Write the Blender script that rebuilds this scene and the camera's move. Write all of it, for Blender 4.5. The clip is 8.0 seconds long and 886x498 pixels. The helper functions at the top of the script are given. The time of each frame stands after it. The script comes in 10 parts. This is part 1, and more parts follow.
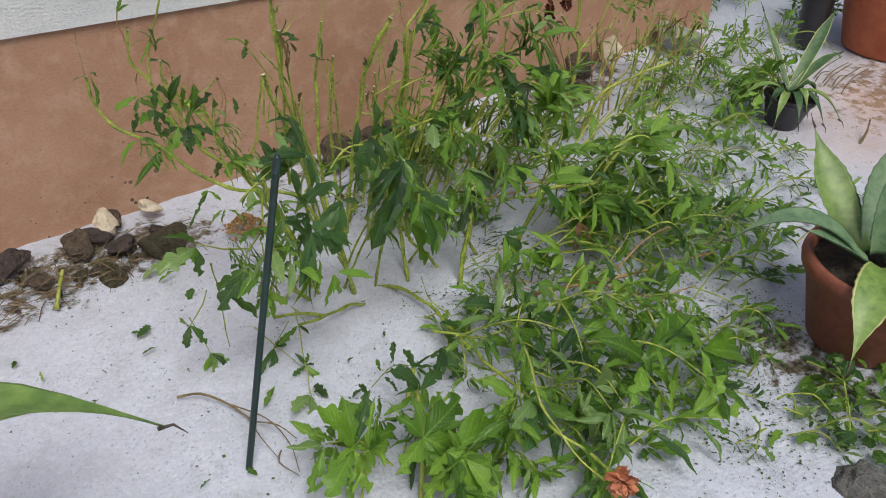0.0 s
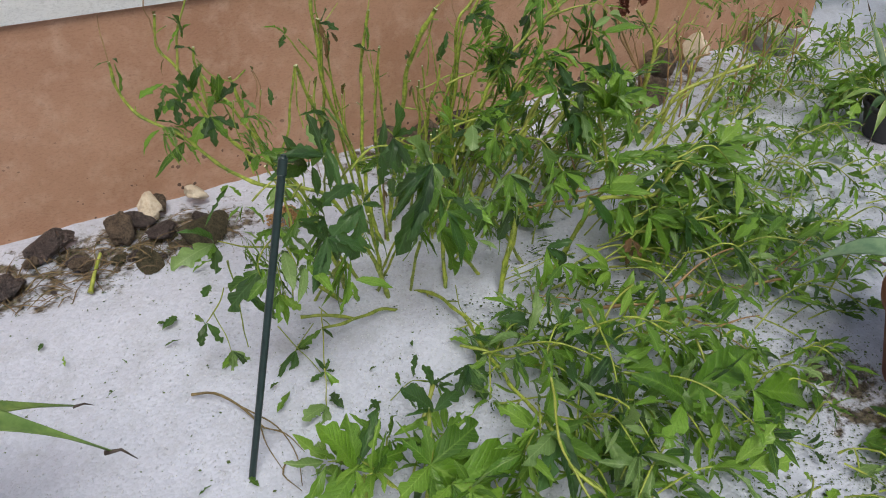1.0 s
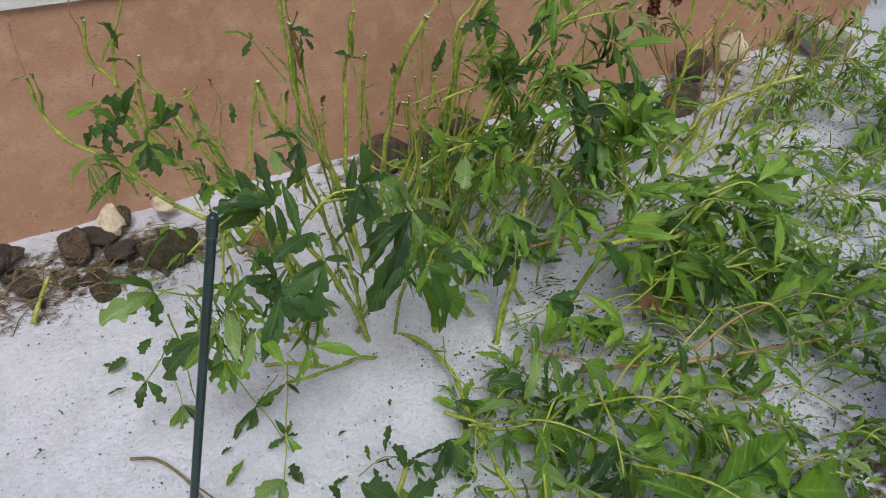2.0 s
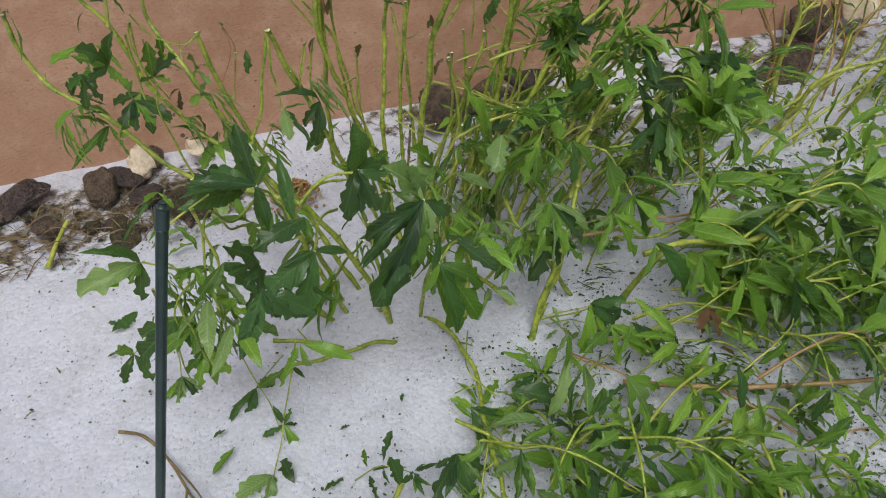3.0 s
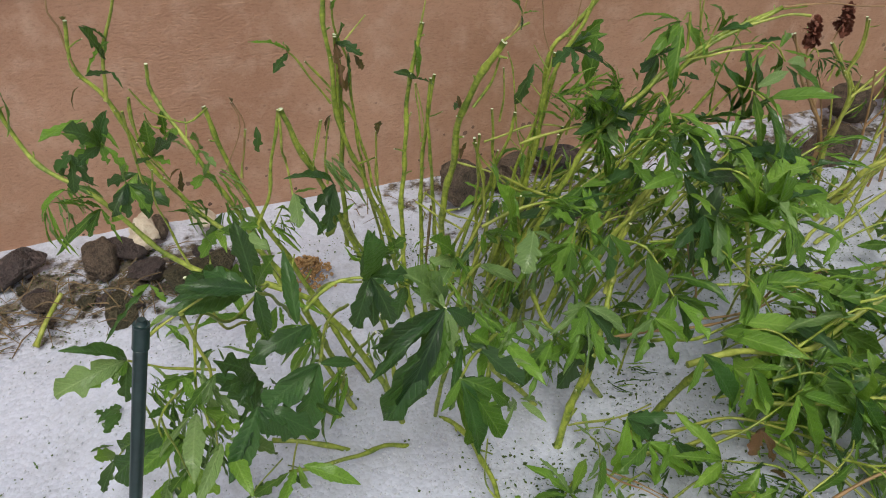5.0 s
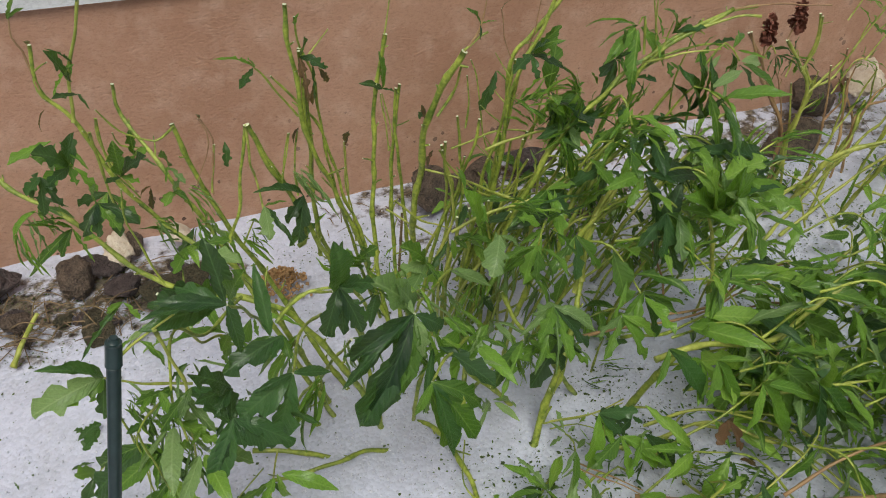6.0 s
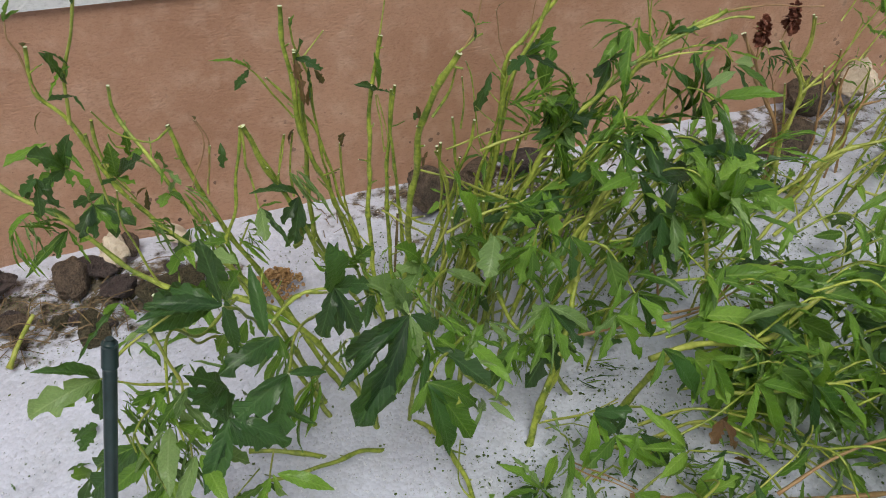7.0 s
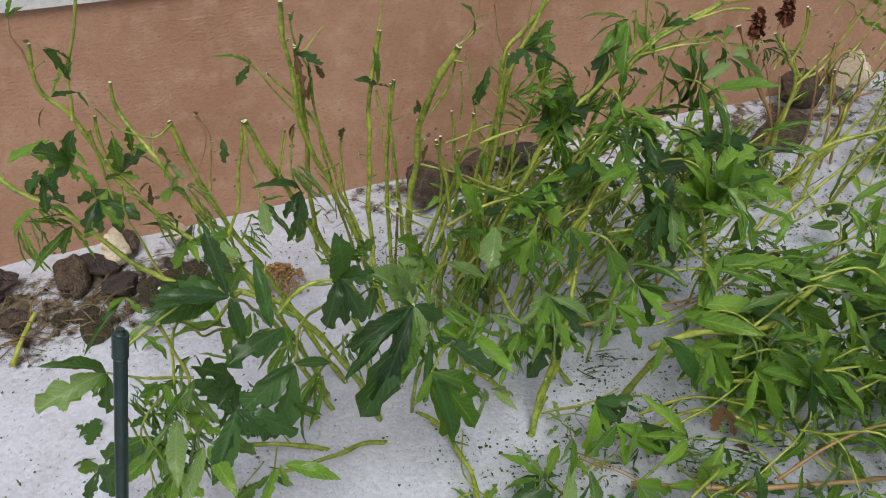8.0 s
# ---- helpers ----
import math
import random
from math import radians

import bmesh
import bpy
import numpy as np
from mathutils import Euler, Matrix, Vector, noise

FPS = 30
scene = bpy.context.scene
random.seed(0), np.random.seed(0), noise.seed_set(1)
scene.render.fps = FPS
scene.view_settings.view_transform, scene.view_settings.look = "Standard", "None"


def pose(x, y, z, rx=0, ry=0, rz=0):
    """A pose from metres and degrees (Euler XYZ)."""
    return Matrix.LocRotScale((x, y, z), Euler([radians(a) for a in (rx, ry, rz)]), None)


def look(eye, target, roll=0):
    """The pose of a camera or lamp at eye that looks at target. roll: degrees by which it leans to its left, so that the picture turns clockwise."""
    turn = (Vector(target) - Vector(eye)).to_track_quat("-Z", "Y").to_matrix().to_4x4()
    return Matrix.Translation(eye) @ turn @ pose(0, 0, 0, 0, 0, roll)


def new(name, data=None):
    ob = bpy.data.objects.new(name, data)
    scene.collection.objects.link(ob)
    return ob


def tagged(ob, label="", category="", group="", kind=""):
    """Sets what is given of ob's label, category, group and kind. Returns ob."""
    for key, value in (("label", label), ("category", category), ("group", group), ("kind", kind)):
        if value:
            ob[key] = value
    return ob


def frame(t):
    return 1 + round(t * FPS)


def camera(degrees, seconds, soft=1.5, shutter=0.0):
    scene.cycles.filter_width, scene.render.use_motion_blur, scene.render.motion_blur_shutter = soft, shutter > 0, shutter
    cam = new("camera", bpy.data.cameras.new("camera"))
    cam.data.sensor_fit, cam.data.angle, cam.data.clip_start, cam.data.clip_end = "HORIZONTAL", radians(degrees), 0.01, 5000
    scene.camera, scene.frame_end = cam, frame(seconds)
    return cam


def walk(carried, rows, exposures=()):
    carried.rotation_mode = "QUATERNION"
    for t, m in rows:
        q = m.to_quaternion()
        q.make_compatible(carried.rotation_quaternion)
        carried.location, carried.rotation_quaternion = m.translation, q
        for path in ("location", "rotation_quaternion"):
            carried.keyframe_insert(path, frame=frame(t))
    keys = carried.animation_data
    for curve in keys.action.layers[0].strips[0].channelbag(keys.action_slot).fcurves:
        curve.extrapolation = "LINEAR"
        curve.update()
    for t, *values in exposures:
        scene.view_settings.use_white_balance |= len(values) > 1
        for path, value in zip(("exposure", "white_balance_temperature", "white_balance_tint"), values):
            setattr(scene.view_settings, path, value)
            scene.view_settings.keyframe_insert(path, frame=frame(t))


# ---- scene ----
cam = camera(58.6, 8.0, soft=1.0)
PATH = [
    (0, (0.008, -0.019, 1.352), (1.016, 1.262, 0.193), 1.1),
    (0.5, (0.112, -0.036, 1.341), (0.971, 1.345, 0.177), -0.1),
    (1, (0.193, 0.014, 1.325), (1.0, 1.404, 0.135), -0.1),
    (1.5, (0.291, 0.128, 1.306), (1.071, 1.514, 0.093), 0.3),
    (1.7, (0.334, 0.178, 1.301), (1.106, 1.558, 0.077), 0.4),
    (2.8, (0.593, 0.38, 1.251), (1.126, 1.755, -0.099), 0.2),
    (3, (0.612, 0.401, 1.24), (1.089, 1.764, -0.144), -0.4),
    (3.5, (0.637, 0.483, 1.19), (1.036, 1.767, -0.291), -1.0),
    (4, (0.644, 0.546, 1.131), (1.018, 1.804, -0.378), -0.2),
    (4.5, (0.644, 0.558, 1.162), (1.071, 1.967, -0.191), 0.2),
    (4.7, (0.645, 0.554, 1.185), (1.096, 2.007, -0.113), 0.4),
    (6, (0.661, 0.524, 1.227), (1.178, 1.971, -0.053), -0.5),
    (6.5, (0.663, 0.522, 1.23), (1.188, 1.968, -0.048), -0.4),
    (7, (0.662, 0.52, 1.231), (1.187, 1.964, -0.049), -0.4),
    (7.5, (0.658, 0.511, 1.233), (1.186, 1.955, -0.046), -0.5),
    (8, (0.647, 0.509, 1.231), (1.183, 1.947, -0.053), -0.7),
]
walk(cam, [(t, look(eye, target, roll)) for t, eye, target, roll in PATH])

# ---- light ----
world = bpy.data.worlds.new("overcast_sky")
scene.world = world
world.use_nodes = True
wn = world.node_tree.nodes
sky = wn.new("ShaderNodeTexSky")
sky.sky_type = "NISHITA"
sky.sun_disc = False
sky.sun_elevation, sky.sun_rotation = radians(58), radians(200)
sky.air_density, sky.dust_density, sky.ozone_density = 1.0, 6.0, 1.0
world.node_tree.links.new(sky.outputs[0], wn["Background"].inputs[0])
wn["Background"].inputs[1].default_value = 0.096
sun = new("sun", bpy.data.lights.new("sun", "SUN"))
sun.data.energy, sun.data.angle, sun.data.color = 1.85, radians(26), (0.965, 1.0, 0.93)
sun.matrix_world = look((-0.6, -2.6, 5.0), (0, 0, 0))


# ---- materials ----
def material(name, rough=0.6, spec=0.5):
    m = bpy.data.materials.new(name)
    m.use_nodes = True
    b = m.node_tree.nodes["Principled BSDF"]
    b.inputs["Roughness"].default_value = rough
    b.inputs["Specular IOR Level"].default_value = spec
    return m, m.node_tree.nodes, m.node_tree.links, b


def noise_tex(n, l, vec, scale, detail=4.0, rough=0.6):
    t = n.new("ShaderNodeTexNoise")
    t.inputs["Scale"].default_value, t.inputs["Detail"].default_value, t.inputs["Roughness"].default_value = scale, detail, rough
    l.new(vec, t.inputs["Vector"])
    return t.outputs["Fac"]


def ramp(n, l, fac, stops):
    r = n.new("ShaderNodeValToRGB")
    while len(r.color_ramp.elements) < len(stops):
        r.color_ramp.elements.new(0.5)
    for e, (p, c) in zip(r.color_ramp.elements, stops):
        e.position, e.color = p, (*c, 1)
    l.new(fac, r.inputs[0])
    return r.outputs[0]


def mix(n, l, fac, a, b, kind="MIX"):
    x = n.new("ShaderNodeMix")
    x.data_type, x.blend_type = "RGBA", kind
    for s, v in ((x.inputs[0], fac), (x.inputs[6], a), (x.inputs[7], b)):
        if isinstance(v, (int, float)):
            s.default_value = v
        elif isinstance(v, tuple):
            s.default_value = (*v, 1)
        else:
            l.new(v, s)
    return x.outputs[2]


def calc(n, l, op, a, b=0.0, clamp=False):
    x = n.new("ShaderNodeMath")
    x.operation, x.use_clamp = op, clamp
    for s, v in ((x.inputs[0], a), (x.inputs[1], b)):
        if isinstance(v, (int, float)):
            s.default_value = v
        else:
            l.new(v, s)
    return x.outputs[0]


def bump(n, l, b, height, strength, distance):
    x = n.new("ShaderNodeBump")
    x.inputs["Strength"].default_value, x.inputs["Distance"].default_value = strength, distance
    l.new(height, x.inputs["Height"])
    l.new(x.outputs[0], b.inputs["Normal"])


def coords(n, kind="Object"):
    return n.new("ShaderNodeTexCoord").outputs[kind]


def leaf_material(name, dark, light, vein, bruise=0.35):
    """A wet leaf: a paler midrib and side veins, hail bruises, a tone of its own for each leaf, and light through it."""
    m, n, l, b = material(name, 0.3, 0.5)
    b.inputs["Coat Weight"].default_value, b.inputs["Coat Roughness"].default_value = 0.22, 0.14
    o = coords(n)
    sep = n.new("ShaderNodeSeparateXYZ")
    l.new(o, sep.inputs[0])
    ax = calc(n, l, "ABSOLUTE", sep.outputs[0])
    rnd = n.new("ShaderNodeObjectInfo").outputs["Random"]
    own = n.new("ShaderNodeNewGeometry").outputs["Random Per Island"]
    tone = calc(n, l, "FRACT", calc(n, l, "ADD", rnd, own))
    base = mix(n, l, tone, dark, light)
    shift = n.new("ShaderNodeVectorMath")
    shift.operation = "ADD"
    l.new(o, shift.inputs[0])
    l.new(rnd, shift.inputs[1])
    blot = noise_tex(n, l, shift.outputs[0], 5.0, 5.0, 0.65)
    base = mix(n, l, calc(n, l, "MULTIPLY", blot, 0.4), base, tuple(v * 0.55 for v in dark))
    fine = noise_tex(n, l, shift.outputs[0], 34.0, 4.0, 0.7)
    base = mix(n, l, calc(n, l, "MULTIPLY", ramp(n, l, fine, [(0.42, (0, 0, 0)), (0.66, (1, 1, 1))]), 0.3), base, tuple(v * 0.5 for v in dark))
    # side veins slant forward from the midrib
    ph = calc(n, l, "SUBTRACT", calc(n, l, "MULTIPLY", sep.outputs[1], 62.0), calc(n, l, "MULTIPLY", ax, 75.0))
    side = calc(n, l, "MULTIPLY", calc(n, l, "SUBTRACT", 1.0, calc(n, l, "ABSOLUTE", calc(n, l, "SINE", calc(n, l, "MULTIPLY", ph, 0.5)))), 0.5)
    side = calc(n, l, "MULTIPLY", calc(n, l, "POWER", side, 2.0), 0.75)
    rib = calc(n, l, "SUBTRACT", 1.0, calc(n, l, "MULTIPLY", ax, 55.0), True)
    base = mix(n, l, calc(n, l, "ADD", calc(n, l, "MULTIPLY", rib, 0.5), side, True), base, vein)
    torn = noise_tex(n, l, shift.outputs[0], 9.0, 6.0, 0.7)
    spots = ramp(n, l, torn, [(0.66, (0, 0, 0)), (0.74, (1, 1, 1))])
    base = mix(n, l, calc(n, l, "MULTIPLY", spots, bruise), base, (0.33, 0.37, 0.25))
    l.new(base, b.inputs["Base Color"])
    bump(n, l, b, calc(n, l, "ADD", calc(n, l, "MULTIPLY", side, -1.2), calc(n, l, "ADD", blot, calc(n, l, "MULTIPLY", fine, 0.5))), 0.85, 0.005)
    tr = n.new("ShaderNodeBsdfTranslucent")
    l.new(mix(n, l, 0.5, base, (0.25, 0.4, 0.03)), tr.inputs["Color"])
    ms = n.new("ShaderNodeMixShader")
    ms.inputs[0].default_value = 0.36
    l.new(b.outputs[0], ms.inputs[1])
    l.new(tr.outputs[0], ms.inputs[2])
    l.new(ms.outputs[0], n["Material Output"].inputs["Surface"])
    return m


LEAF = leaf_material("leaf_mid_green", (0.034, 0.115, 0.012), (0.24, 0.48, 0.045), (0.3, 0.48, 0.09))
LEAF_BRIGHT = leaf_material("leaf_fresh_green", (0.09, 0.24, 0.018), (0.3, 0.52, 0.06), (0.4, 0.58, 0.13))
LEAF_DARK = leaf_material("leaf_blue_green", (0.010, 0.044, 0.012), (0.055, 0.165, 0.034), (0.12, 0.24, 0.075))
LEAF_BROWN = leaf_material("leaf_withered", (0.06, 0.025, 0.014), (0.2, 0.085, 0.04), (0.22, 0.12, 0.06), 0.2)
LEAF_TORN = leaf_material("leaf_bruised", (0.12, 0.24, 0.06), (0.33, 0.5, 0.17), (0.4, 0.53, 0.22), 0.9)


def plain(name, c1, c2, scale, rough=0.6, relief=0.3, depth=0.003, spec=0.5, fine=4.0, kind="Object"):
    """Two tones mixed by noise at two scales, with a fine relief."""
    m, n, l, b = material(name, rough, spec)
    o = coords(n, kind)
    rnd = n.new("ShaderNodeObjectInfo").outputs["Random"]
    big = noise_tex(n, l, o, scale, 5.0)
    small = noise_tex(n, l, o, scale * fine, 4.0)
    f = ramp(n, l, calc(n, l, "ADD", calc(n, l, "MULTIPLY", big, 0.6), calc(n, l, "MULTIPLY", small, 0.4)), [(0.36, (0, 0, 0)), (0.64, (1, 1, 1))])
    c = mix(n, l, f, c1, c2)
    c = mix(n, l, calc(n, l, "MULTIPLY", rnd, 0.3), c, tuple(v * 0.6 for v in c1))
    l.new(c, b.inputs["Base Color"])
    bump(n, l, b, calc(n, l, "ADD", big, small), relief, depth)
    return m


STEM = plain("stem_green", (0.105, 0.165, 0.016), (0.4, 0.46, 0.07), 26, 0.42, 0.5, 0.002)
STEM_YELLOW = plain("stem_yellow_green", (0.19, 0.24, 0.03), (0.45, 0.47, 0.1), 20, 0.45, 0.25, 0.002)
STEM_RED = plain("stem_reddish", (0.24, 0.13, 0.06), (0.4, 0.27, 0.12), 14, 0.5, 0.3, 0.002)
PITH = plain("pale_pith", (0.55, 0.6, 0.36), (0.7, 0.72, 0.5), 60, 0.7)
BARK = plain("twig_bark", (0.1, 0.07, 0.03), (0.24, 0.18, 0.08), 30, 0.75, 0.5)
DRY = plain("dry_straw", (0.1, 0.065, 0.035), (0.24, 0.17, 0.09), 30, 0.8)
DRIED_BLOOM = plain("dried_petals", (0.12, 0.035, 0.02), (0.28, 0.1, 0.06), 40, 0.8)
ORANGE = plain("orange_petals", (0.5, 0.16, 0.08), (0.62, 0.3, 0.17), 40, 0.6)
ROCK_BROWN = plain("brown_stone", (0.07, 0.05, 0.036), (0.29, 0.21, 0.15), 55, 0.7, 1.0, 0.02)
ROCK_DARK = plain("dark_wet_stone", (0.045, 0.035, 0.035), (0.12, 0.09, 0.085), 30, 0.45, 1.0, 0.018)
ROCK_MOSS = plain("mossy_stone", (0.035, 0.035, 0.016), (0.16, 0.13, 0.07), 60, 0.8, 1.0, 0.02)
ROCK_PALE = plain("pale_limestone", (0.52, 0.42, 0.31), (0.72, 0.64, 0.52), 30, 0.75, 0.6, 0.008)
ROCK_ROUGH = plain("rough_grey_stone", (0.08, 0.08, 0.078), (0.26, 0.25, 0.24), 40, 0.9, 1.0, 0.01)
ROCK_GREY = plain("grey_concrete", (0.2, 0.2, 0.19), (0.36, 0.35, 0.33), 22, 0.85, 0.7, 0.006)
CLOD = plain("orange_brown_clod", (0.36, 0.19, 0.07), (0.6, 0.38, 0.18), 45, 0.95, 1.0, 0.01)
TERRACOTTA = plain("terracotta", (0.17, 0.05, 0.03), (0.26, 0.085, 0.05), 12, 0.6, 0.2, 0.002)
TERRACOTTA_BRIGHT = plain("bright_terracotta", (0.38, 0.09, 0.035), (0.55, 0.16, 0.065), 6, 0.55, 0.2, 0.002)
SOIL = plain("potting_soil", (0.025, 0.018, 0.013), (0.09, 0.065, 0.045), 60, 0.95, 1.0, 0.01)
BLACK_PLASTIC = plain("black_plastic", (0.012, 0.012, 0.016), (0.025, 0.025, 0.032), 20, 0.4, 0.05, 0.001)
STAKE_PLASTIC = plain("dark_green_plastic", (0.008, 0.022, 0.021), (0.018, 0.04, 0.038), 25, 0.38, 0.15, 0.001)
AGAVE = plain("agave_grey_green", (0.08, 0.16, 0.085), (0.2, 0.3, 0.16), 14, 0.5, 0.15, 0.002)
AGAVE_FRESH = plain("agave_fresh_green", (0.09, 0.17, 0.035), (0.22, 0.33, 0.08), 14, 0.45, 0.15, 0.002)
AGAVE_DARK = plain("agave_dark_green", (0.02, 0.06, 0.02), (0.07, 0.14, 0.045), 14, 0.5, 0.15, 0.002)
AGAVE_EDGE = plain("agave_pale_edge", (0.36, 0.38, 0.13), (0.5, 0.5, 0.24), 12, 0.5)
SPINE = plain("spine_brown", (0.035, 0.025, 0.02), (0.08, 0.055, 0.04), 60, 0.5)


def wall_paint(name, c1, c2, stain, lump, dirt):
    m, n, l, b = material(name, 0.82, 0.3)
    o = coords(n)
    big = noise_tex(n, l, o, 2.3, 6.0)
    mid = noise_tex(n, l, o, 14.0, 6.0, 0.65)
    flat = n.new("ShaderNodeMapping")
    flat.inputs["Scale"].default_value = (0.55, 1.0, 1.2)
    l.new(o, flat.inputs["Vector"])
    grit = noise_tex(n, l, flat.outputs[0], 150.0, 4.0, 0.75)
    c = mix(n, l, ramp(n, l, big, [(0.35, (0, 0, 0)), (0.68, (1, 1, 1))]), c1, c2)
    c = mix(n, l, calc(n, l, "MULTIPLY", ramp(n, l, mid, [(0.48, (0, 0, 0)), (0.7, (1, 1, 1))]), 0.55), c, stain)
    # hollows of the plaster grain get a darker colour, shade painted into the pits
    c = mix(n, l, calc(n, l, "MULTIPLY", ramp(n, l, grit, [(0.35, (1, 1, 1)), (0.5, (0, 0, 0))]), 0.34), c, tuple(q * 0.55 for q in c1))
    sep = n.new("ShaderNodeSeparateXYZ")
    l.new(o, sep.inputs[0])
    # soil splashed up by the hail, as separate specks
    v = n.new("ShaderNodeTexVoronoi")
    v.inputs["Scale"].default_value = 34.0
    l.new(o, v.inputs["Vector"])
    speck = calc(n, l, "LESS_THAN", v.outputs["Distance"], calc(n, l, "MULTIPLY", calc(n, l, "SUBTRACT", mid, 0.47), 1.6))
    low = calc(n, l, "SUBTRACT", 1.0, calc(n, l, "MULTIPLY", sep.outputs[2], 2.4), True)
    c = mix(n, l, calc(n, l, "MULTIPLY", calc(n, l, "MULTIPLY", speck, low), dirt), c, (0.07, 0.045, 0.035))
    l.new(c, b.inputs["Base Color"])
    bump(n, l, b, calc(n, l, "ADD", calc(n, l, "MULTIPLY", grit, 1.3), mid), lump, 0.007)
    return m


PLINTH = wall_paint("brown_plinth_paint", (0.39, 0.215, 0.137), (0.5, 0.3, 0.205), (0.58, 0.4, 0.3), 0.7, 0.9)
WHITE = wall_paint("white_stucco", (0.7, 0.72, 0.74), (0.8, 0.8, 0.8), (0.62, 0.64, 0.66), 0.9, 0.0)


def hail_material():
    """Packed hail: pale grains, wet grey gaps, and soil and grass where the layer thins."""
    m, n, l, b = material("packed_hail", 0.42, 0.5)
    o = coords(n)
    v = n.new("ShaderNodeTexVoronoi")
    v.inputs["Scale"].default_value = 105.0
    l.new(o, v.inputs["Vector"])
    cell = n.new("ShaderNodeSeparateColor")
    l.new(v.outputs["Color"], cell.inputs[0])
    big = noise_tex(n, l, o, 3.0, 5.0)
    mid = noise_tex(n, l, o, 22.0, 5.0, 0.65)
    c = mix(n, l, cell.outputs[0], (0.46, 0.483, 0.58), (0.53, 0.553, 0.655))
    c = mix(n, l, calc(n, l, "MULTIPLY", ramp(n, l, mid, [(0.5, (0, 0, 0)), (0.75, (1, 1, 1))]), 0.4), c, (0.43, 0.445, 0.51))
    pit = noise_tex(n, l, o, 210.0, 3.0, 0.7)
    c = mix(n, l, calc(n, l, "MULTIPLY", ramp(n, l, pit, [(0.56, (0, 0, 0)), (0.7, (1, 1, 1))]), 0.5), c, (0.3, 0.31, 0.35))
    slush = noise_tex(n, l, o, 9.0, 8.0, 0.72)
    c = mix(n, l, calc(n, l, "MULTIPLY", ramp(n, l, slush, [(0.5, (0, 0, 0)), (0.7, (1, 1, 1))]), 0.6), c, (0.33, 0.345, 0.38))
    sep = n.new("ShaderNodeSeparateXYZ")
    l.new(o, sep.inputs[0])
    x, y = sep.outputs[0], sep.outputs[1]

    def blob(cx, cy, rx, ry):
        dx = calc(n, l, "DIVIDE", calc(n, l, "SUBTRACT", x, cx), rx)
        dy = calc(n, l, "DIVIDE", calc(n, l, "SUBTRACT", y, cy), ry)
        d = calc(n, l, "ADD", calc(n, l, "MULTIPLY", dx, dx), calc(n, l, "MULTIPLY", dy, dy))
        return calc(n, l, "SUBTRACT", 1.0, d, True)

    thin = blob(0.12, 2.0, 0.55, 0.2)
    for q in ((0.5, 2.02, 0.3, 0.2), (0.2, 2.06, 0.5, 0.16), (1.45, 2.02, 0.45, 0.3), (1.63, 0.62, 0.18, 0.24), (1.63, 0.5, 0.12, 0.2), (1.3, 2.18, 0.5, 0.14), (2.3, 2.1, 0.6, 0.2), (3.5, 1.2, 0.7, 0.5)):
        thin = calc(n, l, "MAXIMUM", thin, blob(*q))
    gap = ramp(n, l, calc(n, l, "ADD", calc(n, l, "MULTIPLY", thin, 0.25), calc(n, l, "MULTIPLY", mid, 0.85)), [(0.58, (0, 0, 0)), (0.68, (1, 1, 1))])
    soil = mix(n, l, ramp(n, l, noise_tex(n, l, o, 75.0, 5.0, 0.7), [(0.4, (0, 0, 0)), (0.62, (1, 1, 1))]), (0.03, 0.022, 0.018), (0.2, 0.17, 0.12))
    c = mix(n, l, gap, c, soil)
    pink = blob(3.4, 1.1, 0.9, 0.6)
    c = mix(n, l, calc(n, l, "MULTIPLY", calc(n, l, "MULTIPLY", pink, big), 0.9), c, (0.5, 0.3, 0.19))
    l.new(c, b.inputs["Base Color"])
    h = calc(n, l, "ADD", calc(n, l, "MULTIPLY", v.outputs["Distance"], -0.8), mid)
    bump(n, l, b, h, 0.5, 0.005)
    return m


HAIL = hail_material()
ICE, n_, l_, b_ = material("hailstone_ice", 0.3, 0.5)
own_ = n_.new("ShaderNodeNewGeometry").outputs["Random Per Island"]
l_.new(mix(n_, l_, own_, (0.46, 0.474, 0.54), (0.57, 0.584, 0.645)), b_.inputs["Base Color"])
FLAKES = leaf_material("leaf_shreds", (0.02, 0.03, 0.014), (0.085, 0.12, 0.045), (0.1, 0.13, 0.06), 0.3)


# ---- building blocks ----
rng = random.Random(11)


def undo(parent):
    """The inverse of a parent's place; parts lie in world coordinates."""
    return parent.matrix_basis.inverted() if parent.parent is None else Matrix()


def mesh_object(name, bm, mats, parent=None):
    me = bpy.data.meshes.new(name)
    bm.normal_update()
    bm.to_mesh(me)
    bm.free()
    for m in mats if isinstance(mats, (list, tuple)) else [mats]:
        me.materials.append(m)
    ob = new(name, me)
    if parent is not None:
        ob.parent = parent
        ob.matrix_parent_inverse = undo(parent)
    return ob


def part(name, bm, mats, parent, label=""):
    return tagged(mesh_object(name, bm, mats, parent), label)


def thing(name, at, label, category, group="", kind=""):
    ob = new(name)
    ob.empty_display_size = 0.05
    ob.matrix_basis = Matrix.Translation(at)
    return tagged(ob, label, category, group, kind)


def smooth(bm):
    for f in bm.faces:
        f.smooth = True
    return bm


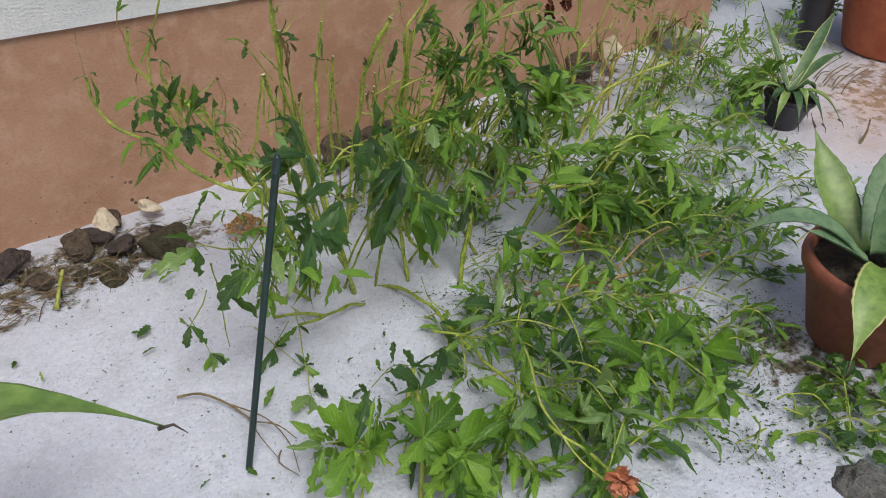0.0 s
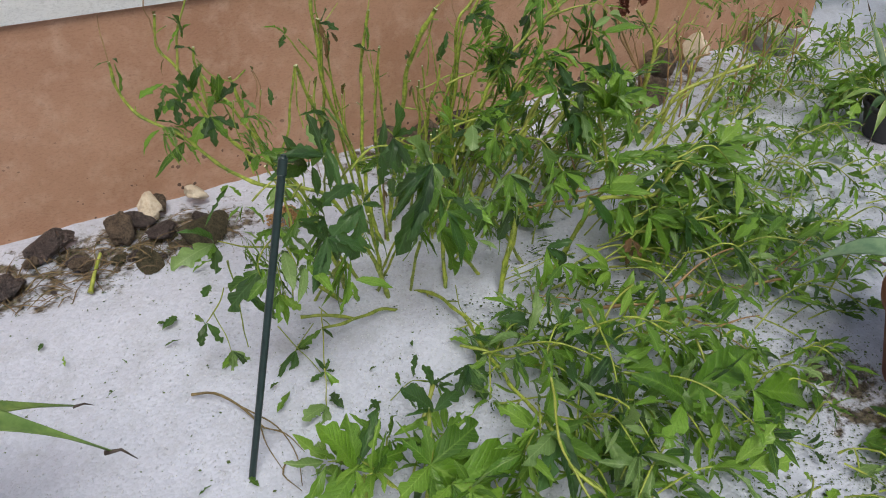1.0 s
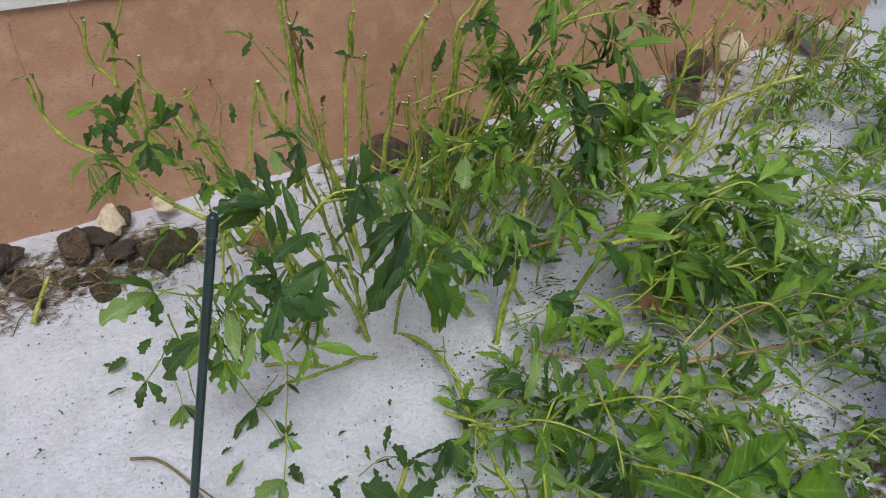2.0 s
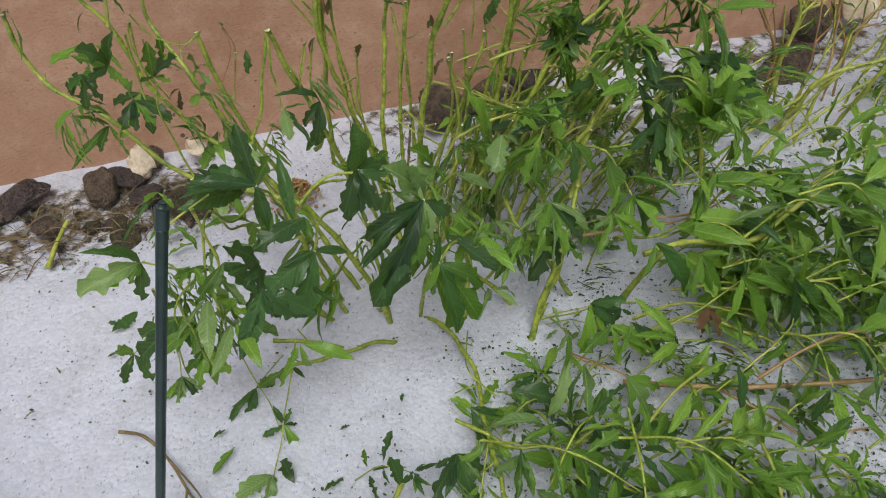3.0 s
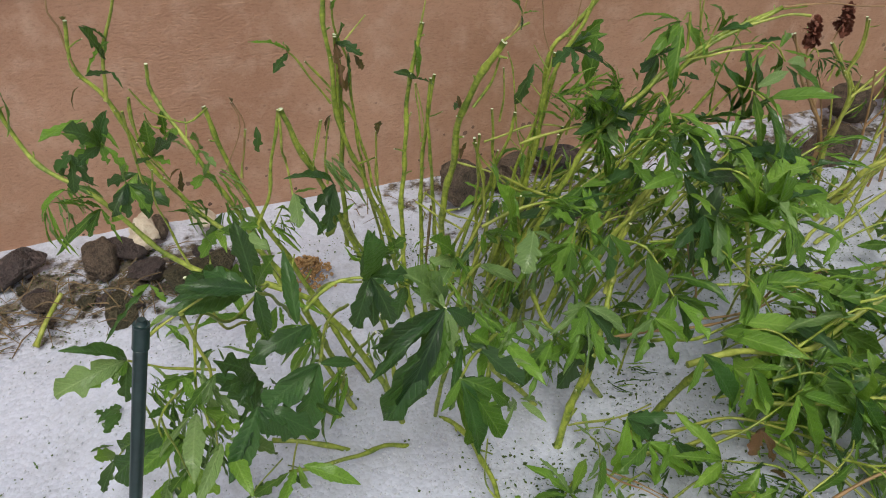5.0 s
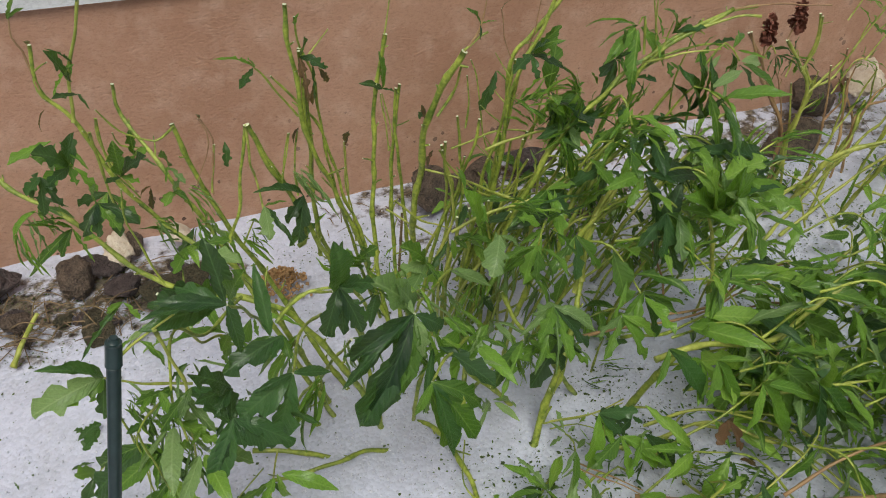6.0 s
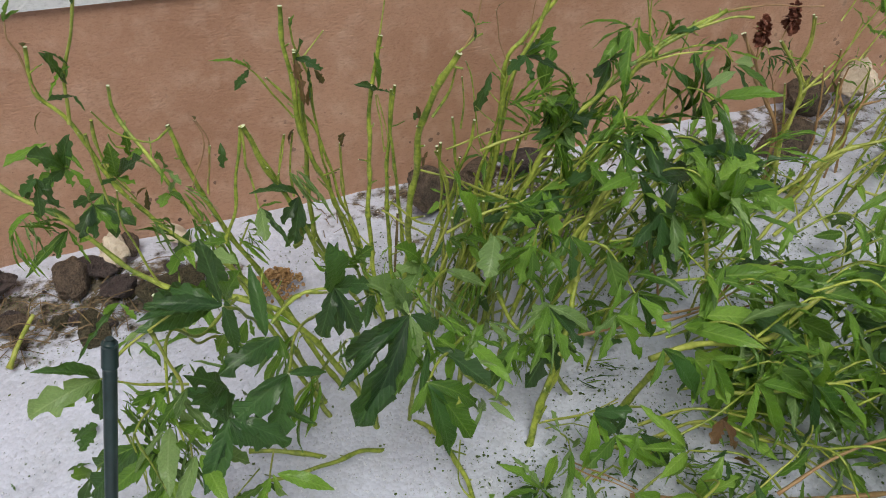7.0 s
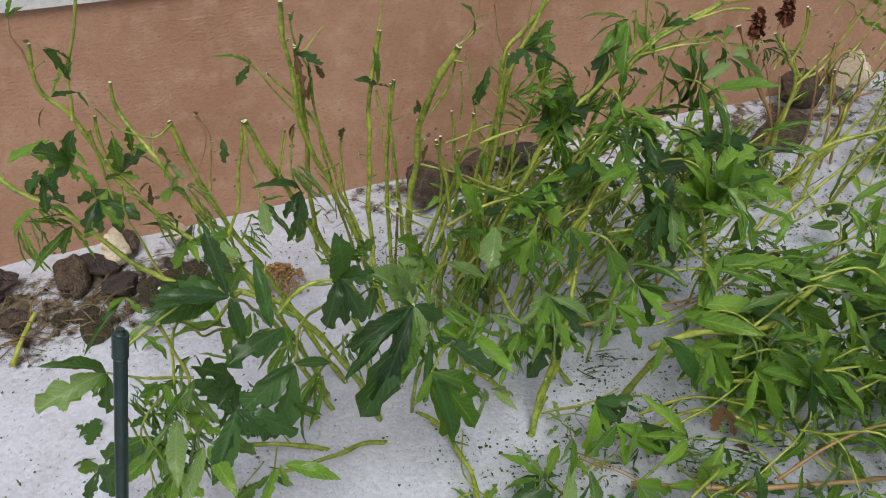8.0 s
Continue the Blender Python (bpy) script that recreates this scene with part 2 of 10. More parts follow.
def spline(points, step=0.018):
    """Points of a smooth curve through the given ones."""
    p = [Vector(q) for q in points]
    p = [2 * p[0] - p[1]] + p + [2 * p[-1] - p[-2]]
    out = []
    for i in range(1, len(p) - 2):
        k = max(2, int((p[i + 1] - p[i]).length / step))
        for j in range(k):
            t = j / k
            a, b, c, d = p[i - 1], p[i], p[i + 1], p[i + 2]
            out.append(0.5 * ((2 * b) + (c - a) * t + (2 * a - 5 * b + 4 * c - d) * t * t + (3 * b - a - 3 * c + d) * t ** 3))
    out.append(p[-2])
    return out


def tube(bm, line, r0, r1, sides=7, knots=0.0, wob=0.0, cap=1, seed=0):
    """A tapered tube along a line, with swollen nodes every knots metres and a broken end of its own material."""
    rr = random.Random(seed)
    n = len(line)
    length, last = 0.0, None
    side = Vector((0.31, 0.77, 0.55))
    phase = rr.random()
    for i, q in enumerate(line):
        d = (line[min(i + 1, n - 1)] - line[max(i - 1, 0)]).normalized()
        u = d.cross(side).normalized()
        v = d.cross(u)
        if i:
            length += (q - line[i - 1]).length
        r = r0 + (r1 - r0) * i / (n - 1)
        if knots:
            k = (length / knots + phase) % 1.0
            r *= 1.0 + 0.36 * math.exp(-((k - 0.5) * 9) ** 2)
        r *= 1 + wob * rr.uniform(-1, 1)
        ring = [bm.verts.new(q + r * (u * math.cos(a) + v * math.sin(a))) for a in (math.tau * j / sides for j in range(sides))]
        if last:
            for j in range(sides):
                bm.faces.new((last[j], last[(j + 1) % sides], ring[(j + 1) % sides], ring[j])).smooth = True
        else:
            bm.faces.new(ring)
        last = ring
    f = bm.faces.new(last[::-1])
    f.material_index = cap
    return bm


def leaf_mesh(name, seed, aspect, lobes, bites, bend, fold, mat, teeth=0.05):
    """A leaflet one metre long along y: keeled along the midrib, bowed, pointed, its edge cut into
    lobes towards the tip, and bitten where the hail tore it."""
    rr = random.Random(seed)
    bm = bmesh.new()
    ns = 19
    rows = []
    hole = {}
    for sgn in (-1, 1):
        for _ in range(bites):
            c, w, dpt = rr.uniform(0.25, 0.95), rr.uniform(0.04, 0.1), rr.uniform(0.35, 0.9)
            for i in range(ns):
                if abs(i / (ns - 1) - c) < w:
                    hole[sgn, i] = dpt
    curl = rr.uniform(-0.16, 0.16)
    twist = rr.uniform(-0.5, 0.5)
    for i in range(ns):
        t = i / (ns - 1)
        if lobes:
            w = aspect * 0.5 * (math.sin(math.pi * t ** 1.35) ** 0.75 if 0 < t < 1 else 0) + 0.004
        else:
            w = aspect * 0.5 * (math.sin(math.pi * t ** 0.85) ** 0.9 if 0 < t < 1 else 0) + 0.004
        row = []
        for j in (-2, -1, 0, 1, 2):
            sgn = (j > 0) - (j < 0)
            e = abs(j) / 2
            ww = w * e
            yy = t
            if abs(j) == 2:
                if lobes and t > 0.35:
                    k = (t * lobes + 0.13 * sgn) % 1.0
                    ww *= 1.1 - 0.42 * k
                    yy += 0.05 * (1 - k)
                else:
                    ww *= 1 + teeth * (1 if i % 2 else -1)
                ww *= 1 + 0.2 * noise.noise((t * 5.0, seed * 3.7, sgn * 2.0))
                ww *= 1 - hole.get((sgn, i), 0) * 0.85
            elif (sgn, i) in hole and hole[sgn, i] > 0.6:
                ww *= 0.5
            z = bend * 4 * t * (1 - t) + fold * ww + 0.022 * math.sin(t * 13 + j * 1.7 + seed) * e + twist * sgn * ww * t
            row.append(bm.verts.new((sgn * ww + curl * t * (1 - t), min(yy, 1.0), z)))
        rows.append(row)
    for a, b in zip(rows, rows[1:]):
        for j in range(4):
            bm.faces.new((a[j], a[j + 1], b[j + 1], b[j])).smooth = True
    me = bpy.data.meshes.new(name)
    bm.to_mesh(me)
    bm.free()
    me.materials.append(mat)
    return me


LEAVES = {}
for key, mat in (("mid", LEAF), ("bright", LEAF_BRIGHT), ("dark", LEAF_DARK), ("torn", LEAF_TORN), ("brown", LEAF_BROWN)):
    LEAVES[key] = [
        leaf_mesh("leaf", 3, 0.27, 0, 0, 0.07, 0.3, mat),
        leaf_mesh("leaf", 4, 0.25, 0, 1, 0.10, 0.35, mat, 0.06),
        leaf_mesh("leaf", 5, 0.42, 3, 1, 0.08, 0.22, mat),
        leaf_mesh("leaf", 6, 0.46, 3.6, 1, 0.12, 0.25, mat),
        leaf_mesh("leaf", 7, 0.36, 4, 1, 0.04, 0.3, mat),
        leaf_mesh("leaf", 8, 0.22, 0, 1, 0.14, 0.45, mat),
        leaf_mesh("leaf", 9, 0.46, 2.6, 1, 0.09, 0.18, mat),
        leaf_mesh("leaf", 10, 0.2, 0, 3, 0.12, 0.5, mat, 0.12),
    ]


def leaf(plant, base, tip, wide=1.0, tone="mid", shape=None, up=(0, 0, 1), label="", name="leaf"):
    """A leaf from base to tip, its upper face towards up."""
    a, b = Vector(base), Vector(tip)
    y = b - a
    size = y.length
    y.normalize()
    x = y.cross(Vector(up))
    if x.length < 0.05:
        x = y.cross(Vector((0.6, -0.7, 0.3)))
    x.normalize()
    z = x.cross(y)
    me = LEAVES[tone][rng.randrange(8) if shape is None else shape]
    ob = new(name, me)
    m = Matrix((x * size * wide, y * size, z * size)).transposed().to_4x4()
    m.translation = a
    if plant is not None:
        ob.parent = plant
        ob.matrix_parent_inverse = undo(plant)
    ob.matrix_basis = m
    return tagged(ob, label)


def stem(plant, points, r0=0.008, r1=0.006, mat=None, knots=0.09, name="stem"):
    """A stem with swollen nodes, slightly crooked, and stubs where the hail broke its leaves off."""
    bm = bmesh.new()
    line = spline(points, 0.012)
    r0, r1 = r0 * 0.86, r1 * 0.86
    n = len(line)
    for i in range(1, n - 1):
        line[i] = line[i] + noise.noise_vector(line[i] * 14) * 0.006 * min(1, i / 4, (n - 1 - i) / 4)
    tube(bm, line, r0, r1, 8, knots, 0.04, 1, rng.randrange(999))
    gone, due = 0.0, rng.uniform(0.04, 0.09)
    for i in range(1, n - 2):
        gone += (line[i] - line[i - 1]).length
        if gone > due and r0 >= 0.0042:
            due = gone + rng.uniform(0.035, 0.08)
            d = (line[i + 1] - line[i]).normalized()
            s = d.cross(scatter((0, 0, 0), 1.0)).normalized()
            way = (s + d * rng.uniform(0.4, 1.2)).normalized()
            r, k = r0 + (r1 - r0) * i / n, rng.choice((0.008, 0.01, 0.014, 0.03, 0.05))
            tube(bm, [line[i], line[i] + way * (r + k * 0.5) + scatter((0, 0, 0), 0.002), line[i] + way * (r + k)], r * 0.5, r * 0.3, 5, 0, 0, 1)
    return part(name, bm, [mat or STEM, PITH], plant)


def scatter(v, s):
    return Vector(v) + Vector((rng.uniform(-s, s), rng.uniform(-s, s), rng.uniform(-s, s)))


def whorl(plant, node, way, size=0.09, count=5, tone="mid", spread=1.0, droop=0.3, broad=1.0):
    """Leaves that spread from one node about a direction."""
    d = Vector(way).normalized()
    u = d.cross(Vector((0.2, 0.3, 1))).normalized()
    v = u.cross(d)
    turn = rng.uniform(0, math.tau)
    for i in range(count):
        a = turn + math.tau * i / count + rng.uniform(-0.4, 0.4)
        q = d * rng.uniform(0.3, 0.9) + spread * (u * math.cos(a) + v * math.sin(a)) + Vector((0, 0, -droop))
        k = size * rng.uniform(0.5, 1.15)
        tn = tone if rng.random() < 0.75 else rng.choice(("mid", "bright", "dark", "torn"))
        start = Vector(node) + q.normalized() * 0.008
        end = start + q.normalized() * k
        end.z = max(end.z, 0.012)
        up = scatter((0, -0.25, 1), 0.55)
        strip = rng.random() < 0.32
        leaf(plant, start, end, rng.uniform(0.25, 0.5) if strip else broad * rng.uniform(0.65, 1.05), tn, rng.choice((0, 0, 1, 5, 5, 7, 4, 2)), up)


def shoot(plant, base, way, length=0.25, size=0.085, tone="mid", mat=None, r=0.0045, sag=0.25, every=0.05, count=3, spread=1.0, broad=1.0):
    """A leafy side shoot: a bowed stem with leaves at its nodes and a tuft at the tip."""
    d = Vector(way).normalized()
    a = Vector(base)
    bow = scatter((0, 0, 0), 0.05)
    pts = [a, a + d * length * 0.5 + bow * 0.5 + Vector((0, 0, 0.03)), a + d * length + bow - Vector((0, 0, sag * length))]
    for q in pts[1:]:
        q.z = max(q.z, 0.015)
    line = spline(pts)
    bm = bmesh.new()
    tube(bm, line, r * 0.8, r * 0.5, 6, 0.06, 0.03, 0, rng.randrange(999))
    twiglet = part("stem", bm, mat or STEM, plant)
    gone, last = 0.0, rng.uniform(0, every)
    for i in range(1, len(line)):
        gone += (line[i] - line[i - 1]).length
        if gone - last > every and gone > 0.25 * length:
            last = gone
            whorl(twiglet, line[i], line[i] - line[i - 1], size, count, tone, spread, broad=broad)
    whorl(twiglet, line[-1], line[-1] - line[-3], size, count + 2, tone, spread * 0.8, broad=broad)


def tuft(plant, at, way, size, tone, count=9):
    """A leaf that the hail combed into narrow strips."""
    for _ in range(count):
        a = scatter(at, 0.012)
        b = a + (Vector(way).normalized() + scatter((0, 0, 0), 0.38)) * size * rng.uniform(0.5, 1.15)
        b.z = max(b.z, 0.012)
        leaf(plant, a, b, rng.uniform(0.18, 0.42), tone if rng.random() < 0.7 else "bright", rng.choice((0, 1, 5, 7)), scatter((0, -0.4, 0.8), 0.6), name="leaf_strip")


# ---- ground ----
def height(x, y):
    h = 0.010 * noise.noise((x * 2.2, y * 2.2, 0.3)) + 0.006 * noise.noise((x * 9, y * 9, 1.7)) + 0.0025 * noise.noise((x * 40, y * 40, 2.9))
    return h - 0.006


def axis(lo, hi, step, far):
    a = list(np.arange(lo, hi, step))
    out, s = [], step
    while (out[-1] if out else hi) < far:
        s *= 1.35
        out.append((out[-1] if out else a[-1]) + s)
    left, s = [], step
    while (left[-1] if left else lo) > -far:
        s *= 1.35
        left.append((left[-1] if left else a[0]) - s)
    return left[::-1] + a + out


def build_ground():
    xs, ys = axis(-0.6, 3.2, 0.014, 600), axis(0.1, 2.3, 0.014, 600)
    verts = [(x, y, height(x, y)) for y in ys for x in xs]
    w = len(xs)
    faces = [(j * w + i, j * w + i + 1, (j + 1) * w + i + 1, (j + 1) * w + i) for j in range(len(ys) - 1) for i in range(w - 1)]
    me = bpy.data.meshes.new("ground")
    me.from_pydata(verts, [], faces)
    me.polygons.foreach_set("use_smooth", [True] * len(faces))
    me.materials.append(HAIL)
    tagged(new("ground", me), "garden ground under a white layer of hail", "ground", kind="structure")


build_ground()


# ---- house wall ----
def box(bm, x0, x1, y0, y1, z0, z1, slope=0.0, x_ref=0.0):
    """A block whose top may fall along x."""
    v = [bm.verts.new((x, y, z if z != z1 else z1 - slope * (x - x_ref))) for z in (z0, z1) for y in (y0, y1) for x in (x0, x1)]
    for f in ((0, 2, 3, 1), (4, 5, 7, 6), (0, 1, 5, 4), (2, 6, 7, 3), (0, 4, 6, 2), (1, 3, 7, 5)):
        bm.faces.new([v[i] for i in f])
    return bm


WALL_Y, WALL_X0, WALL_X1 = 2.22, -4.0, 3.42
wall = thing("wall_north", (0, WALL_Y, 0), "house wall with brown plinth below white stucco", "wall", kind="structure")
bm = box(bmesh.new(), WALL_X0, WALL_X1, WALL_Y, WALL_Y + 0.35, -0.3, 0.600, 0.031, 0.31)
part("plinth", bm, PLINTH, wall, "brown painted plinth with rough plaster")
bm = bmesh.new()
v = [bm.verts.new((x, y, z)) for x in (WALL_X0, WALL_X1) for y, z in ((WALL_Y - 0.012, 0.602 - 0.031 * (x - 0.31)), (WALL_Y + 0.35, 0.602 - 0.031 * (x - 0.31)), (WALL_Y + 0.35, 3.2), (WALL_Y - 0.012, 3.2))]
for f in ((0, 1, 2, 3), (4, 7, 6, 5), (0, 4, 5, 1), (3, 2, 6, 7), (0, 3, 7, 4), (1, 5, 6, 2)):
    bm.faces.new([v[i] for i in f])
bmesh.ops.recalc_face_normals(bm, faces=bm.faces)
part("upper_wall", bm, WHITE, wall, "white stucco above the plinth")


# ---- stones by the wall ----
def stone(at, size, mat, label, seed, flat=0.7, turn=0.0, sharp=0.5):
    bm = bmesh.new()
    bmesh.ops.create_icosphere(bm, subdivisions=4, radius=1.0)
    o = Vector((seed * 7.3, seed * 3.1, seed))
    for q in bm.verts:
        n1 = noise.noise(q.co * 1.1 + o)
        n2 = noise.noise(q.co * 3.0 + o)
        q.co *= 1 + sharp * n1 + 0.2 * n2 + 0.08 * noise.noise(q.co * 7.0 + o)
        for k in range(7):
            d = Vector((math.sin(seed * 5 + k * 2.1), math.cos(seed * 3 + k * 1.7), math.sin(seed + k * 4.3))).normalized()
            over = q.co.dot(d) - 0.6
            if over > 0:
                q.co -= d * over * 0.8
        q.co.x *= size[0] * 0.95
        q.co.y *= size[1] * 0.95
        q.co.z *= size[2] * 0.75
    smooth(bm)
    ob = mesh_object("stone", bm, mat)
    ob.matrix_basis = pose(at[0], at[1], at[2], 0, 0, turn)
    return tagged(ob, label, "stone", "stones along the wall")


def petal_ball(bm, at, size, count, seed, flat=0.6):
    """A ragged ball of short curled petals."""
    rr = random.Random(seed)
    for _ in range(count):
        d = Vector((rr.gauss(0, 1), rr.gauss(0, 1), rr.gauss(0, flat))).normalized()
        s = d.cross(Vector((rr.random(), rr.random(), rr.random()))).normalized() * size * 0.3
        a, b = Vector(at) + d * size * 0.25, Vector(at) + d * size * rr.uniform(0.8, 1.2)
        m = (a + b) / 2 + s.cross(d) * 0.5
        q = [bm.verts.new(p) for p in (a - s * 0.4, a + s * 0.4, m + s, b + s * 0.6, b - s * 0.6, m - s)]
        bm.faces.new((q[0], q[1], q[2], q[5]))
        bm.faces.new((q[5], q[2], q[3], q[4]))
    return bm


def dried_head(plant, at, size):
    bm = bmesh.new()
    for k in range(4):
        petal_ball(bm, Vector(at) + Vector((0.005 * (k % 2), 0, 0.022 - 0.014 * k)), size * (0.75 + 0.12 * k), 40, rng.randrange(99), 1.2)
    part("flower_head", bm, DRIED_BLOOM, plant, "dried brown flower head")


for i, (at, size, mat, label, flat) in enumerate((
    ((0.13, 2.11, 0.02), (0.07, 0.055, 0.05), ROCK_DARK, "dark wet stone at the foot of the wall", 1),
    ((0.00, 1.97, 0.015), (0.06, 0.05, 0.045), ROCK_DARK, "dark wet stone in bare soil", 1),
    ((0.425, 2.14, 0.035), (0.05, 0.04, 0.05), ROCK_PALE, "pale limestone lump against the wall", 1),
    ((0.325, 2.07, 0.03), (0.06, 0.05, 0.055), ROCK_BROWN, "brown rough stone beside the wall", 1),
    ((0.37, 2.10, 0.025), (0.06, 0.035, 0.035), ROCK_DARK, "dark flat stone by the wall", 1),
    ((0.425, 2.02, 0.02), (0.055, 0.045, 0.04), ROCK_DARK, "dark angular stone in thin hail", 1),
    ((0.53, 1.97, 0.02), (0.10, 0.065, 0.05), ROCK_MOSS, "large brown mossy stone in the hail", 1),
    ((0.36, 1.92, 0.0), (0.06, 0.04, 0.035), ROCK_MOSS, "low mossy stone at the hail edge", 1),
    ((0.455, 2.16, 0.025), (0.035, 0.03, 0.035), ROCK_BROWN, "small brown stone against the wall", 1),
    ((0.56, 2.16, 0.03), (0.04, 0.035, 0.035), ROCK_PALE, "small pale stone against the wall", 1),
    ((0.20, 1.99, 0.01), (0.035, 0.03, 0.025), ROCK_BROWN, "small brown stone in bare soil", 1),
    ((1.2, 2.09, 0.05), (0.095, 0.07, 0.10), ROCK_BROWN, "big brown stone leaning on the wall", 1),
    ((1.35, 2.13, 0.04), (0.07, 0.06, 0.07), ROCK_BROWN, "brown stone between the stems", 1),
    ((1.47, 2.13, 0.05), (0.07, 0.06, 0.06), ROCK_DARK, "dark stone with a cap of hail", 1),
    ((2.25, 2.0, 0.02), (0.1, 0.07, 0.075), ROCK_BROWN, "dark stone behind the forked plant", 1),
    ((2.40, 2.12, 0.06), (0.08, 0.06, 0.08), ROCK_BROWN, "brown stone against the wall", 1),
    ((2.60, 2.13, 0.09), (0.11, 0.06, 0.07), ROCK_PALE, "pale stone slab against the wall", 1),
    ((3.02, 2.08, 0.06), (0.14, 0.10, 0.10), ROCK_GREY, "rounded grey stone near the wall", 1),
    ((1.385, 0.225, -0.005), (0.13, 0.09, 0.055), ROCK_ROUGH, "grey concrete lump beside the bed", 1),
)):
    stone(at, size, mat, label, i + 1, flat, i * 37)

for i in range(16):
    x, y = 0.04 + 0.036 * i, 2.0 + 0.09 * math.sin(i * 2.3)
    r = 0.014 + 0.009 * math.sin(i * 1.9)
    stone((x, y, r * 0.25), (r * 1.3, r, r), (ROCK_DARK, ROCK_BROWN, ROCK_DARK, ROCK_MOSS)[i % 4], "small wet stone in bare soil by the wall", 40 + i, 1, i * 51)

# ---- the plant stake ----
stake = thing("plant_stake", (0.367, 1.088, 0), "dark green plastic plant stake stuck in hail", "stake")
STAKE_FOOT, STAKE_TOP = Vector((0.329, 1.077, -0.15)), Vector((0.538, 1.136, 0.668))
bm = bmesh.new()
d_ = (STAKE_TOP - STAKE_FOOT).normalized()
tube(bm, [STAKE_FOOT + (STAKE_TOP - d_ * 0.022 - STAKE_FOOT) * (i / 60) for i in range(61)], 0.0072, 0.0072, 14, 0.0, 0.012, 0, 3)
part("rod", bm, STAKE_PLASTIC, stake)
bm = bmesh.new()
tube(bm, [STAKE_TOP - d_ * 0.03, STAKE_TOP - d_ * 0.028, STAKE_TOP - d_ * 0.004, STAKE_TOP - d_ * 0.001], 0.0086, 0.0082, 14, 0, 0, 0)
tube(bm, [STAKE_TOP - d_ * 0.002, STAKE_TOP + d_ * 0.003, STAKE_TOP + d_ * 0.005], 0.006, 0.004, 12, 0, 0, 0)
part("cap", bm, STAKE_PLASTIC, stake, "ribbed plastic end cap")


# ---- the leaning clump by the stake ----
clump_left = thing("plant", (0.8, 1.5, 0), "hail-stripped leafy plant leaning against the brown wall", "plant", "storm-beaten plants")
stem(clump_left, ((0.866, 1.456, -0.01), (0.818, 1.45, 0.169), (0.737, 1.45, 0.34), (0.668, 1.47, 0.39), (0.562, 1.5, 0.423), (0.46, 1.56, 0.526), (0.387, 1.6, 0.585), (0.366, 1.62, 0.64), (0.362, 1.62, 0.695)), 0.0066, 0.0034)
stem(clump_left, ((0.362, 1.62, 0.69), (0.358, 1.62, 0.74), (0.364, 1.62, 0.79)), 0.0018, 0.0012, STEM_RED)
stem(clump_left, ((0.785, 1.553, -0.01), (0.754, 1.54, 0.142), (0.684, 1.55, 0.349), (0.594, 1.6, 0.437), (0.543, 1.63, 0.505), (0.494, 1.65, 0.637), (0.465, 1.65, 0.695), (0.473, 1.65, 0.761)), 0.0063, 0.0033)
stem(clump_left, ((0.788, 1.514, -0.01), (0.71, 1.52, 0.252), (0.646, 1.62, 0.407), (0.598, 1.66, 0.521), (0.553, 1.73, 0.597), (0.553, 1.73, 0.648)), 0.0059, 0.0033)
stem(clump_left, ((0.83, 1.568, -0.01), (0.747, 1.65, 0.19), (0.672, 1.7, 0.368), (0.639, 1.72, 0.469), (0.623, 1.74, 0.557)), 0.0059, 0.0046)
stem(clump_left, ((0.494, 1.65, 0.637), (0.508, 1.65, 0.7), (0.529, 1.65, 0.756), (0.55, 1.64, 0.82), (0.564, 1.64, 0.863)), 0.0033, 0.002, STEM_YELLOW)
stem(clump_left, ((0.465, 1.65, 0.695), (0.461, 1.65, 0.751), (0.454, 1.65, 0.773), (0.467, 1.65, 0.821)), 0.002, 0.0013, STEM_RED)
stem(clump_left, ((0.548, 1.63, 0.517), (0.53, 1.63, 0.574), (0.521, 1.63, 0.615), (0.526, 1.63, 0.647)), 0.002, 0.0013, STEM_YELLOW)
stem(clump_left, ((0.604, 1.7, 0.468), (0.576, 1.7, 0.541), (0.541, 1.7, 0.558), (0.535, 1.7, 0.582)), 0.0023, 0.0013)
stem(clump_left, ((0.669, 1.58, 0.416), (0.697, 1.58, 0.487), (0.713, 1.58, 0.557), (0.728, 1.58, 0.622)), 0.0033, 0.0026)
stem(clump_left, ((0.728, 1.58, 0.622), (0.727, 1.58, 0.559), (0.732, 1.6, 0.515), (0.732, 1.58, 0.468)), 0.0026, 0.002, STEM_YELLOW)
stem(clump_left, ((0.901, 1.692, -0.01), (0.816, 1.6, 0.358), (0.767, 1.59, 0.5), (0.743, 1.58, 0.583), (0.731, 1.58, 0.622)), 0.0053, 0.004)
stem(clump_left, ((0.661, 1.7, 0.436), (0.681, 1.7, 0.528)), 0.002, 0.002, STEM_YELLOW)
stem(clump_left, ((0.638, 1.7, 0.453), (0.675, 1.7, 0.535), (0.665, 1.7, 0.58)), 0.0013, 0.001, STEM_RED)
stem(clump_left, ((0.771, 1.63, 0.472), (0.793, 1.65, 0.527), (0.8, 1.65, 0.553)), 0.0017, 0.0012)
stem(clump_left, ((0.832, 1.75, 0.523), (0.801, 1.75, 0.584), (0.782, 1.75, 0.614), (0.77, 1.75, 0.627)), 0.0023, 0.0017)
stem(clump_left, ((0.567, 1.45, 0.464), (0.544, 1.45, 0.583), (0.551, 1.45, 0.637)), 0.002, 0.0013)
stem(clump_left, ((0.667, 1.45, 0.408), (0.604, 1.35, 0.443), (0.577, 1.3, 0.512), (0.556, 1.28, 0.444), (0.56, 1.22, 0.375)), 0.003, 0.002)
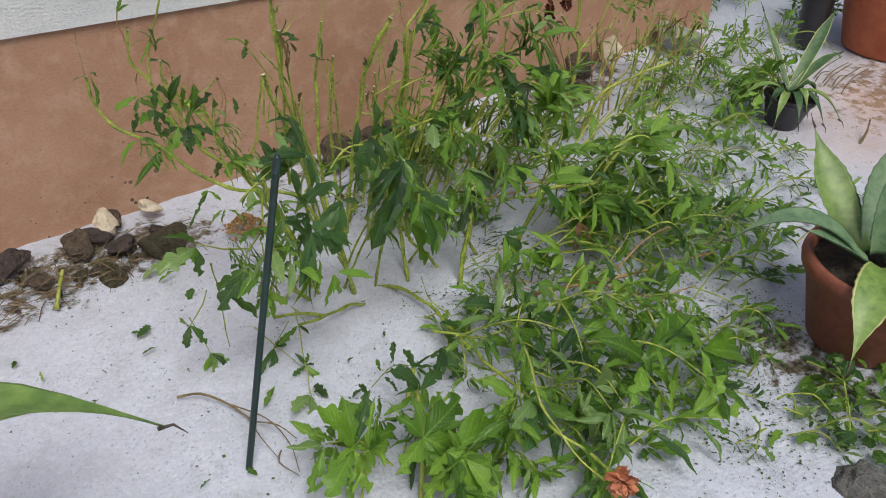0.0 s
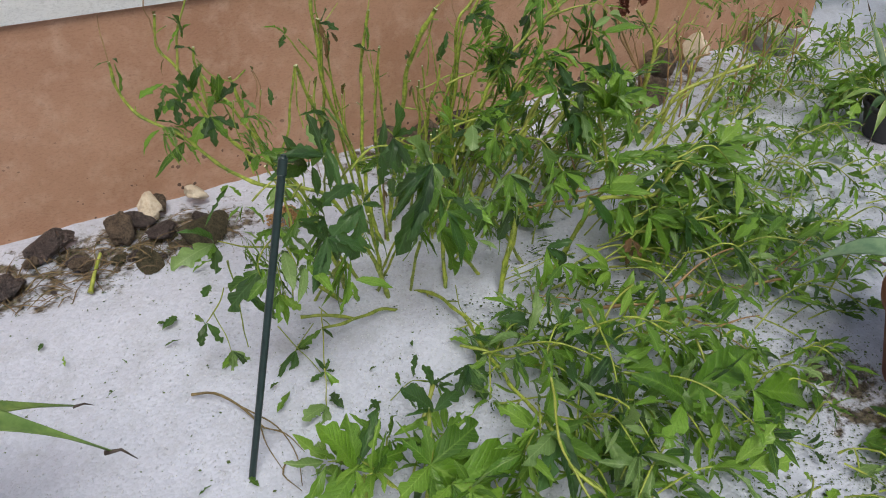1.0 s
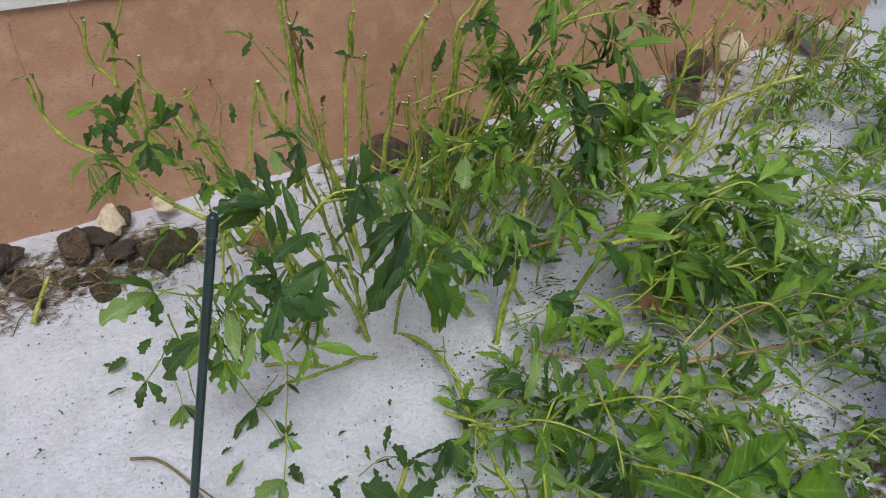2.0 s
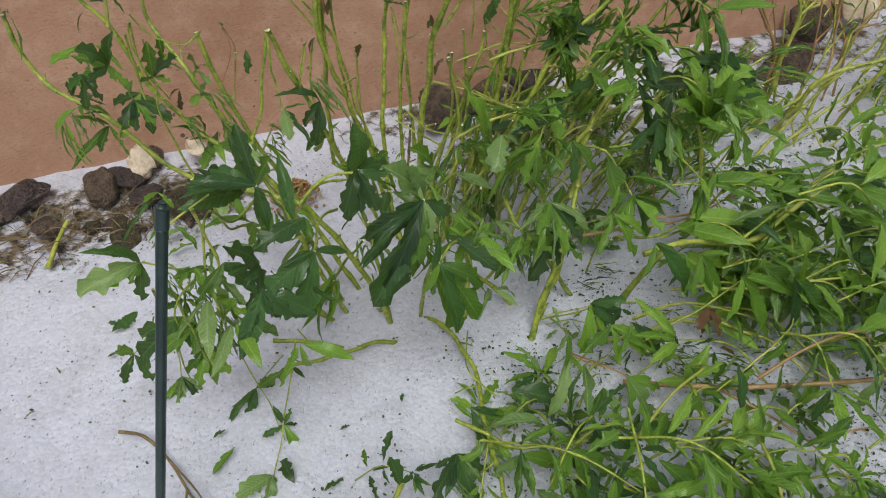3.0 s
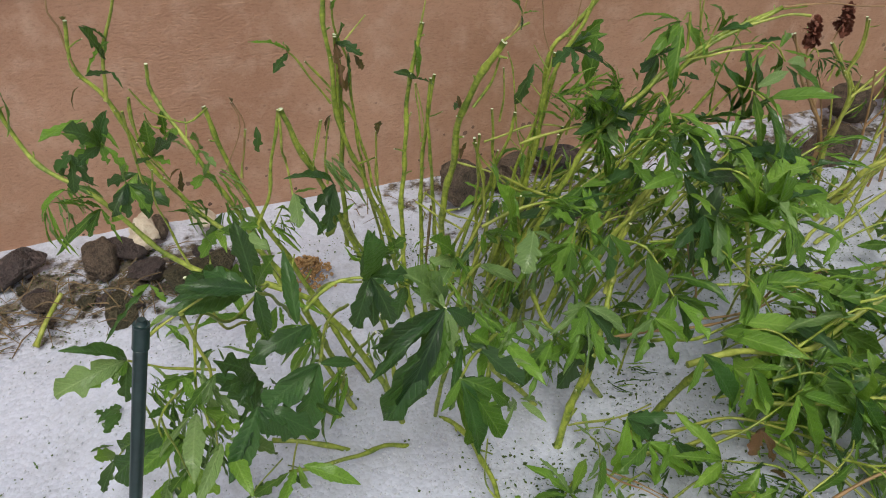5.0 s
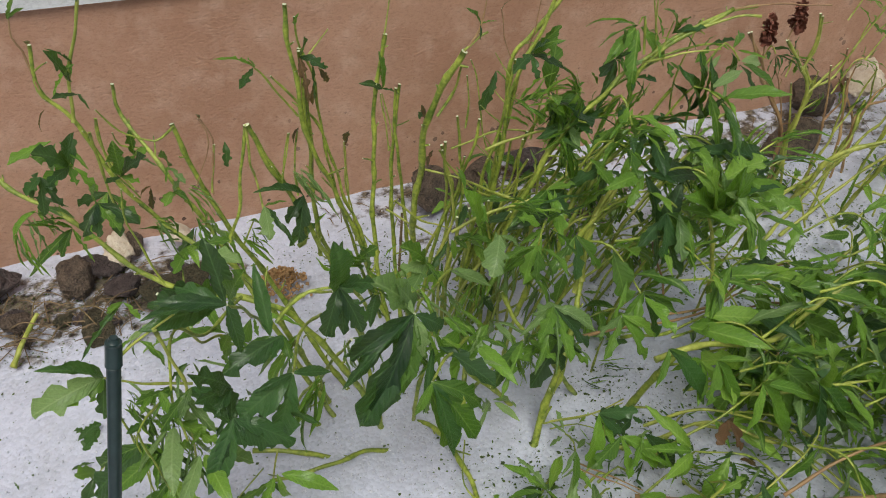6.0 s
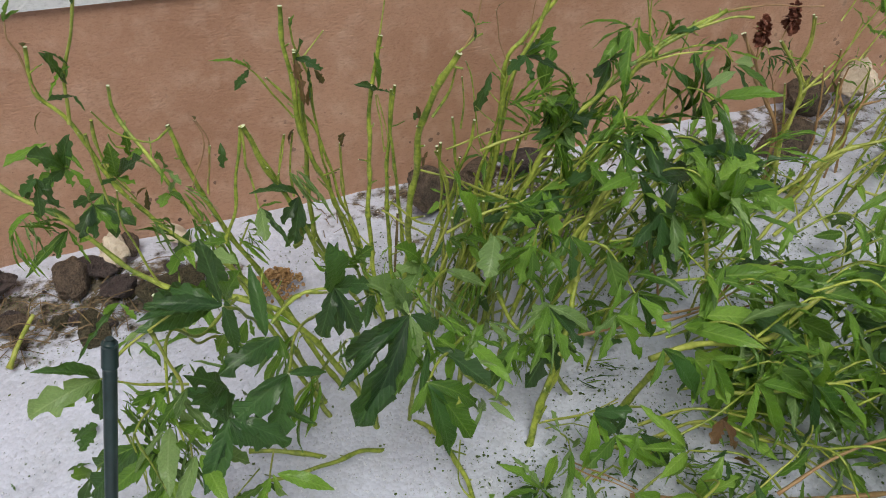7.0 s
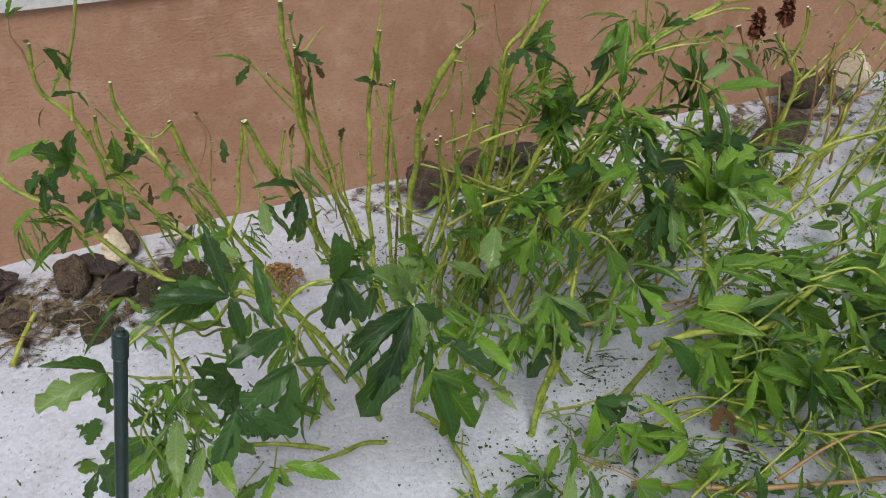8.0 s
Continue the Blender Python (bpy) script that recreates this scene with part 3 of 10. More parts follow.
stem(clump_left, ((0.666, 1.45, 0.296), (0.623, 1.4, 0.387), (0.595, 1.35, 0.435), (0.578, 1.35, 0.495), (0.565, 1.35, 0.535)), 0.0026, 0.002, STEM_YELLOW)
stem(clump_left, ((0.557, 1.28, 0.433), (0.491, 1.26, 0.369), (0.525, 1.24, 0.303), (0.509, 1.22, 0.273)), 0.002, 0.0013)
stem(clump_left, ((0.696, 1.4, 0.372), (0.67, 1.3, 0.515), (0.647, 1.24, 0.587)), 0.003, 0.002)
leaf(clump_left, (0.647, 1.24, 0.587), (0.549, 1.25, 0.585), 0.82, "dark", 5, up=(0.1, -0.5, 0.8))
leaf(clump_left, (0.647, 1.24, 0.587), (0.567, 1.25, 0.609), 0.9, "dark", 0, up=(0.1, -0.5, 0.8))
leaf(clump_left, (0.647, 1.24, 0.587), (0.595, 1.27, 0.607), 0.98, "dark", 2, up=(0.1, -0.5, 0.8))
leaf(clump_left, (0.647, 1.24, 0.587), (0.65, 1.23, 0.515), 0.82, "dark", 0, up=(0.1, -0.5, 0.8))
leaf(clump_left, (0.647, 1.24, 0.587), (0.639, 1.28, 0.661), 0.74, "dark", 4, up=(0.1, -0.5, 0.8))
stem(clump_left, ((0.778, 1.42, 0.361), (0.727, 1.3, 0.446), (0.705, 1.21, 0.476)), 0.003, 0.002)
leaf(clump_left, (0.705, 1.21, 0.476), (0.62, 1.2, 0.422), 0.94, "dark", 2, up=(0.1, -0.5, 0.8))
leaf(clump_left, (0.705, 1.21, 0.476), (0.666, 1.2, 0.36), 0.82, "dark", 4, up=(0.1, -0.5, 0.8))
leaf(clump_left, (0.705, 1.21, 0.476), (0.754, 1.22, 0.449), 0.9, "dark", 0, up=(0.1, -0.5, 0.8))
leaf(clump_left, (0.705, 1.21, 0.476), (0.653, 1.2, 0.471), 0.74, "dark", 0, up=(0.1, -0.5, 0.8))
leaf(clump_left, (0.619, 1.2, 0.423), (0.573, 1.18, 0.326), 0.74, "dark", 5, up=(0.1, -0.5, 0.8))
leaf(clump_left, (0.619, 1.2, 0.423), (0.649, 1.22, 0.357), 0.9, "dark", 6, up=(0.1, -0.5, 0.8))
leaf(clump_left, (0.619, 1.2, 0.423), (0.627, 1.24, 0.448), 0.9, "dark", 6, up=(0.1, -0.5, 0.8))
leaf(clump_left, (0.619, 1.2, 0.423), (0.581, 1.25, 0.456), 0.82, "dark", 6, up=(0.1, -0.5, 0.8))
leaf(clump_left, (0.69, 1.28, 0.48), (0.618, 1.26, 0.452), 0.9, "mid", 1, up=(0.1, -0.5, 0.8))
leaf(clump_left, (0.69, 1.28, 0.48), (0.706, 1.26, 0.461), 0.98, "mid", 0, up=(0.1, -0.5, 0.8))
leaf(clump_left, (0.69, 1.28, 0.48), (0.691, 1.35, 0.55), 0.74, "dark", 0, up=(0.1, -0.5, 0.8))
leaf(clump_left, (0.481, 1.6, 0.594), (0.437, 1.57, 0.64), 0.98, "mid", 2, up=(0.1, -0.5, 0.8))
leaf(clump_left, (0.481, 1.6, 0.594), (0.434, 1.57, 0.586), 0.9, "mid", 3, up=(0.1, -0.5, 0.8))
leaf(clump_left, (0.481, 1.6, 0.594), (0.491, 1.62, 0.637), 0.9, "dark", 2, up=(0.1, -0.5, 0.8))
leaf(clump_left, (0.481, 1.6, 0.594), (0.504, 1.58, 0.557), 0.82, "mid", 4, up=(0.1, -0.5, 0.8))
leaf(clump_left, (0.517, 1.58, 0.553), (0.549, 1.55, 0.506), 0.82, "mid", 4, up=(0.1, -0.5, 0.8))
leaf(clump_left, (0.517, 1.58, 0.553), (0.467, 1.55, 0.497), 0.9, "mid", 2, up=(0.1, -0.5, 0.8))
leaf(clump_left, (0.517, 1.58, 0.553), (0.519, 1.54, 0.498), 0.82, "dark", 4, up=(0.1, -0.5, 0.8))
leaf(clump_left, (0.517, 1.58, 0.553), (0.472, 1.58, 0.539), 0.82, "dark", 3, up=(0.1, -0.5, 0.8))
leaf(clump_left, (0.56, 1.66, 0.558), (0.534, 1.62, 0.559), 0.98, "mid", 2, up=(0.1, -0.5, 0.8))
leaf(clump_left, (0.56, 1.66, 0.558), (0.581, 1.62, 0.583), 0.9, "mid", 6, up=(0.1, -0.5, 0.8))
leaf(clump_left, (0.56, 1.66, 0.558), (0.564, 1.65, 0.609), 0.82, "mid", up=(0.1, -0.5, 0.8))
leaf(clump_left, (0.56, 1.66, 0.558), (0.589, 1.65, 0.537), 0.82, "torn", up=(0.1, -0.5, 0.8))
leaf(clump_left, (0.605, 1.6, 0.517), (0.591, 1.55, 0.529), 0.82, "bright", up=(0.1, -0.5, 0.8))
leaf(clump_left, (0.605, 1.6, 0.517), (0.624, 1.55, 0.531), 0.82, "mid", up=(0.1, -0.5, 0.8))
leaf(clump_left, (0.605, 1.6, 0.517), (0.619, 1.6, 0.541), 0.82, "torn", up=(0.1, -0.5, 0.8))
leaf(clump_left, (0.611, 1.55, 0.447), (0.579, 1.5, 0.44), 0.82, "mid", up=(0.1, -0.5, 0.8))
leaf(clump_left, (0.611, 1.55, 0.447), (0.642, 1.5, 0.46), 0.82, "mid", up=(0.1, -0.5, 0.8))
leaf(clump_left, (0.611, 1.55, 0.447), (0.618, 1.48, 0.456), 0.82, "bright", up=(0.1, -0.5, 0.8))
leaf(clump_left, (0.611, 1.55, 0.447), (0.679, 1.5, 0.432), 0.82, "torn", up=(0.1, -0.5, 0.8))
leaf(clump_left, (0.611, 1.55, 0.447), (0.671, 1.55, 0.441), 0.82, "mid", up=(0.1, -0.5, 0.8))
leaf(clump_left, (0.77, 1.75, 0.627), (0.708, 1.72, 0.666), 0.57, "mid", 7, up=(0.1, -0.5, 0.8))
leaf(clump_left, (0.77, 1.75, 0.627), (0.738, 1.7, 0.619), 0.74, "dark", 4, up=(0.1, -0.5, 0.8))
leaf(clump_left, (0.77, 1.75, 0.627), (0.761, 1.72, 0.657), 0.82, "mid", up=(0.1, -0.5, 0.8))
leaf(clump_left, (0.733, 1.56, 0.485), (0.764, 1.5, 0.441), 0.57, "dark", 5, up=(0.1, -0.5, 0.8))
leaf(clump_left, (0.733, 1.56, 0.485), (0.768, 1.55, 0.493), 0.57, "mid", up=(0.1, -0.5, 0.8))
leaf(clump_left, (0.733, 1.56, 0.485), (0.728, 1.5, 0.463), 0.82, "torn", up=(0.1, -0.5, 0.8))
leaf(clump_left, (0.517, 1.65, 0.726), (0.491, 1.64, 0.757), 0.66, "dark", 7, up=(0.1, -0.5, 0.8))
leaf(clump_left, (0.517, 1.65, 0.726), (0.514, 1.63, 0.717), 0.82, "mid", up=(0.1, -0.5, 0.8))
leaf(clump_left, (0.517, 1.65, 0.726), (0.48, 1.64, 0.683), 0.66, "mid", up=(0.1, -0.5, 0.8))
leaf(clump_left, (0.459, 1.65, 0.799), (0.477, 1.65, 0.831), 0.82, "mid", up=(0.1, -0.5, 0.8))
leaf(clump_left, (0.459, 1.65, 0.799), (0.485, 1.64, 0.815), 0.82, "mid", up=(0.1, -0.5, 0.8))
leaf(clump_left, (0.548, 1.64, 0.813), (0.553, 1.64, 0.85), 0.66, "dark", up=(0.1, -0.5, 0.8))
leaf(clump_left, (0.548, 1.64, 0.813), (0.566, 1.64, 0.852), 0.66, "mid", up=(0.1, -0.5, 0.8))
leaf(clump_left, (0.419, 1.58, 0.568), (0.419, 1.57, 0.6), 0.82, "dark", up=(0.1, -0.5, 0.8))
leaf(clump_left, (0.419, 1.58, 0.568), (0.464, 1.56, 0.553), 0.57, "dark", up=(0.1, -0.5, 0.8))
leaf(clump_left, (0.419, 1.58, 0.568), (0.439, 1.58, 0.607), 0.82, "dark", up=(0.1, -0.5, 0.8))
leaf(clump_left, (0.459, 1.55, 0.523), (0.412, 1.53, 0.561), 0.66, "mid", up=(0.1, -0.5, 0.8))
leaf(clump_left, (0.459, 1.55, 0.523), (0.383, 1.54, 0.462), 0.49, "mid", up=(0.1, -0.5, 0.8))
leaf(clump_left, (0.459, 1.55, 0.523), (0.435, 1.53, 0.492), 0.82, "mid", up=(0.1, -0.5, 0.8))
leaf(clump_left, (0.459, 1.55, 0.523), (0.477, 1.52, 0.477), 0.66, "bright", up=(0.1, -0.5, 0.8))
leaf(clump_left, (0.699, 1.7, 0.53), (0.694, 1.68, 0.493), 0.82, "dark", 3, up=(0.1, -0.5, 0.8))
leaf(clump_left, (0.508, 1.44, 0.459), (0.486, 1.42, 0.462), 0.82, "mid", up=(0.1, -0.5, 0.8))
leaf(clump_left, (0.508, 1.44, 0.459), (0.436, 1.4, 0.404), 0.49, "dark", 7, up=(0.1, -0.5, 0.8))
leaf(clump_left, (0.508, 1.44, 0.459), (0.525, 1.42, 0.438), 0.82, "mid", up=(0.1, -0.5, 0.8))
leaf(clump_left, (0.56, 1.22, 0.375), (0.567, 1.2, 0.311), 0.41, "torn", 7, up=(0.1, -0.5, 0.8))
leaf(clump_left, (0.56, 1.22, 0.375), (0.553, 1.2, 0.416), 0.66, "mid", up=(0.1, -0.5, 0.8))
leaf(clump_left, (0.56, 1.22, 0.375), (0.582, 1.22, 0.412), 0.49, "bright", up=(0.1, -0.5, 0.8))
leaf(clump_left, (0.56, 1.22, 0.375), (0.543, 1.2, 0.336), 0.41, "torn", up=(0.1, -0.5, 0.8))
leaf(clump_left, (0.557, 1.28, 0.433), (0.572, 1.24, 0.368), 0.57, "torn", up=(0.1, -0.5, 0.8))
leaf(clump_left, (0.557, 1.28, 0.433), (0.524, 1.24, 0.425), 0.82, "mid", up=(0.1, -0.5, 0.8))
leaf(clump_left, (0.557, 1.28, 0.433), (0.575, 1.24, 0.437), 0.49, "torn", up=(0.1, -0.5, 0.8))
leaf(clump_left, (0.557, 1.28, 0.433), (0.509, 1.26, 0.442), 0.82, "mid", up=(0.1, -0.5, 0.8))
leaf(clump_left, (0.557, 1.28, 0.433), (0.596, 1.22, 0.394), 0.49, "torn", up=(0.1, -0.5, 0.8))
leaf(clump_left, (0.504, 1.26, 0.363), (0.545, 1.22, 0.3), 0.41, "dark", 7, up=(0.1, -0.5, 0.8))
leaf(clump_left, (0.504, 1.26, 0.363), (0.53, 1.24, 0.326), 0.82, "mid", up=(0.1, -0.5, 0.8))
leaf(clump_left, (0.504, 1.26, 0.363), (0.483, 1.24, 0.311), 0.82, "mid", up=(0.1, -0.5, 0.8))
leaf(clump_left, (0.504, 1.26, 0.363), (0.436, 1.28, 0.32), 0.74, "mid", 3, up=(0.1, -0.5, 0.8))
leaf(clump_left, (0.504, 1.26, 0.363), (0.42, 1.26, 0.29), 0.98, "dark", 2, up=(0.1, -0.5, 0.8))
leaf(clump_left, (0.522, 1.24, 0.304), (0.489, 1.22, 0.283), 0.82, "mid", up=(0.1, -0.5, 0.8))
leaf(clump_left, (0.522, 1.24, 0.304), (0.524, 1.22, 0.236), 0.82, "mid", up=(0.1, -0.5, 0.8))
leaf(clump_left, (0.522, 1.24, 0.304), (0.499, 1.2, 0.267), 0.82, "mid", up=(0.1, -0.5, 0.8))
leaf(clump_left, (0.522, 1.24, 0.304), (0.55, 1.2, 0.28), 0.82, "bright", up=(0.1, -0.5, 0.8))
whorl(clump_left, (0.372, 1.62, 0.698), (-0.3, -0.4, -0.2), 0.065, 3, "mid")
whorl(clump_left, (0.424, 1.57, 0.559), (0, -0.4, -0.6), 0.065, 4, "mid")
whorl(clump_left, (0.465, 1.64, 0.622), (-0.2, -0.4, -0.3), 0.065, 3, "mid")
whorl(clump_left, (0.625, 1.64, 0.422), (0.1, -0.4, -0.2), 0.065, 4, "torn")
whorl(clump_left, (0.678, 1.46, 0.359), (0.2, -0.4, -0.4), 0.065, 4, "mid")
whorl(clump_left, (0.612, 1.45, 0.426), (0, -0.4, -0.6), 0.065, 4, "mid")
whorl(clump_left, (0.586, 1.3, 0.455), (0, -0.4, -0.5), 0.065, 4, "torn")
whorl(clump_left, (0.538, 1.28, 0.441), (0, -0.4, -0.6), 0.065, 4, "mid")
whorl(clump_left, (0.548, 1.25, 0.403), (0.1, -0.4, -0.7), 0.08, 6, "torn", broad=1.1)
whorl(clump_left, (0.575, 1.21, 0.381), (0.1, -0.4, -0.8), 0.08, 6, "torn", broad=1.1)
whorl(clump_left, (0.525, 1.24, 0.366), (0, -0.4, -0.5), 0.07, 5, "mid", broad=1.1)
whorl(clump_left, (0.645, 1.26, 0.407), (0.1, -0.4, -0.5), 0.09, 5, "dark", broad=1.1)
whorl(clump_left, (0.641, 1.38, 0.411), (-0.2, -0.4, -0.2), 0.08, 4, "mid", broad=1.1)
whorl(clump_left, (0.517, 1.38, 0.445), (-0.2, -0.4, -0.4), 0.06, 4, "mid", broad=1.1)
whorl(clump_left, (0.657, 1.18, 0.331), (0.1, -0.4, -0.4), 0.07, 4, "mid", broad=1.1)
leaf(clump_left, (0.575, 1.6, 0.536), (0.557, 1.59, 0.526), 1.2, "brown")
leaf(clump_left, (0.574, 1.6, 0.533), (0.569, 1.59, 0.501), 0.9, "brown")
leaf(clump_left, (0.468, 1.62, 0.679), (0.456, 1.61, 0.65), 0.5, "brown")
leaf(clump_left, (0.668, 1.7, 0.579), (0.664, 1.69, 0.593), 1.0, "brown")
leaf(clump_left, (0.517, 1.6, 0.615), (0.513, 1.59, 0.629), 1.0, "brown")
leaf(clump_left, (0.471, 1.65, 0.761), (0.472, 1.64, 0.771), 1.5, "brown")


# ---- the upright stripped stems ----
clump_middle = thing("plant", (1.0, 1.68, 0), "tall plant stripped to bare green stems by hail", "plant", "storm-beaten plants")
stem(clump_middle, ((0.962, 1.687, -0.01), (0.939, 1.72, 0.079), (0.914, 1.72, 0.231), (0.874, 1.71, 0.38), (0.838, 1.7, 0.498), (0.829, 1.7, 0.605), (0.826, 1.7, 0.679), (0.828, 1.7, 0.746)), 0.006, 0.0042)
stem(clump_middle, ((0.931, 1.754, -0.01), (0.88, 1.75, 0.152), (0.842, 1.74, 0.261), (0.836, 1.72, 0.412), (0.838, 1.71, 0.492), (0.837, 1.7, 0.603), (0.84, 1.7, 0.667)), 0.0052, 0.0035)
stem(clump_middle, ((0.949, 1.748, -0.01), (0.898, 1.74, 0.245), (0.871, 1.72, 0.426), (0.86, 1.72, 0.545), (0.86, 1.72, 0.599), (0.846, 1.72, 0.661), (0.843, 1.72, 0.716)), 0.0042, 0.0021)
stem(clump_middle, ((0.957, 1.702, -0.01), (0.949, 1.74, 0.139), (0.953, 1.76, 0.244), (0.965, 1.78, 0.356), (0.982, 1.79, 0.498), (0.997, 1.79, 0.579), (1.009, 1.79, 0.63)), 0.006, 0.0042)
stem(clump_middle, ((1.007, 1.79, 0.629), (1.016, 1.79, 0.665), (1.025, 1.79, 0.723)), 0.0017, 0.0014, STEM_YELLOW)
stem(clump_middle, ((0.982, 1.688, -0.01), (0.988, 1.74, 0.189), (0.997, 1.76, 0.347), (1.011, 1.77, 0.454), (1.025, 1.77, 0.539)), 0.0052, 0.0035)
stem(clump_middle, ((0.996, 1.79, 0.515), (1.004, 1.78, 0.465), (1.007, 1.77, 0.414)), 0.0014, 0.0014, STEM_YELLOW)
stem(clump_middle, ((1.007, 1.726, -0.01), (1.009, 1.68, 0.23), (1.012, 1.62, 0.461), (1.019, 1.59, 0.566), (1.036, 1.56, 0.642), (1.061, 1.54, 0.701)), 0.0073, 0.006)
stem(clump_middle, ((1.061, 1.54, 0.701), (1.085, 1.54, 0.733), (1.097, 1.54, 0.787)), 0.0021, 0.0014, STEM_RED)
stem(clump_middle, ((1.027, 1.57, 0.581), (1.056, 1.57, 0.621), (1.064, 1.56, 0.668)), 0.0028, 0.0021)
stem(clump_middle, ((1.06, 1.54, 0.702), (1.085, 1.54, 0.72), (1.098, 1.54, 0.725)), 0.0024, 0.0021, STEM_YELLOW)
stem(clump_middle, ((0.912, 1.78, 0.285), (0.914, 1.78, 0.365), (0.915, 1.78, 0.427)), 0.0021, 0.0021, STEM_YELLOW)
stem(clump_middle, ((1.046, 1.773, -0.01), (1.042, 1.7, 0.194), (1.091, 1.7, 0.278), (1.099, 1.7, 0.33), (1.09, 1.7, 0.386), (1.08, 1.7, 0.438)), 0.0045, 0.0028, STEM_YELLOW)
stem(clump_middle, ((1.075, 1.672, -0.01), (1.076, 1.66, 0.164), (1.11, 1.68, 0.259), (1.12, 1.7, 0.356), (1.111, 1.7, 0.493)), 0.0045, 0.0028)
stem(clump_middle, ((1.095, 1.665, -0.01), (1.11, 1.64, 0.214), (1.142, 1.66, 0.307), (1.173, 1.67, 0.362), (1.198, 1.68, 0.478), (1.206, 1.68, 0.593), (1.245, 1.68, 0.641), (1.292, 1.67, 0.706)), 0.0063, 0.0042)
stem(clump_middle, ((1.122, 1.655, -0.01), (1.13, 1.64, 0.208), (1.155, 1.66, 0.289), (1.188, 1.68, 0.427), (1.217, 1.68, 0.54), (1.225, 1.68, 0.594)), 0.0049, 0.0028)
stem(clump_middle, ((1.144, 1.646, -0.01), (1.15, 1.64, 0.175), (1.193, 1.66, 0.251), (1.249, 1.66, 0.334), (1.297, 1.65, 0.389)), 0.0052, 0.0035)
stem(clump_middle, ((1.152, 1.634, -0.01), (1.179, 1.62, 0.167), (1.206, 1.62, 0.248), (1.265, 1.62, 0.356), (1.301, 1.6, 0.461)), 0.0056, 0.0035)
stem(clump_middle, ((1.046, 1.7, 0.392), (1.118, 1.66, 0.373), (1.203, 1.6, 0.344)), 0.0024, 0.0021, STEM_YELLOW)
stem(clump_middle, ((0.972, 1.72, 0.303), (1.009, 1.68, 0.287), (1.056, 1.66, 0.252)), 0.0024, 0.0021, STEM_YELLOW)
stem(clump_middle, ((1.099, 1.7, 0.426), (1.187, 1.68, 0.46), (1.25, 1.66, 0.45)), 0.0024, 0.0021, STEM_YELLOW)
stem(clump_middle, ((0.979, 1.699, -0.01), (0.995, 1.72, 0.157), (1.009, 1.74, 0.272)), 0.0035, 0.0028, BARK)
stem(clump_middle, ((1.135, 1.72, 0.452), (1.14, 1.72, 0.511), (1.137, 1.72, 0.56)), 0.0021, 0.0014)
stem(clump_middle, ((1.206, 1.68, 0.593), (1.19, 1.68, 0.642), (1.181, 1.68, 0.694)), 0.0014, 0.001, STEM_RED)
stem(clump_middle, ((1.235, 1.68, 0.603), (1.233, 1.66, 0.654), (1.244, 1.66, 0.711)), 0.0017, 0.001, STEM_RED)
stem(clump_middle, ((1.195, 1.7, 0.321), (1.184, 1.74, 0.418), (1.176, 1.76, 0.519), (1.16, 1.76, 0.568)), 0.0021, 0.0014)
stem(clump_middle, ((1.299, 1.68, 0.44), (1.302, 1.7, 0.537)), 0.0021, 0.0021, STEM_YELLOW)
stem(clump_middle, ((0.717, 1.4, 0.401), (0.746, 1.32, 0.502), (0.778, 1.27, 0.54)), 0.003, 0.002)
leaf(clump_middle, (0.778, 1.27, 0.54), (0.801, 1.29, 0.602), 0.9, "dark", 0, up=(0.1, -0.5, 0.8))
leaf(clump_middle, (0.778, 1.27, 0.54), (0.832, 1.27, 0.537), 1.07, "dark", 3, up=(0.1, -0.5, 0.8))
leaf(clump_middle, (0.778, 1.27, 0.54), (0.763, 1.24, 0.49), 0.98, "dark", 3, up=(0.1, -0.5, 0.8))
leaf(clump_middle, (0.778, 1.27, 0.54), (0.811, 1.24, 0.501), 0.98, "dark", 6, up=(0.1, -0.5, 0.8))
stem(clump_middle, ((1.024, 1.5, 0.314), (0.918, 1.32, 0.44), (0.87, 1.22, 0.514)), 0.003, 0.002)
leaf(clump_middle, (0.87, 1.22, 0.514), (0.777, 1.2, 0.483), 0.66, "dark", 3, up=(0.1, -0.5, 0.8))
leaf(clump_middle, (0.87, 1.22, 0.514), (0.759, 1.18, 0.455), 0.57, "dark", 5, up=(0.1, -0.5, 0.8))
leaf(clump_middle, (0.87, 1.22, 0.514), (0.778, 1.17, 0.386), 0.61, "dark", 4, up=(0.1, -0.5, 0.8))
leaf(clump_middle, (0.87, 1.22, 0.514), (0.818, 1.18, 0.415), 0.74, "mid", 4, up=(0.1, -0.5, 0.8))
leaf(clump_middle, (0.87, 1.22, 0.514), (0.797, 1.18, 0.393), 0.49, "dark", 3, up=(0.1, -0.5, 0.8))
leaf(clump_middle, (0.87, 1.22, 0.514), (0.908, 1.22, 0.476), 1.07, "dark", 6, up=(0.1, -0.5, 0.8))
leaf(clump_middle, (0.87, 1.22, 0.514), (0.873, 1.2, 0.453), 0.74, "torn", 3, up=(0.1, -0.5, 0.8))
leaf(clump_middle, (0.87, 1.22, 0.514), (0.845, 1.28, 0.525), 0.9, "torn", 6, up=(0.1, -0.5, 0.8))
leaf(clump_middle, (0.87, 1.22, 0.514), (0.846, 1.18, 0.435), 0.66, "mid", 4, up=(0.1, -0.5, 0.8))
stem(clump_middle, ((0.977, 1.3, 0.355), (0.912, 1.22, 0.412), (0.879, 1.18, 0.422)), 0.003, 0.002)
leaf(clump_middle, (0.879, 1.18, 0.422), (0.898, 1.15, 0.289), 0.74, "dark", 0, up=(0.1, -0.5, 0.8))
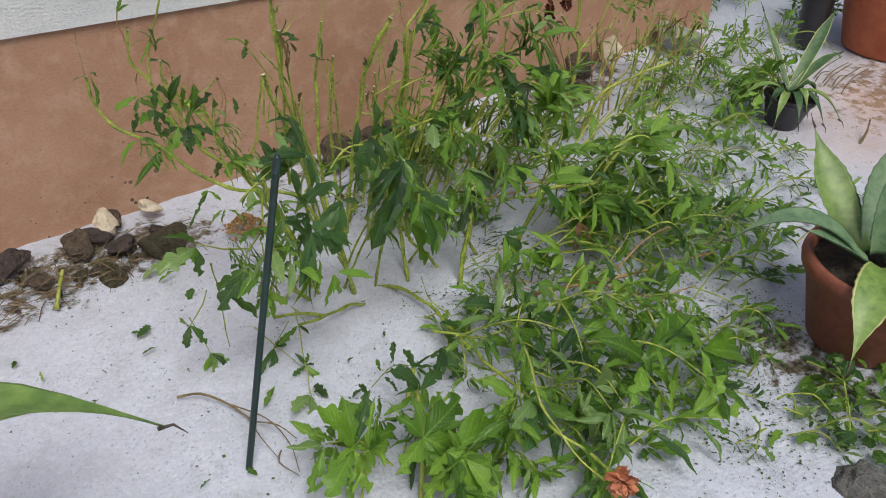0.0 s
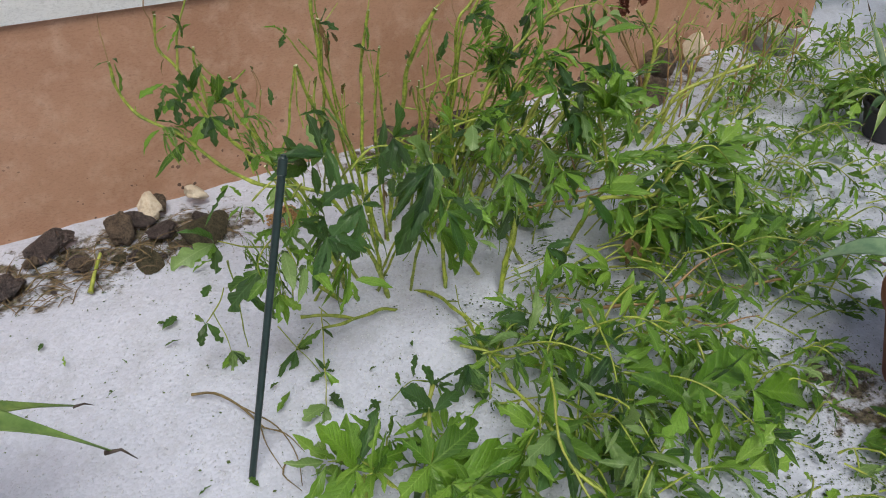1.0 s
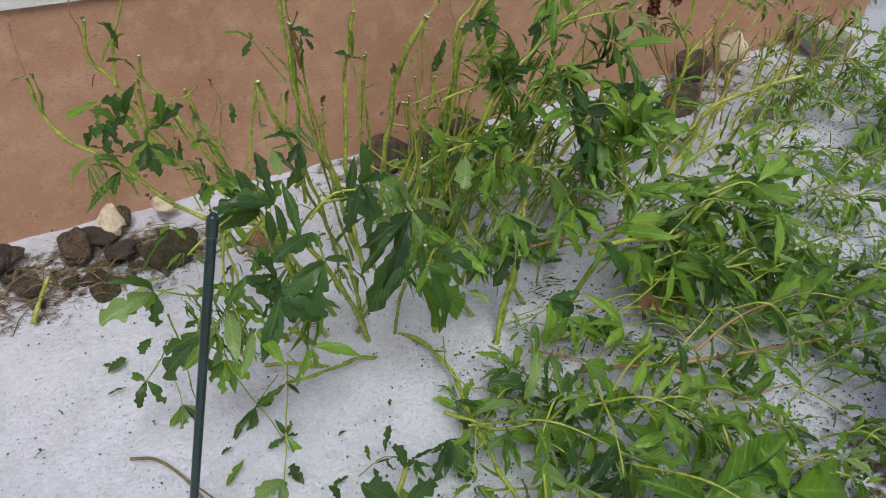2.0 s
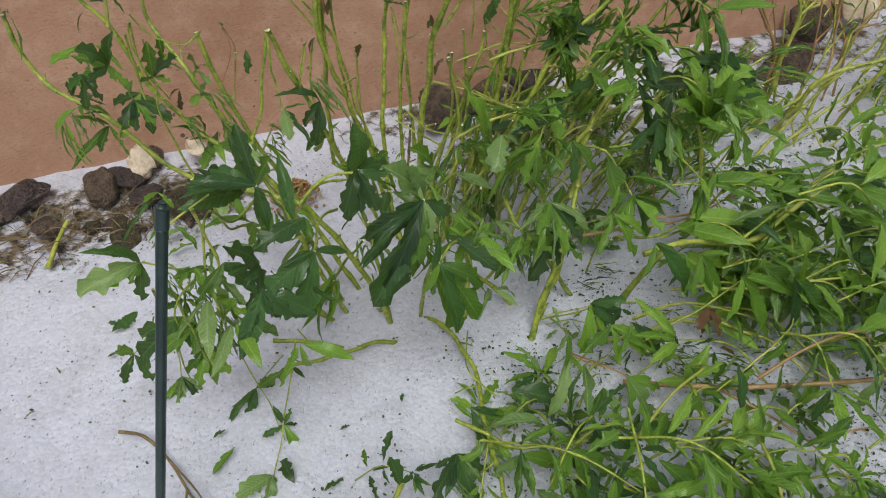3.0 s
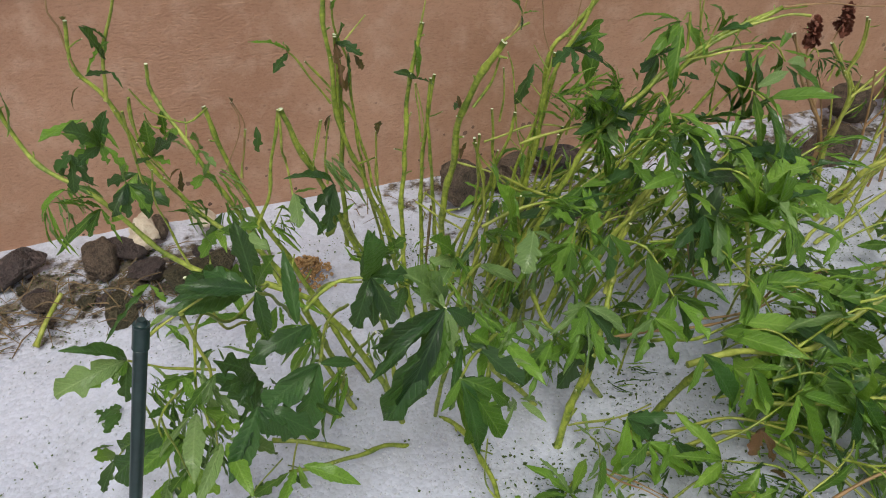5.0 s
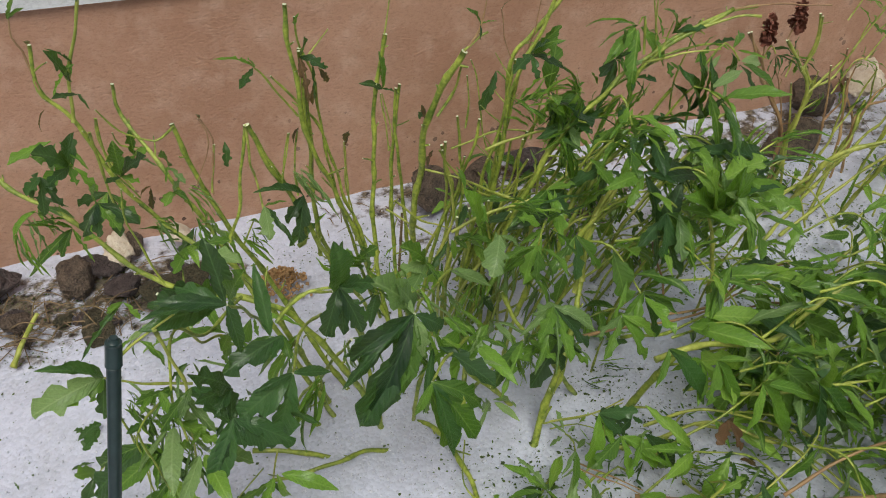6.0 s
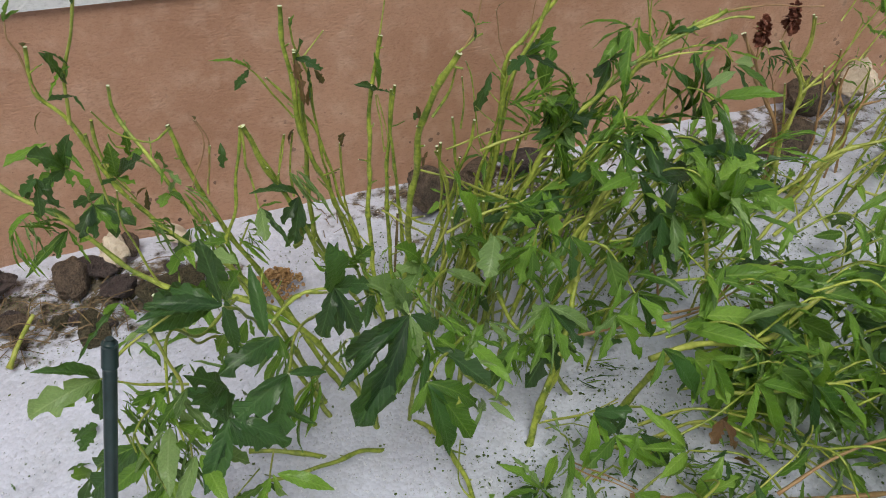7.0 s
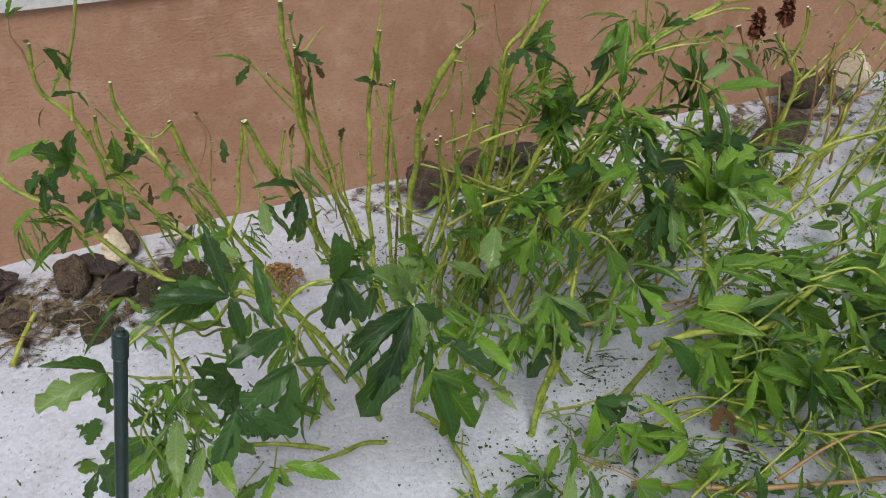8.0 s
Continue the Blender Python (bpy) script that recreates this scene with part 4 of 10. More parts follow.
leaf(clump_middle, (0.879, 1.18, 0.422), (0.932, 1.15, 0.312), 0.74, "mid", 4, up=(0.1, -0.5, 0.8))
leaf(clump_middle, (0.879, 1.18, 0.422), (0.949, 1.18, 0.347), 0.74, "mid", 3, up=(0.1, -0.5, 0.8))
leaf(clump_middle, (0.879, 1.18, 0.422), (0.849, 1.17, 0.376), 0.82, "mid", 0, up=(0.1, -0.5, 0.8))
leaf(clump_middle, (0.879, 1.18, 0.422), (0.921, 1.2, 0.359), 0.82, "dark", 6, up=(0.1, -0.5, 0.8))
leaf(clump_middle, (0.953, 1.25, 0.365), (0.915, 1.25, 0.427), 0.82, "bright", up=(0.1, -0.5, 0.8))
leaf(clump_middle, (0.953, 1.25, 0.365), (0.999, 1.22, 0.366), 0.57, "torn", up=(0.1, -0.5, 0.8))
leaf(clump_middle, (0.953, 1.25, 0.365), (0.988, 1.26, 0.39), 0.82, "mid", up=(0.1, -0.5, 0.8))
leaf(clump_middle, (0.953, 1.25, 0.365), (0.983, 1.26, 0.421), 0.49, "torn", up=(0.1, -0.5, 0.8))
leaf(clump_middle, (0.997, 1.79, 0.524), (0.947, 1.76, 0.56), 0.9, "dark", 0, up=(0.1, -0.5, 0.8))
leaf(clump_middle, (0.997, 1.79, 0.524), (1.022, 1.76, 0.523), 0.82, "dark", 7, up=(0.1, -0.5, 0.8))
leaf(clump_middle, (0.997, 1.79, 0.524), (0.995, 1.79, 0.6), 0.49, "mid", up=(0.1, -0.5, 0.8))
leaf(clump_middle, (1.01, 1.59, 0.584), (0.996, 1.57, 0.582), 1.07, "dark", 3, up=(0.1, -0.5, 0.8))
leaf(clump_middle, (0.861, 1.71, 0.634), (0.882, 1.69, 0.635), 0.98, "dark", 3, up=(0.1, -0.5, 0.8))
leaf(clump_middle, (0.861, 1.71, 0.634), (0.854, 1.69, 0.583), 0.57, "dark", 7, up=(0.1, -0.5, 0.8))
leaf(clump_middle, (0.84, 1.71, 0.706), (0.848, 1.7, 0.729), 1.07, "mid", up=(0.1, -0.5, 0.8))
leaf(clump_middle, (1.085, 1.54, 0.739), (1.058, 1.53, 0.772), 0.66, "mid", up=(0.1, -0.5, 0.8))
leaf(clump_middle, (1.085, 1.54, 0.739), (1.107, 1.53, 0.745), 0.66, "mid", up=(0.1, -0.5, 0.8))
leaf(clump_middle, (1.085, 1.54, 0.739), (1.081, 1.53, 0.72), 0.49, "dark", up=(0.1, -0.5, 0.8))
leaf(clump_middle, (1.241, 1.67, 0.601), (1.28, 1.64, 0.613), 0.57, "mid", up=(0.1, -0.5, 0.8))
leaf(clump_middle, (1.241, 1.67, 0.601), (1.299, 1.62, 0.576), 0.49, "dark", 7, up=(0.1, -0.5, 0.8))
leaf(clump_middle, (1.241, 1.67, 0.601), (1.237, 1.64, 0.567), 0.82, "dark", 4, up=(0.1, -0.5, 0.8))
leaf(clump_middle, (1.241, 1.67, 0.601), (1.205, 1.65, 0.601), 0.82, "dark", up=(0.1, -0.5, 0.8))
leaf(clump_middle, (1.241, 1.67, 0.601), (1.275, 1.64, 0.666), 0.49, "mid", up=(0.1, -0.5, 0.8))
leaf(clump_middle, (1.241, 1.67, 0.601), (1.283, 1.64, 0.636), 0.49, "dark", up=(0.1, -0.5, 0.8))
leaf(clump_middle, (1.185, 1.7, 0.57), (1.165, 1.68, 0.533), 0.74, "dark", up=(0.1, -0.5, 0.8))
leaf(clump_middle, (1.185, 1.7, 0.57), (1.199, 1.68, 0.554), 0.66, "mid", up=(0.1, -0.5, 0.8))
leaf(clump_middle, (1.185, 1.7, 0.57), (1.154, 1.7, 0.495), 0.74, "dark", up=(0.1, -0.5, 0.8))
leaf(clump_middle, (1.069, 1.55, 0.439), (1.092, 1.5, 0.396), 0.9, "bright", 0, up=(0.1, -0.5, 0.8))
leaf(clump_middle, (1.069, 1.55, 0.439), (1.072, 1.6, 0.454), 0.57, "mid", up=(0.1, -0.5, 0.8))
leaf(clump_middle, (1.045, 1.35, 0.497), (1.013, 1.3, 0.465), 1.23, "torn", 6, up=(0.1, -0.5, 0.8))
leaf(clump_middle, (1.045, 1.35, 0.497), (1.078, 1.35, 0.466), 0.66, "torn", up=(0.1, -0.5, 0.8))
leaf(clump_middle, (0.978, 1.5, 0.341), (0.928, 1.48, 0.409), 0.82, "mid", up=(0.1, -0.5, 0.8))
leaf(clump_middle, (0.978, 1.5, 0.341), (0.932, 1.44, 0.342), 0.82, "torn", up=(0.1, -0.5, 0.8))
leaf(clump_middle, (0.978, 1.5, 0.341), (0.985, 1.42, 0.342), 0.66, "mid", up=(0.1, -0.5, 0.8))
leaf(clump_middle, (0.978, 1.5, 0.341), (0.911, 1.46, 0.369), 0.82, "torn", up=(0.1, -0.5, 0.8))
leaf(clump_middle, (0.875, 1.6, 0.291), (0.853, 1.58, 0.34), 0.82, "mid", up=(0.1, -0.5, 0.8))
leaf(clump_middle, (0.875, 1.6, 0.291), (0.898, 1.56, 0.323), 0.82, "torn", up=(0.1, -0.5, 0.8))
leaf(clump_middle, (0.875, 1.6, 0.291), (0.915, 1.58, 0.335), 0.82, "mid", up=(0.1, -0.5, 0.8))
leaf(clump_middle, (0.828, 1.7, 0.322), (0.788, 1.66, 0.323), 0.66, "mid", up=(0.1, -0.5, 0.8))
leaf(clump_middle, (0.828, 1.7, 0.322), (0.852, 1.7, 0.342), 0.66, "mid", up=(0.1, -0.5, 0.8))
leaf(clump_middle, (0.828, 1.7, 0.322), (0.767, 1.62, 0.347), 0.57, "dark", up=(0.1, -0.5, 0.8))
whorl(clump_middle, (1.014, 1.5, 0.317), (0.1, -0.4, -0.2), 0.08, 5, "torn", broad=1.1)
whorl(clump_middle, (1.05, 1.38, 0.291), (0.1, -0.4, -0.6), 0.09, 6, "torn", broad=1.1)
whorl(clump_middle, (0.986, 1.32, 0.332), (0, -0.4, -0.6), 0.1, 6, "mid", broad=1.1)
whorl(clump_middle, (1.074, 1.3, 0.32), (0.2, -0.4, -0.6), 0.09, 5, "mid", broad=1.1)
whorl(clump_middle, (0.871, 1.42, 0.379), (-0.2, -0.4, -0.3), 0.09, 4, "dark", broad=1.1)
whorl(clump_middle, (1.11, 1.58, 0.332), (0.1, -0.4, 0), 0.08, 5, "bright", broad=1.1)
whorl(clump_middle, (0.953, 1.36, 0.356), (0, -0.4, -0.5), 0.09, 5, "bright", broad=1.1)
whorl(clump_middle, (0.992, 1.24, 0.27), (0.1, -0.4, -0.5), 0.07, 4, "torn", broad=1.1)
whorl(clump_middle, (0.948, 1.55, 0.361), (-0.1, -0.4, -0.3), 0.07, 4, "mid", broad=1.05)
whorl(clump_middle, (1.047, 1.56, 0.338), (0.1, -0.4, -0.2), 0.08, 5, "mid", broad=1.05)
whorl(clump_middle, (1.102, 1.62, 0.358), (0.1, -0.4, 0), 0.08, 4, "mid", broad=1.05)
whorl(clump_middle, (1.114, 1.3, 0.318), (0.1, -0.4, -0.6), 0.09, 5, "torn", broad=1.05)
whorl(clump_middle, (0.909, 1.26, 0.407), (0, -0.4, -0.6), 0.09, 5, "dark", broad=1.05)
whorl(clump_middle, (1.163, 1.66, 0.42), (0.1, -0.4, 0.2), 0.06, 4, "mid", broad=1.05)
stem(clump_middle, ((1.034, 1.652, -0.01), (1.05, 1.646, 0.201), (1.083, 1.646, 0.333), (1.097, 1.626, 0.454)), 0.0047, 0.0024, STEM)
stem(clump_middle, ((1.048, 1.657, -0.01), (1.035, 1.59, 0.196), (1.064, 1.59, 0.278), (1.062, 1.57, 0.368)), 0.0048, 0.0024, STEM_YELLOW)
stem(clump_middle, ((1.063, 1.667, -0.01), (1.07, 1.649, 0.207), (1.067, 1.649, 0.359), (1.062, 1.629, 0.491)), 0.0044, 0.0024, STEM_YELLOW)
stem(clump_middle, ((1.081, 1.683, -0.01), (1.079, 1.568, 0.205), (1.132, 1.568, 0.284), (1.157, 1.548, 0.37)), 0.0047, 0.0024, STEM_YELLOW)
stem(clump_middle, ((1.095, 1.689, -0.01), (1.13, 1.626, 0.191), (1.167, 1.626, 0.321), (1.213, 1.606, 0.434)), 0.0036, 0.0024, STEM_YELLOW)
stem(clump_middle, ((1.089, 1.641, -0.01), (1.143, 1.636, 0.205), (1.19, 1.636, 0.354), (1.212, 1.616, 0.487)), 0.0028, 0.0024, STEM)
stem(clump_middle, ((1.095, 1.627, -0.01), (1.092, 1.627, 0.155), (1.112, 1.627, 0.251), (1.1, 1.607, 0.352)), 0.0038, 0.0024, STEM)
stem(clump_middle, ((1.118, 1.654, -0.01), (1.131, 1.618, 0.143), (1.144, 1.618, 0.236), (1.166, 1.598, 0.324)), 0.004, 0.0024, STEM)
stem(clump_middle, ((1.131, 1.659, -0.01), (1.192, 1.656, 0.113), (1.25, 1.656, 0.216), (1.284, 1.636, 0.318)), 0.0043, 0.0024, STEM)
stem(clump_middle, ((1.131, 1.627, -0.01), (1.211, 1.648, 0.083), (1.257, 1.648, 0.164), (1.31, 1.628, 0.243)), 0.0041, 0.0024, STEM)
stem(clump_middle, ((1.144, 1.632, -0.01), (1.178, 1.608, 0.144), (1.221, 1.608, 0.236), (1.24, 1.588, 0.331)), 0.003, 0.0024, STEM)
stem(clump_middle, ((1.145, 1.604, -0.01), (1.177, 1.64, 0.185), (1.18, 1.64, 0.341), (1.184, 1.62, 0.475)), 0.0041, 0.0024, STEM)
stem(clump_middle, ((1.172, 1.64, -0.01), (1.168, 1.616, 0.207), (1.193, 1.616, 0.354), (1.195, 1.596, 0.486)), 0.003, 0.0024, STEM)
stem(clump_middle, ((1.177, 1.625, -0.01), (1.149, 1.579, 0.185), (1.13, 1.579, 0.296), (1.117, 1.559, 0.398)), 0.0043, 0.0024, STEM_YELLOW)
stem(clump_middle, ((1.187, 1.62, -0.01), (1.207, 1.584, 0.232), (1.224, 1.584, 0.387), (1.236, 1.564, 0.521)), 0.0031, 0.0024, STEM_YELLOW)
leaf(clump_middle, (0.87, 1.71, 0.627), (0.881, 1.7, 0.604), 1.3, "brown")
leaf(clump_middle, (0.861, 1.71, 0.603), (0.851, 1.7, 0.568), 0.8, "brown")
leaf(clump_middle, (1.004, 1.58, 0.601), (1.005, 1.57, 0.581), 1.2, "brown")
leaf(clump_middle, (0.916, 1.78, 0.426), (0.92, 1.77, 0.461), 1.4, "brown")
leaf(clump_middle, (0.823, 1.7, 0.53), (0.81, 1.69, 0.505), 1.0, "brown")
leaf(clump_middle, (1.029, 1.6, 0.498), (1.015, 1.59, 0.473), 1.0, "brown")
leaf(clump_middle, (1.183, 1.68, 0.693), (1.193, 1.67, 0.71), 1.2, "brown")
leaf(clump_middle, (0.992, 1.72, 0.142), (0.995, 1.71, 0.118), 1.2, "brown")


# ---- the bushy plant beside them ----
clump_bushy = thing("plant", (1.15, 1.4, 0), "bushy torn plant with bent green stems", "plant", "storm-beaten plants")
stem(clump_bushy, ((1.123, 1.319, -0.01), (1.152, 1.34, 0.088), (1.184, 1.36, 0.162), (1.222, 1.4, 0.212), (1.254, 1.44, 0.265)), 0.0079, 0.0058)
stem(clump_bushy, ((1.254, 1.402, -0.01), (1.205, 1.4, 0.089), (1.149, 1.42, 0.175), (1.126, 1.45, 0.213), (1.115, 1.48, 0.247)), 0.0054, 0.0043)
stem(clump_bushy, ((1.124, 1.42, -0.01), (1.074, 1.42, 0.063), (1.027, 1.42, 0.13), (1.012, 1.44, 0.205)), 0.0058, 0.0043)
stem(clump_bushy, ((1.157, 1.5, 0.156), (1.222, 1.52, 0.292), (1.301, 1.54, 0.413), (1.367, 1.55, 0.544), (1.39, 1.55, 0.621), (1.473, 1.54, 0.669), (1.529, 1.53, 0.7)), 0.0061, 0.0036)
stem(clump_bushy, ((1.473, 1.54, 0.669), (1.526, 1.52, 0.693), (1.562, 1.5, 0.694)), 0.0029, 0.0022, STEM_YELLOW)
stem(clump_bushy, ((1.529, 1.53, 0.7), (1.59, 1.52, 0.701), (1.703, 1.5, 0.692)), 0.0018, 0.0011, STEM_RED)
stem(clump_bushy, ((1.208, 1.5, 0.199), (1.265, 1.52, 0.334), (1.333, 1.54, 0.429), (1.409, 1.55, 0.496), (1.454, 1.55, 0.56)), 0.0058, 0.0036)
stem(clump_bushy, ((1.39, 1.55, 0.621), (1.44, 1.52, 0.642), (1.496, 1.5, 0.648)), 0.0025, 0.0014, STEM_YELLOW)
stem(clump_bushy, ((1.24, 1.5, 0.247), (1.3, 1.5, 0.338), (1.395, 1.5, 0.403), (1.449, 1.5, 0.427)), 0.005, 0.0029)
stem(clump_bushy, ((1.414, 1.55, 0.621), (1.401, 1.55, 0.673), (1.393, 1.55, 0.732)), 0.0018, 0.0014, STEM_YELLOW)
stem(clump_bushy, ((1.254, 1.44, 0.265), (1.266, 1.46, 0.352), (1.302, 1.48, 0.415)), 0.0058, 0.0043, STEM_YELLOW)
stem(clump_bushy, ((1.524, 1.4, 0.183), (1.516, 1.42, 0.284), (1.494, 1.45, 0.399), (1.49, 1.46, 0.466)), 0.005, 0.0029, STEM_YELLOW)
stem(clump_bushy, ((1.154, 1.66, 0.317), (1.262, 1.62, 0.396), (1.343, 1.6, 0.421), (1.425, 1.58, 0.505)), 0.0029, 0.0022, STEM_YELLOW)
stem(clump_bushy, ((1.23, 1.42, 0.262), (1.239, 1.42, 0.352), (1.253, 1.42, 0.41)), 0.0043, 0.0036, STEM_YELLOW)
leaf(clump_bushy, (1.446, 1.36, 0.398), (1.45, 1.33, 0.534), 0.98, "mid", 6, up=(0.1, -0.5, 0.8))
leaf(clump_bushy, (1.446, 1.36, 0.398), (1.382, 1.36, 0.499), 0.82, "bright", up=(0.1, -0.5, 0.8))
leaf(clump_bushy, (1.446, 1.36, 0.398), (1.43, 1.36, 0.52), 0.82, "torn", up=(0.1, -0.5, 0.8))
leaf(clump_bushy, (1.458, 1.5, 0.541), (1.423, 1.46, 0.672), 0.57, "dark", 0, up=(0.1, -0.5, 0.8))
leaf(clump_bushy, (1.458, 1.5, 0.541), (1.398, 1.48, 0.616), 0.49, "dark", 0, up=(0.1, -0.5, 0.8))
leaf(clump_bushy, (1.458, 1.5, 0.541), (1.449, 1.46, 0.637), 0.49, "mid", up=(0.1, -0.5, 0.8))
leaf(clump_bushy, (1.591, 1.42, 0.446), (1.407, 1.42, 0.519), 0.49, "dark", 1, up=(0.1, -0.5, 0.8))
leaf(clump_bushy, (1.591, 1.42, 0.446), (1.544, 1.4, 0.432), 0.82, "dark", up=(0.1, -0.5, 0.8))
leaf(clump_bushy, (1.5, 1.45, 0.422), (1.372, 1.42, 0.475), 0.82, "dark", 6, up=(0.1, -0.5, 0.8))
leaf(clump_bushy, (1.5, 1.45, 0.422), (1.44, 1.4, 0.434), 0.82, "dark", 6, up=(0.1, -0.5, 0.8))
leaf(clump_bushy, (1.358, 1.4, 0.396), (1.392, 1.35, 0.308), 0.66, "dark", 2, up=(0.1, -0.5, 0.8))
leaf(clump_bushy, (1.358, 1.4, 0.396), (1.341, 1.36, 0.328), 0.66, "dark", 5, up=(0.1, -0.5, 0.8))
leaf(clump_bushy, (1.358, 1.4, 0.396), (1.284, 1.36, 0.371), 0.57, "mid", 5, up=(0.1, -0.5, 0.8))
leaf(clump_bushy, (1.358, 1.4, 0.396), (1.422, 1.38, 0.355), 0.66, "dark", up=(0.1, -0.5, 0.8))
leaf(clump_bushy, (1.358, 1.4, 0.396), (1.378, 1.4, 0.408), 0.82, "mid", up=(0.1, -0.5, 0.8))
leaf(clump_bushy, (1.119, 1.3, 0.373), (1.065, 1.24, 0.304), 0.57, "mid", 5, up=(0.1, -0.5, 0.8))
leaf(clump_bushy, (1.119, 1.3, 0.373), (1.127, 1.24, 0.302), 0.66, "mid", 4, up=(0.1, -0.5, 0.8))
leaf(clump_bushy, (1.119, 1.3, 0.373), (1.102, 1.24, 0.285), 0.41, "torn", 7, up=(0.1, -0.5, 0.8))
leaf(clump_bushy, (1.119, 1.3, 0.373), (1.172, 1.26, 0.343), 0.74, "torn", 1, up=(0.1, -0.5, 0.8))
leaf(clump_bushy, (1.119, 1.3, 0.373), (1.054, 1.28, 0.347), 0.57, "torn", up=(0.1, -0.5, 0.8))
leaf(clump_bushy, (1.119, 1.3, 0.373), (1.159, 1.25, 0.312), 0.66, "dark", 2, up=(0.1, -0.5, 0.8))
leaf(clump_bushy, (1.119, 1.3, 0.373), (1.072, 1.25, 0.357), 0.82, "mid", up=(0.1, -0.5, 0.8))
leaf(clump_bushy, (1.249, 1.3, 0.309), (1.282, 1.26, 0.228), 0.66, "mid", up=(0.1, -0.5, 0.8))
leaf(clump_bushy, (1.249, 1.3, 0.309), (1.202, 1.26, 0.259), 0.66, "mid", up=(0.1, -0.5, 0.8))
leaf(clump_bushy, (1.249, 1.3, 0.309), (1.311, 1.28, 0.252), 0.66, "bright", up=(0.1, -0.5, 0.8))
leaf(clump_bushy, (1.249, 1.3, 0.309), (1.185, 1.27, 0.308), 0.49, "torn", up=(0.1, -0.5, 0.8))
leaf(clump_bushy, (1.25, 1.62, 0.542), (1.184, 1.62, 0.544), 0.82, "mid", up=(0.1, -0.5, 0.8))
leaf(clump_bushy, (1.25, 1.62, 0.542), (1.276, 1.6, 0.507), 0.82, "bright", up=(0.1, -0.5, 0.8))
leaf(clump_bushy, (1.25, 1.62, 0.542), (1.226, 1.6, 0.506), 0.82, "bright", up=(0.1, -0.5, 0.8))
leaf(clump_bushy, (1.25, 1.62, 0.542), (1.246, 1.58, 0.485), 0.82, "mid", up=(0.1, -0.5, 0.8))
leaf(clump_bushy, (1.291, 1.6, 0.475), (1.225, 1.56, 0.49), 0.9, "dark", up=(0.1, -0.5, 0.8))
leaf(clump_bushy, (1.291, 1.6, 0.475), (1.321, 1.58, 0.509), 0.9, "dark", up=(0.1, -0.5, 0.8))
leaf(clump_bushy, (1.291, 1.6, 0.475), (1.252, 1.55, 0.442), 0.82, "dark", up=(0.1, -0.5, 0.8))
leaf(clump_bushy, (1.291, 1.6, 0.475), (1.336, 1.6, 0.524), 0.82, "mid", up=(0.1, -0.5, 0.8))
leaf(clump_bushy, (1.331, 1.55, 0.635), (1.319, 1.54, 0.612), 0.82, "dark", up=(0.1, -0.5, 0.8))
leaf(clump_bushy, (1.331, 1.55, 0.635), (1.355, 1.54, 0.651), 0.82, "dark", up=(0.1, -0.5, 0.8))
leaf(clump_bushy, (1.331, 1.55, 0.635), (1.35, 1.54, 0.616), 0.82, "mid", up=(0.1, -0.5, 0.8))
leaf(clump_bushy, (1.2, 1.5, 0.44), (1.11, 1.46, 0.41), 0.74, "mid", 0, up=(0.1, -0.5, 0.8))
leaf(clump_bushy, (1.2, 1.5, 0.44), (1.227, 1.46, 0.4), 0.74, "dark", up=(0.1, -0.5, 0.8))
leaf(clump_bushy, (1.2, 1.5, 0.44), (1.242, 1.48, 0.454), 0.82, "mid", up=(0.1, -0.5, 0.8))
leaf(clump_bushy, (1.2, 1.5, 0.44), (1.193, 1.42, 0.378), 0.66, "mid", up=(0.1, -0.5, 0.8))
shoot(clump_bushy, (1.255, 1.52, 0.425), (0.1, -0.25, 0.5), 0.14, 0.095, "mid", r=0.003, count=3, broad=1.0)
shoot(clump_bushy, (1.316, 1.52, 0.47), (0.3, -0.25, 0.4), 0.14, 0.095, "dark", r=0.003, count=3, broad=1.0)
shoot(clump_bushy, (1.282, 1.46, 0.398), (0.2, -0.25, 0.2), 0.14, 0.095, "mid", r=0.003, count=3, broad=1.0)
shoot(clump_bushy, (1.342, 1.46, 0.443), (0.4, -0.25, 0.1), 0.14, 0.095, "bright", r=0.003, count=3, broad=1.0)
shoot(clump_bushy, (1.38, 1.5, 0.49), (0.5, -0.25, 0.2), 0.13, 0.095, "mid", r=0.003, count=3, broad=1.0)
shoot(clump_bushy, (1.406, 1.5, 0.53), (0.4, -0.25, 0.5), 0.12, 0.095, "mid", r=0.003, count=3, broad=1.0)
shoot(clump_bushy, (1.232, 1.44, 0.364), (0.1, -0.25, -0.2), 0.12, 0.095, "mid", r=0.003, count=3, broad=1.0)
shoot(clump_bushy, (1.298, 1.42, 0.36), (0.4, -0.25, -0.2), 0.13, 0.095, "bright", r=0.003, count=3, broad=1.0)
shoot(clump_bushy, (1.453, 1.44, 0.34), (0.5, -0.25, 0.1), 0.13, 0.095, "mid", r=0.003, count=3, broad=1.0)
shoot(clump_bushy, (1.401, 1.36, 0.286), (0.5, -0.25, 0.0), 0.13, 0.095, "mid", r=0.003, count=3, broad=1.0)
shoot(clump_bushy, (1.222, 1.62, 0.467), (0.1, -0.25, 0.4), 0.11, 0.095, "mid", r=0.003, count=3, broad=1.0)
shoot(clump_bushy, (1.498, 1.54, 0.589), (0.4, -0.25, 0.3), 0.1, 0.095, "mid", r=0.003, count=3, broad=1.0)
shoot(clump_bushy, (1.201, 1.64, 0.398), (0.1, -0.25, 0.5), 0.11, 0.095, "bright", r=0.003, count=3, broad=1.0)
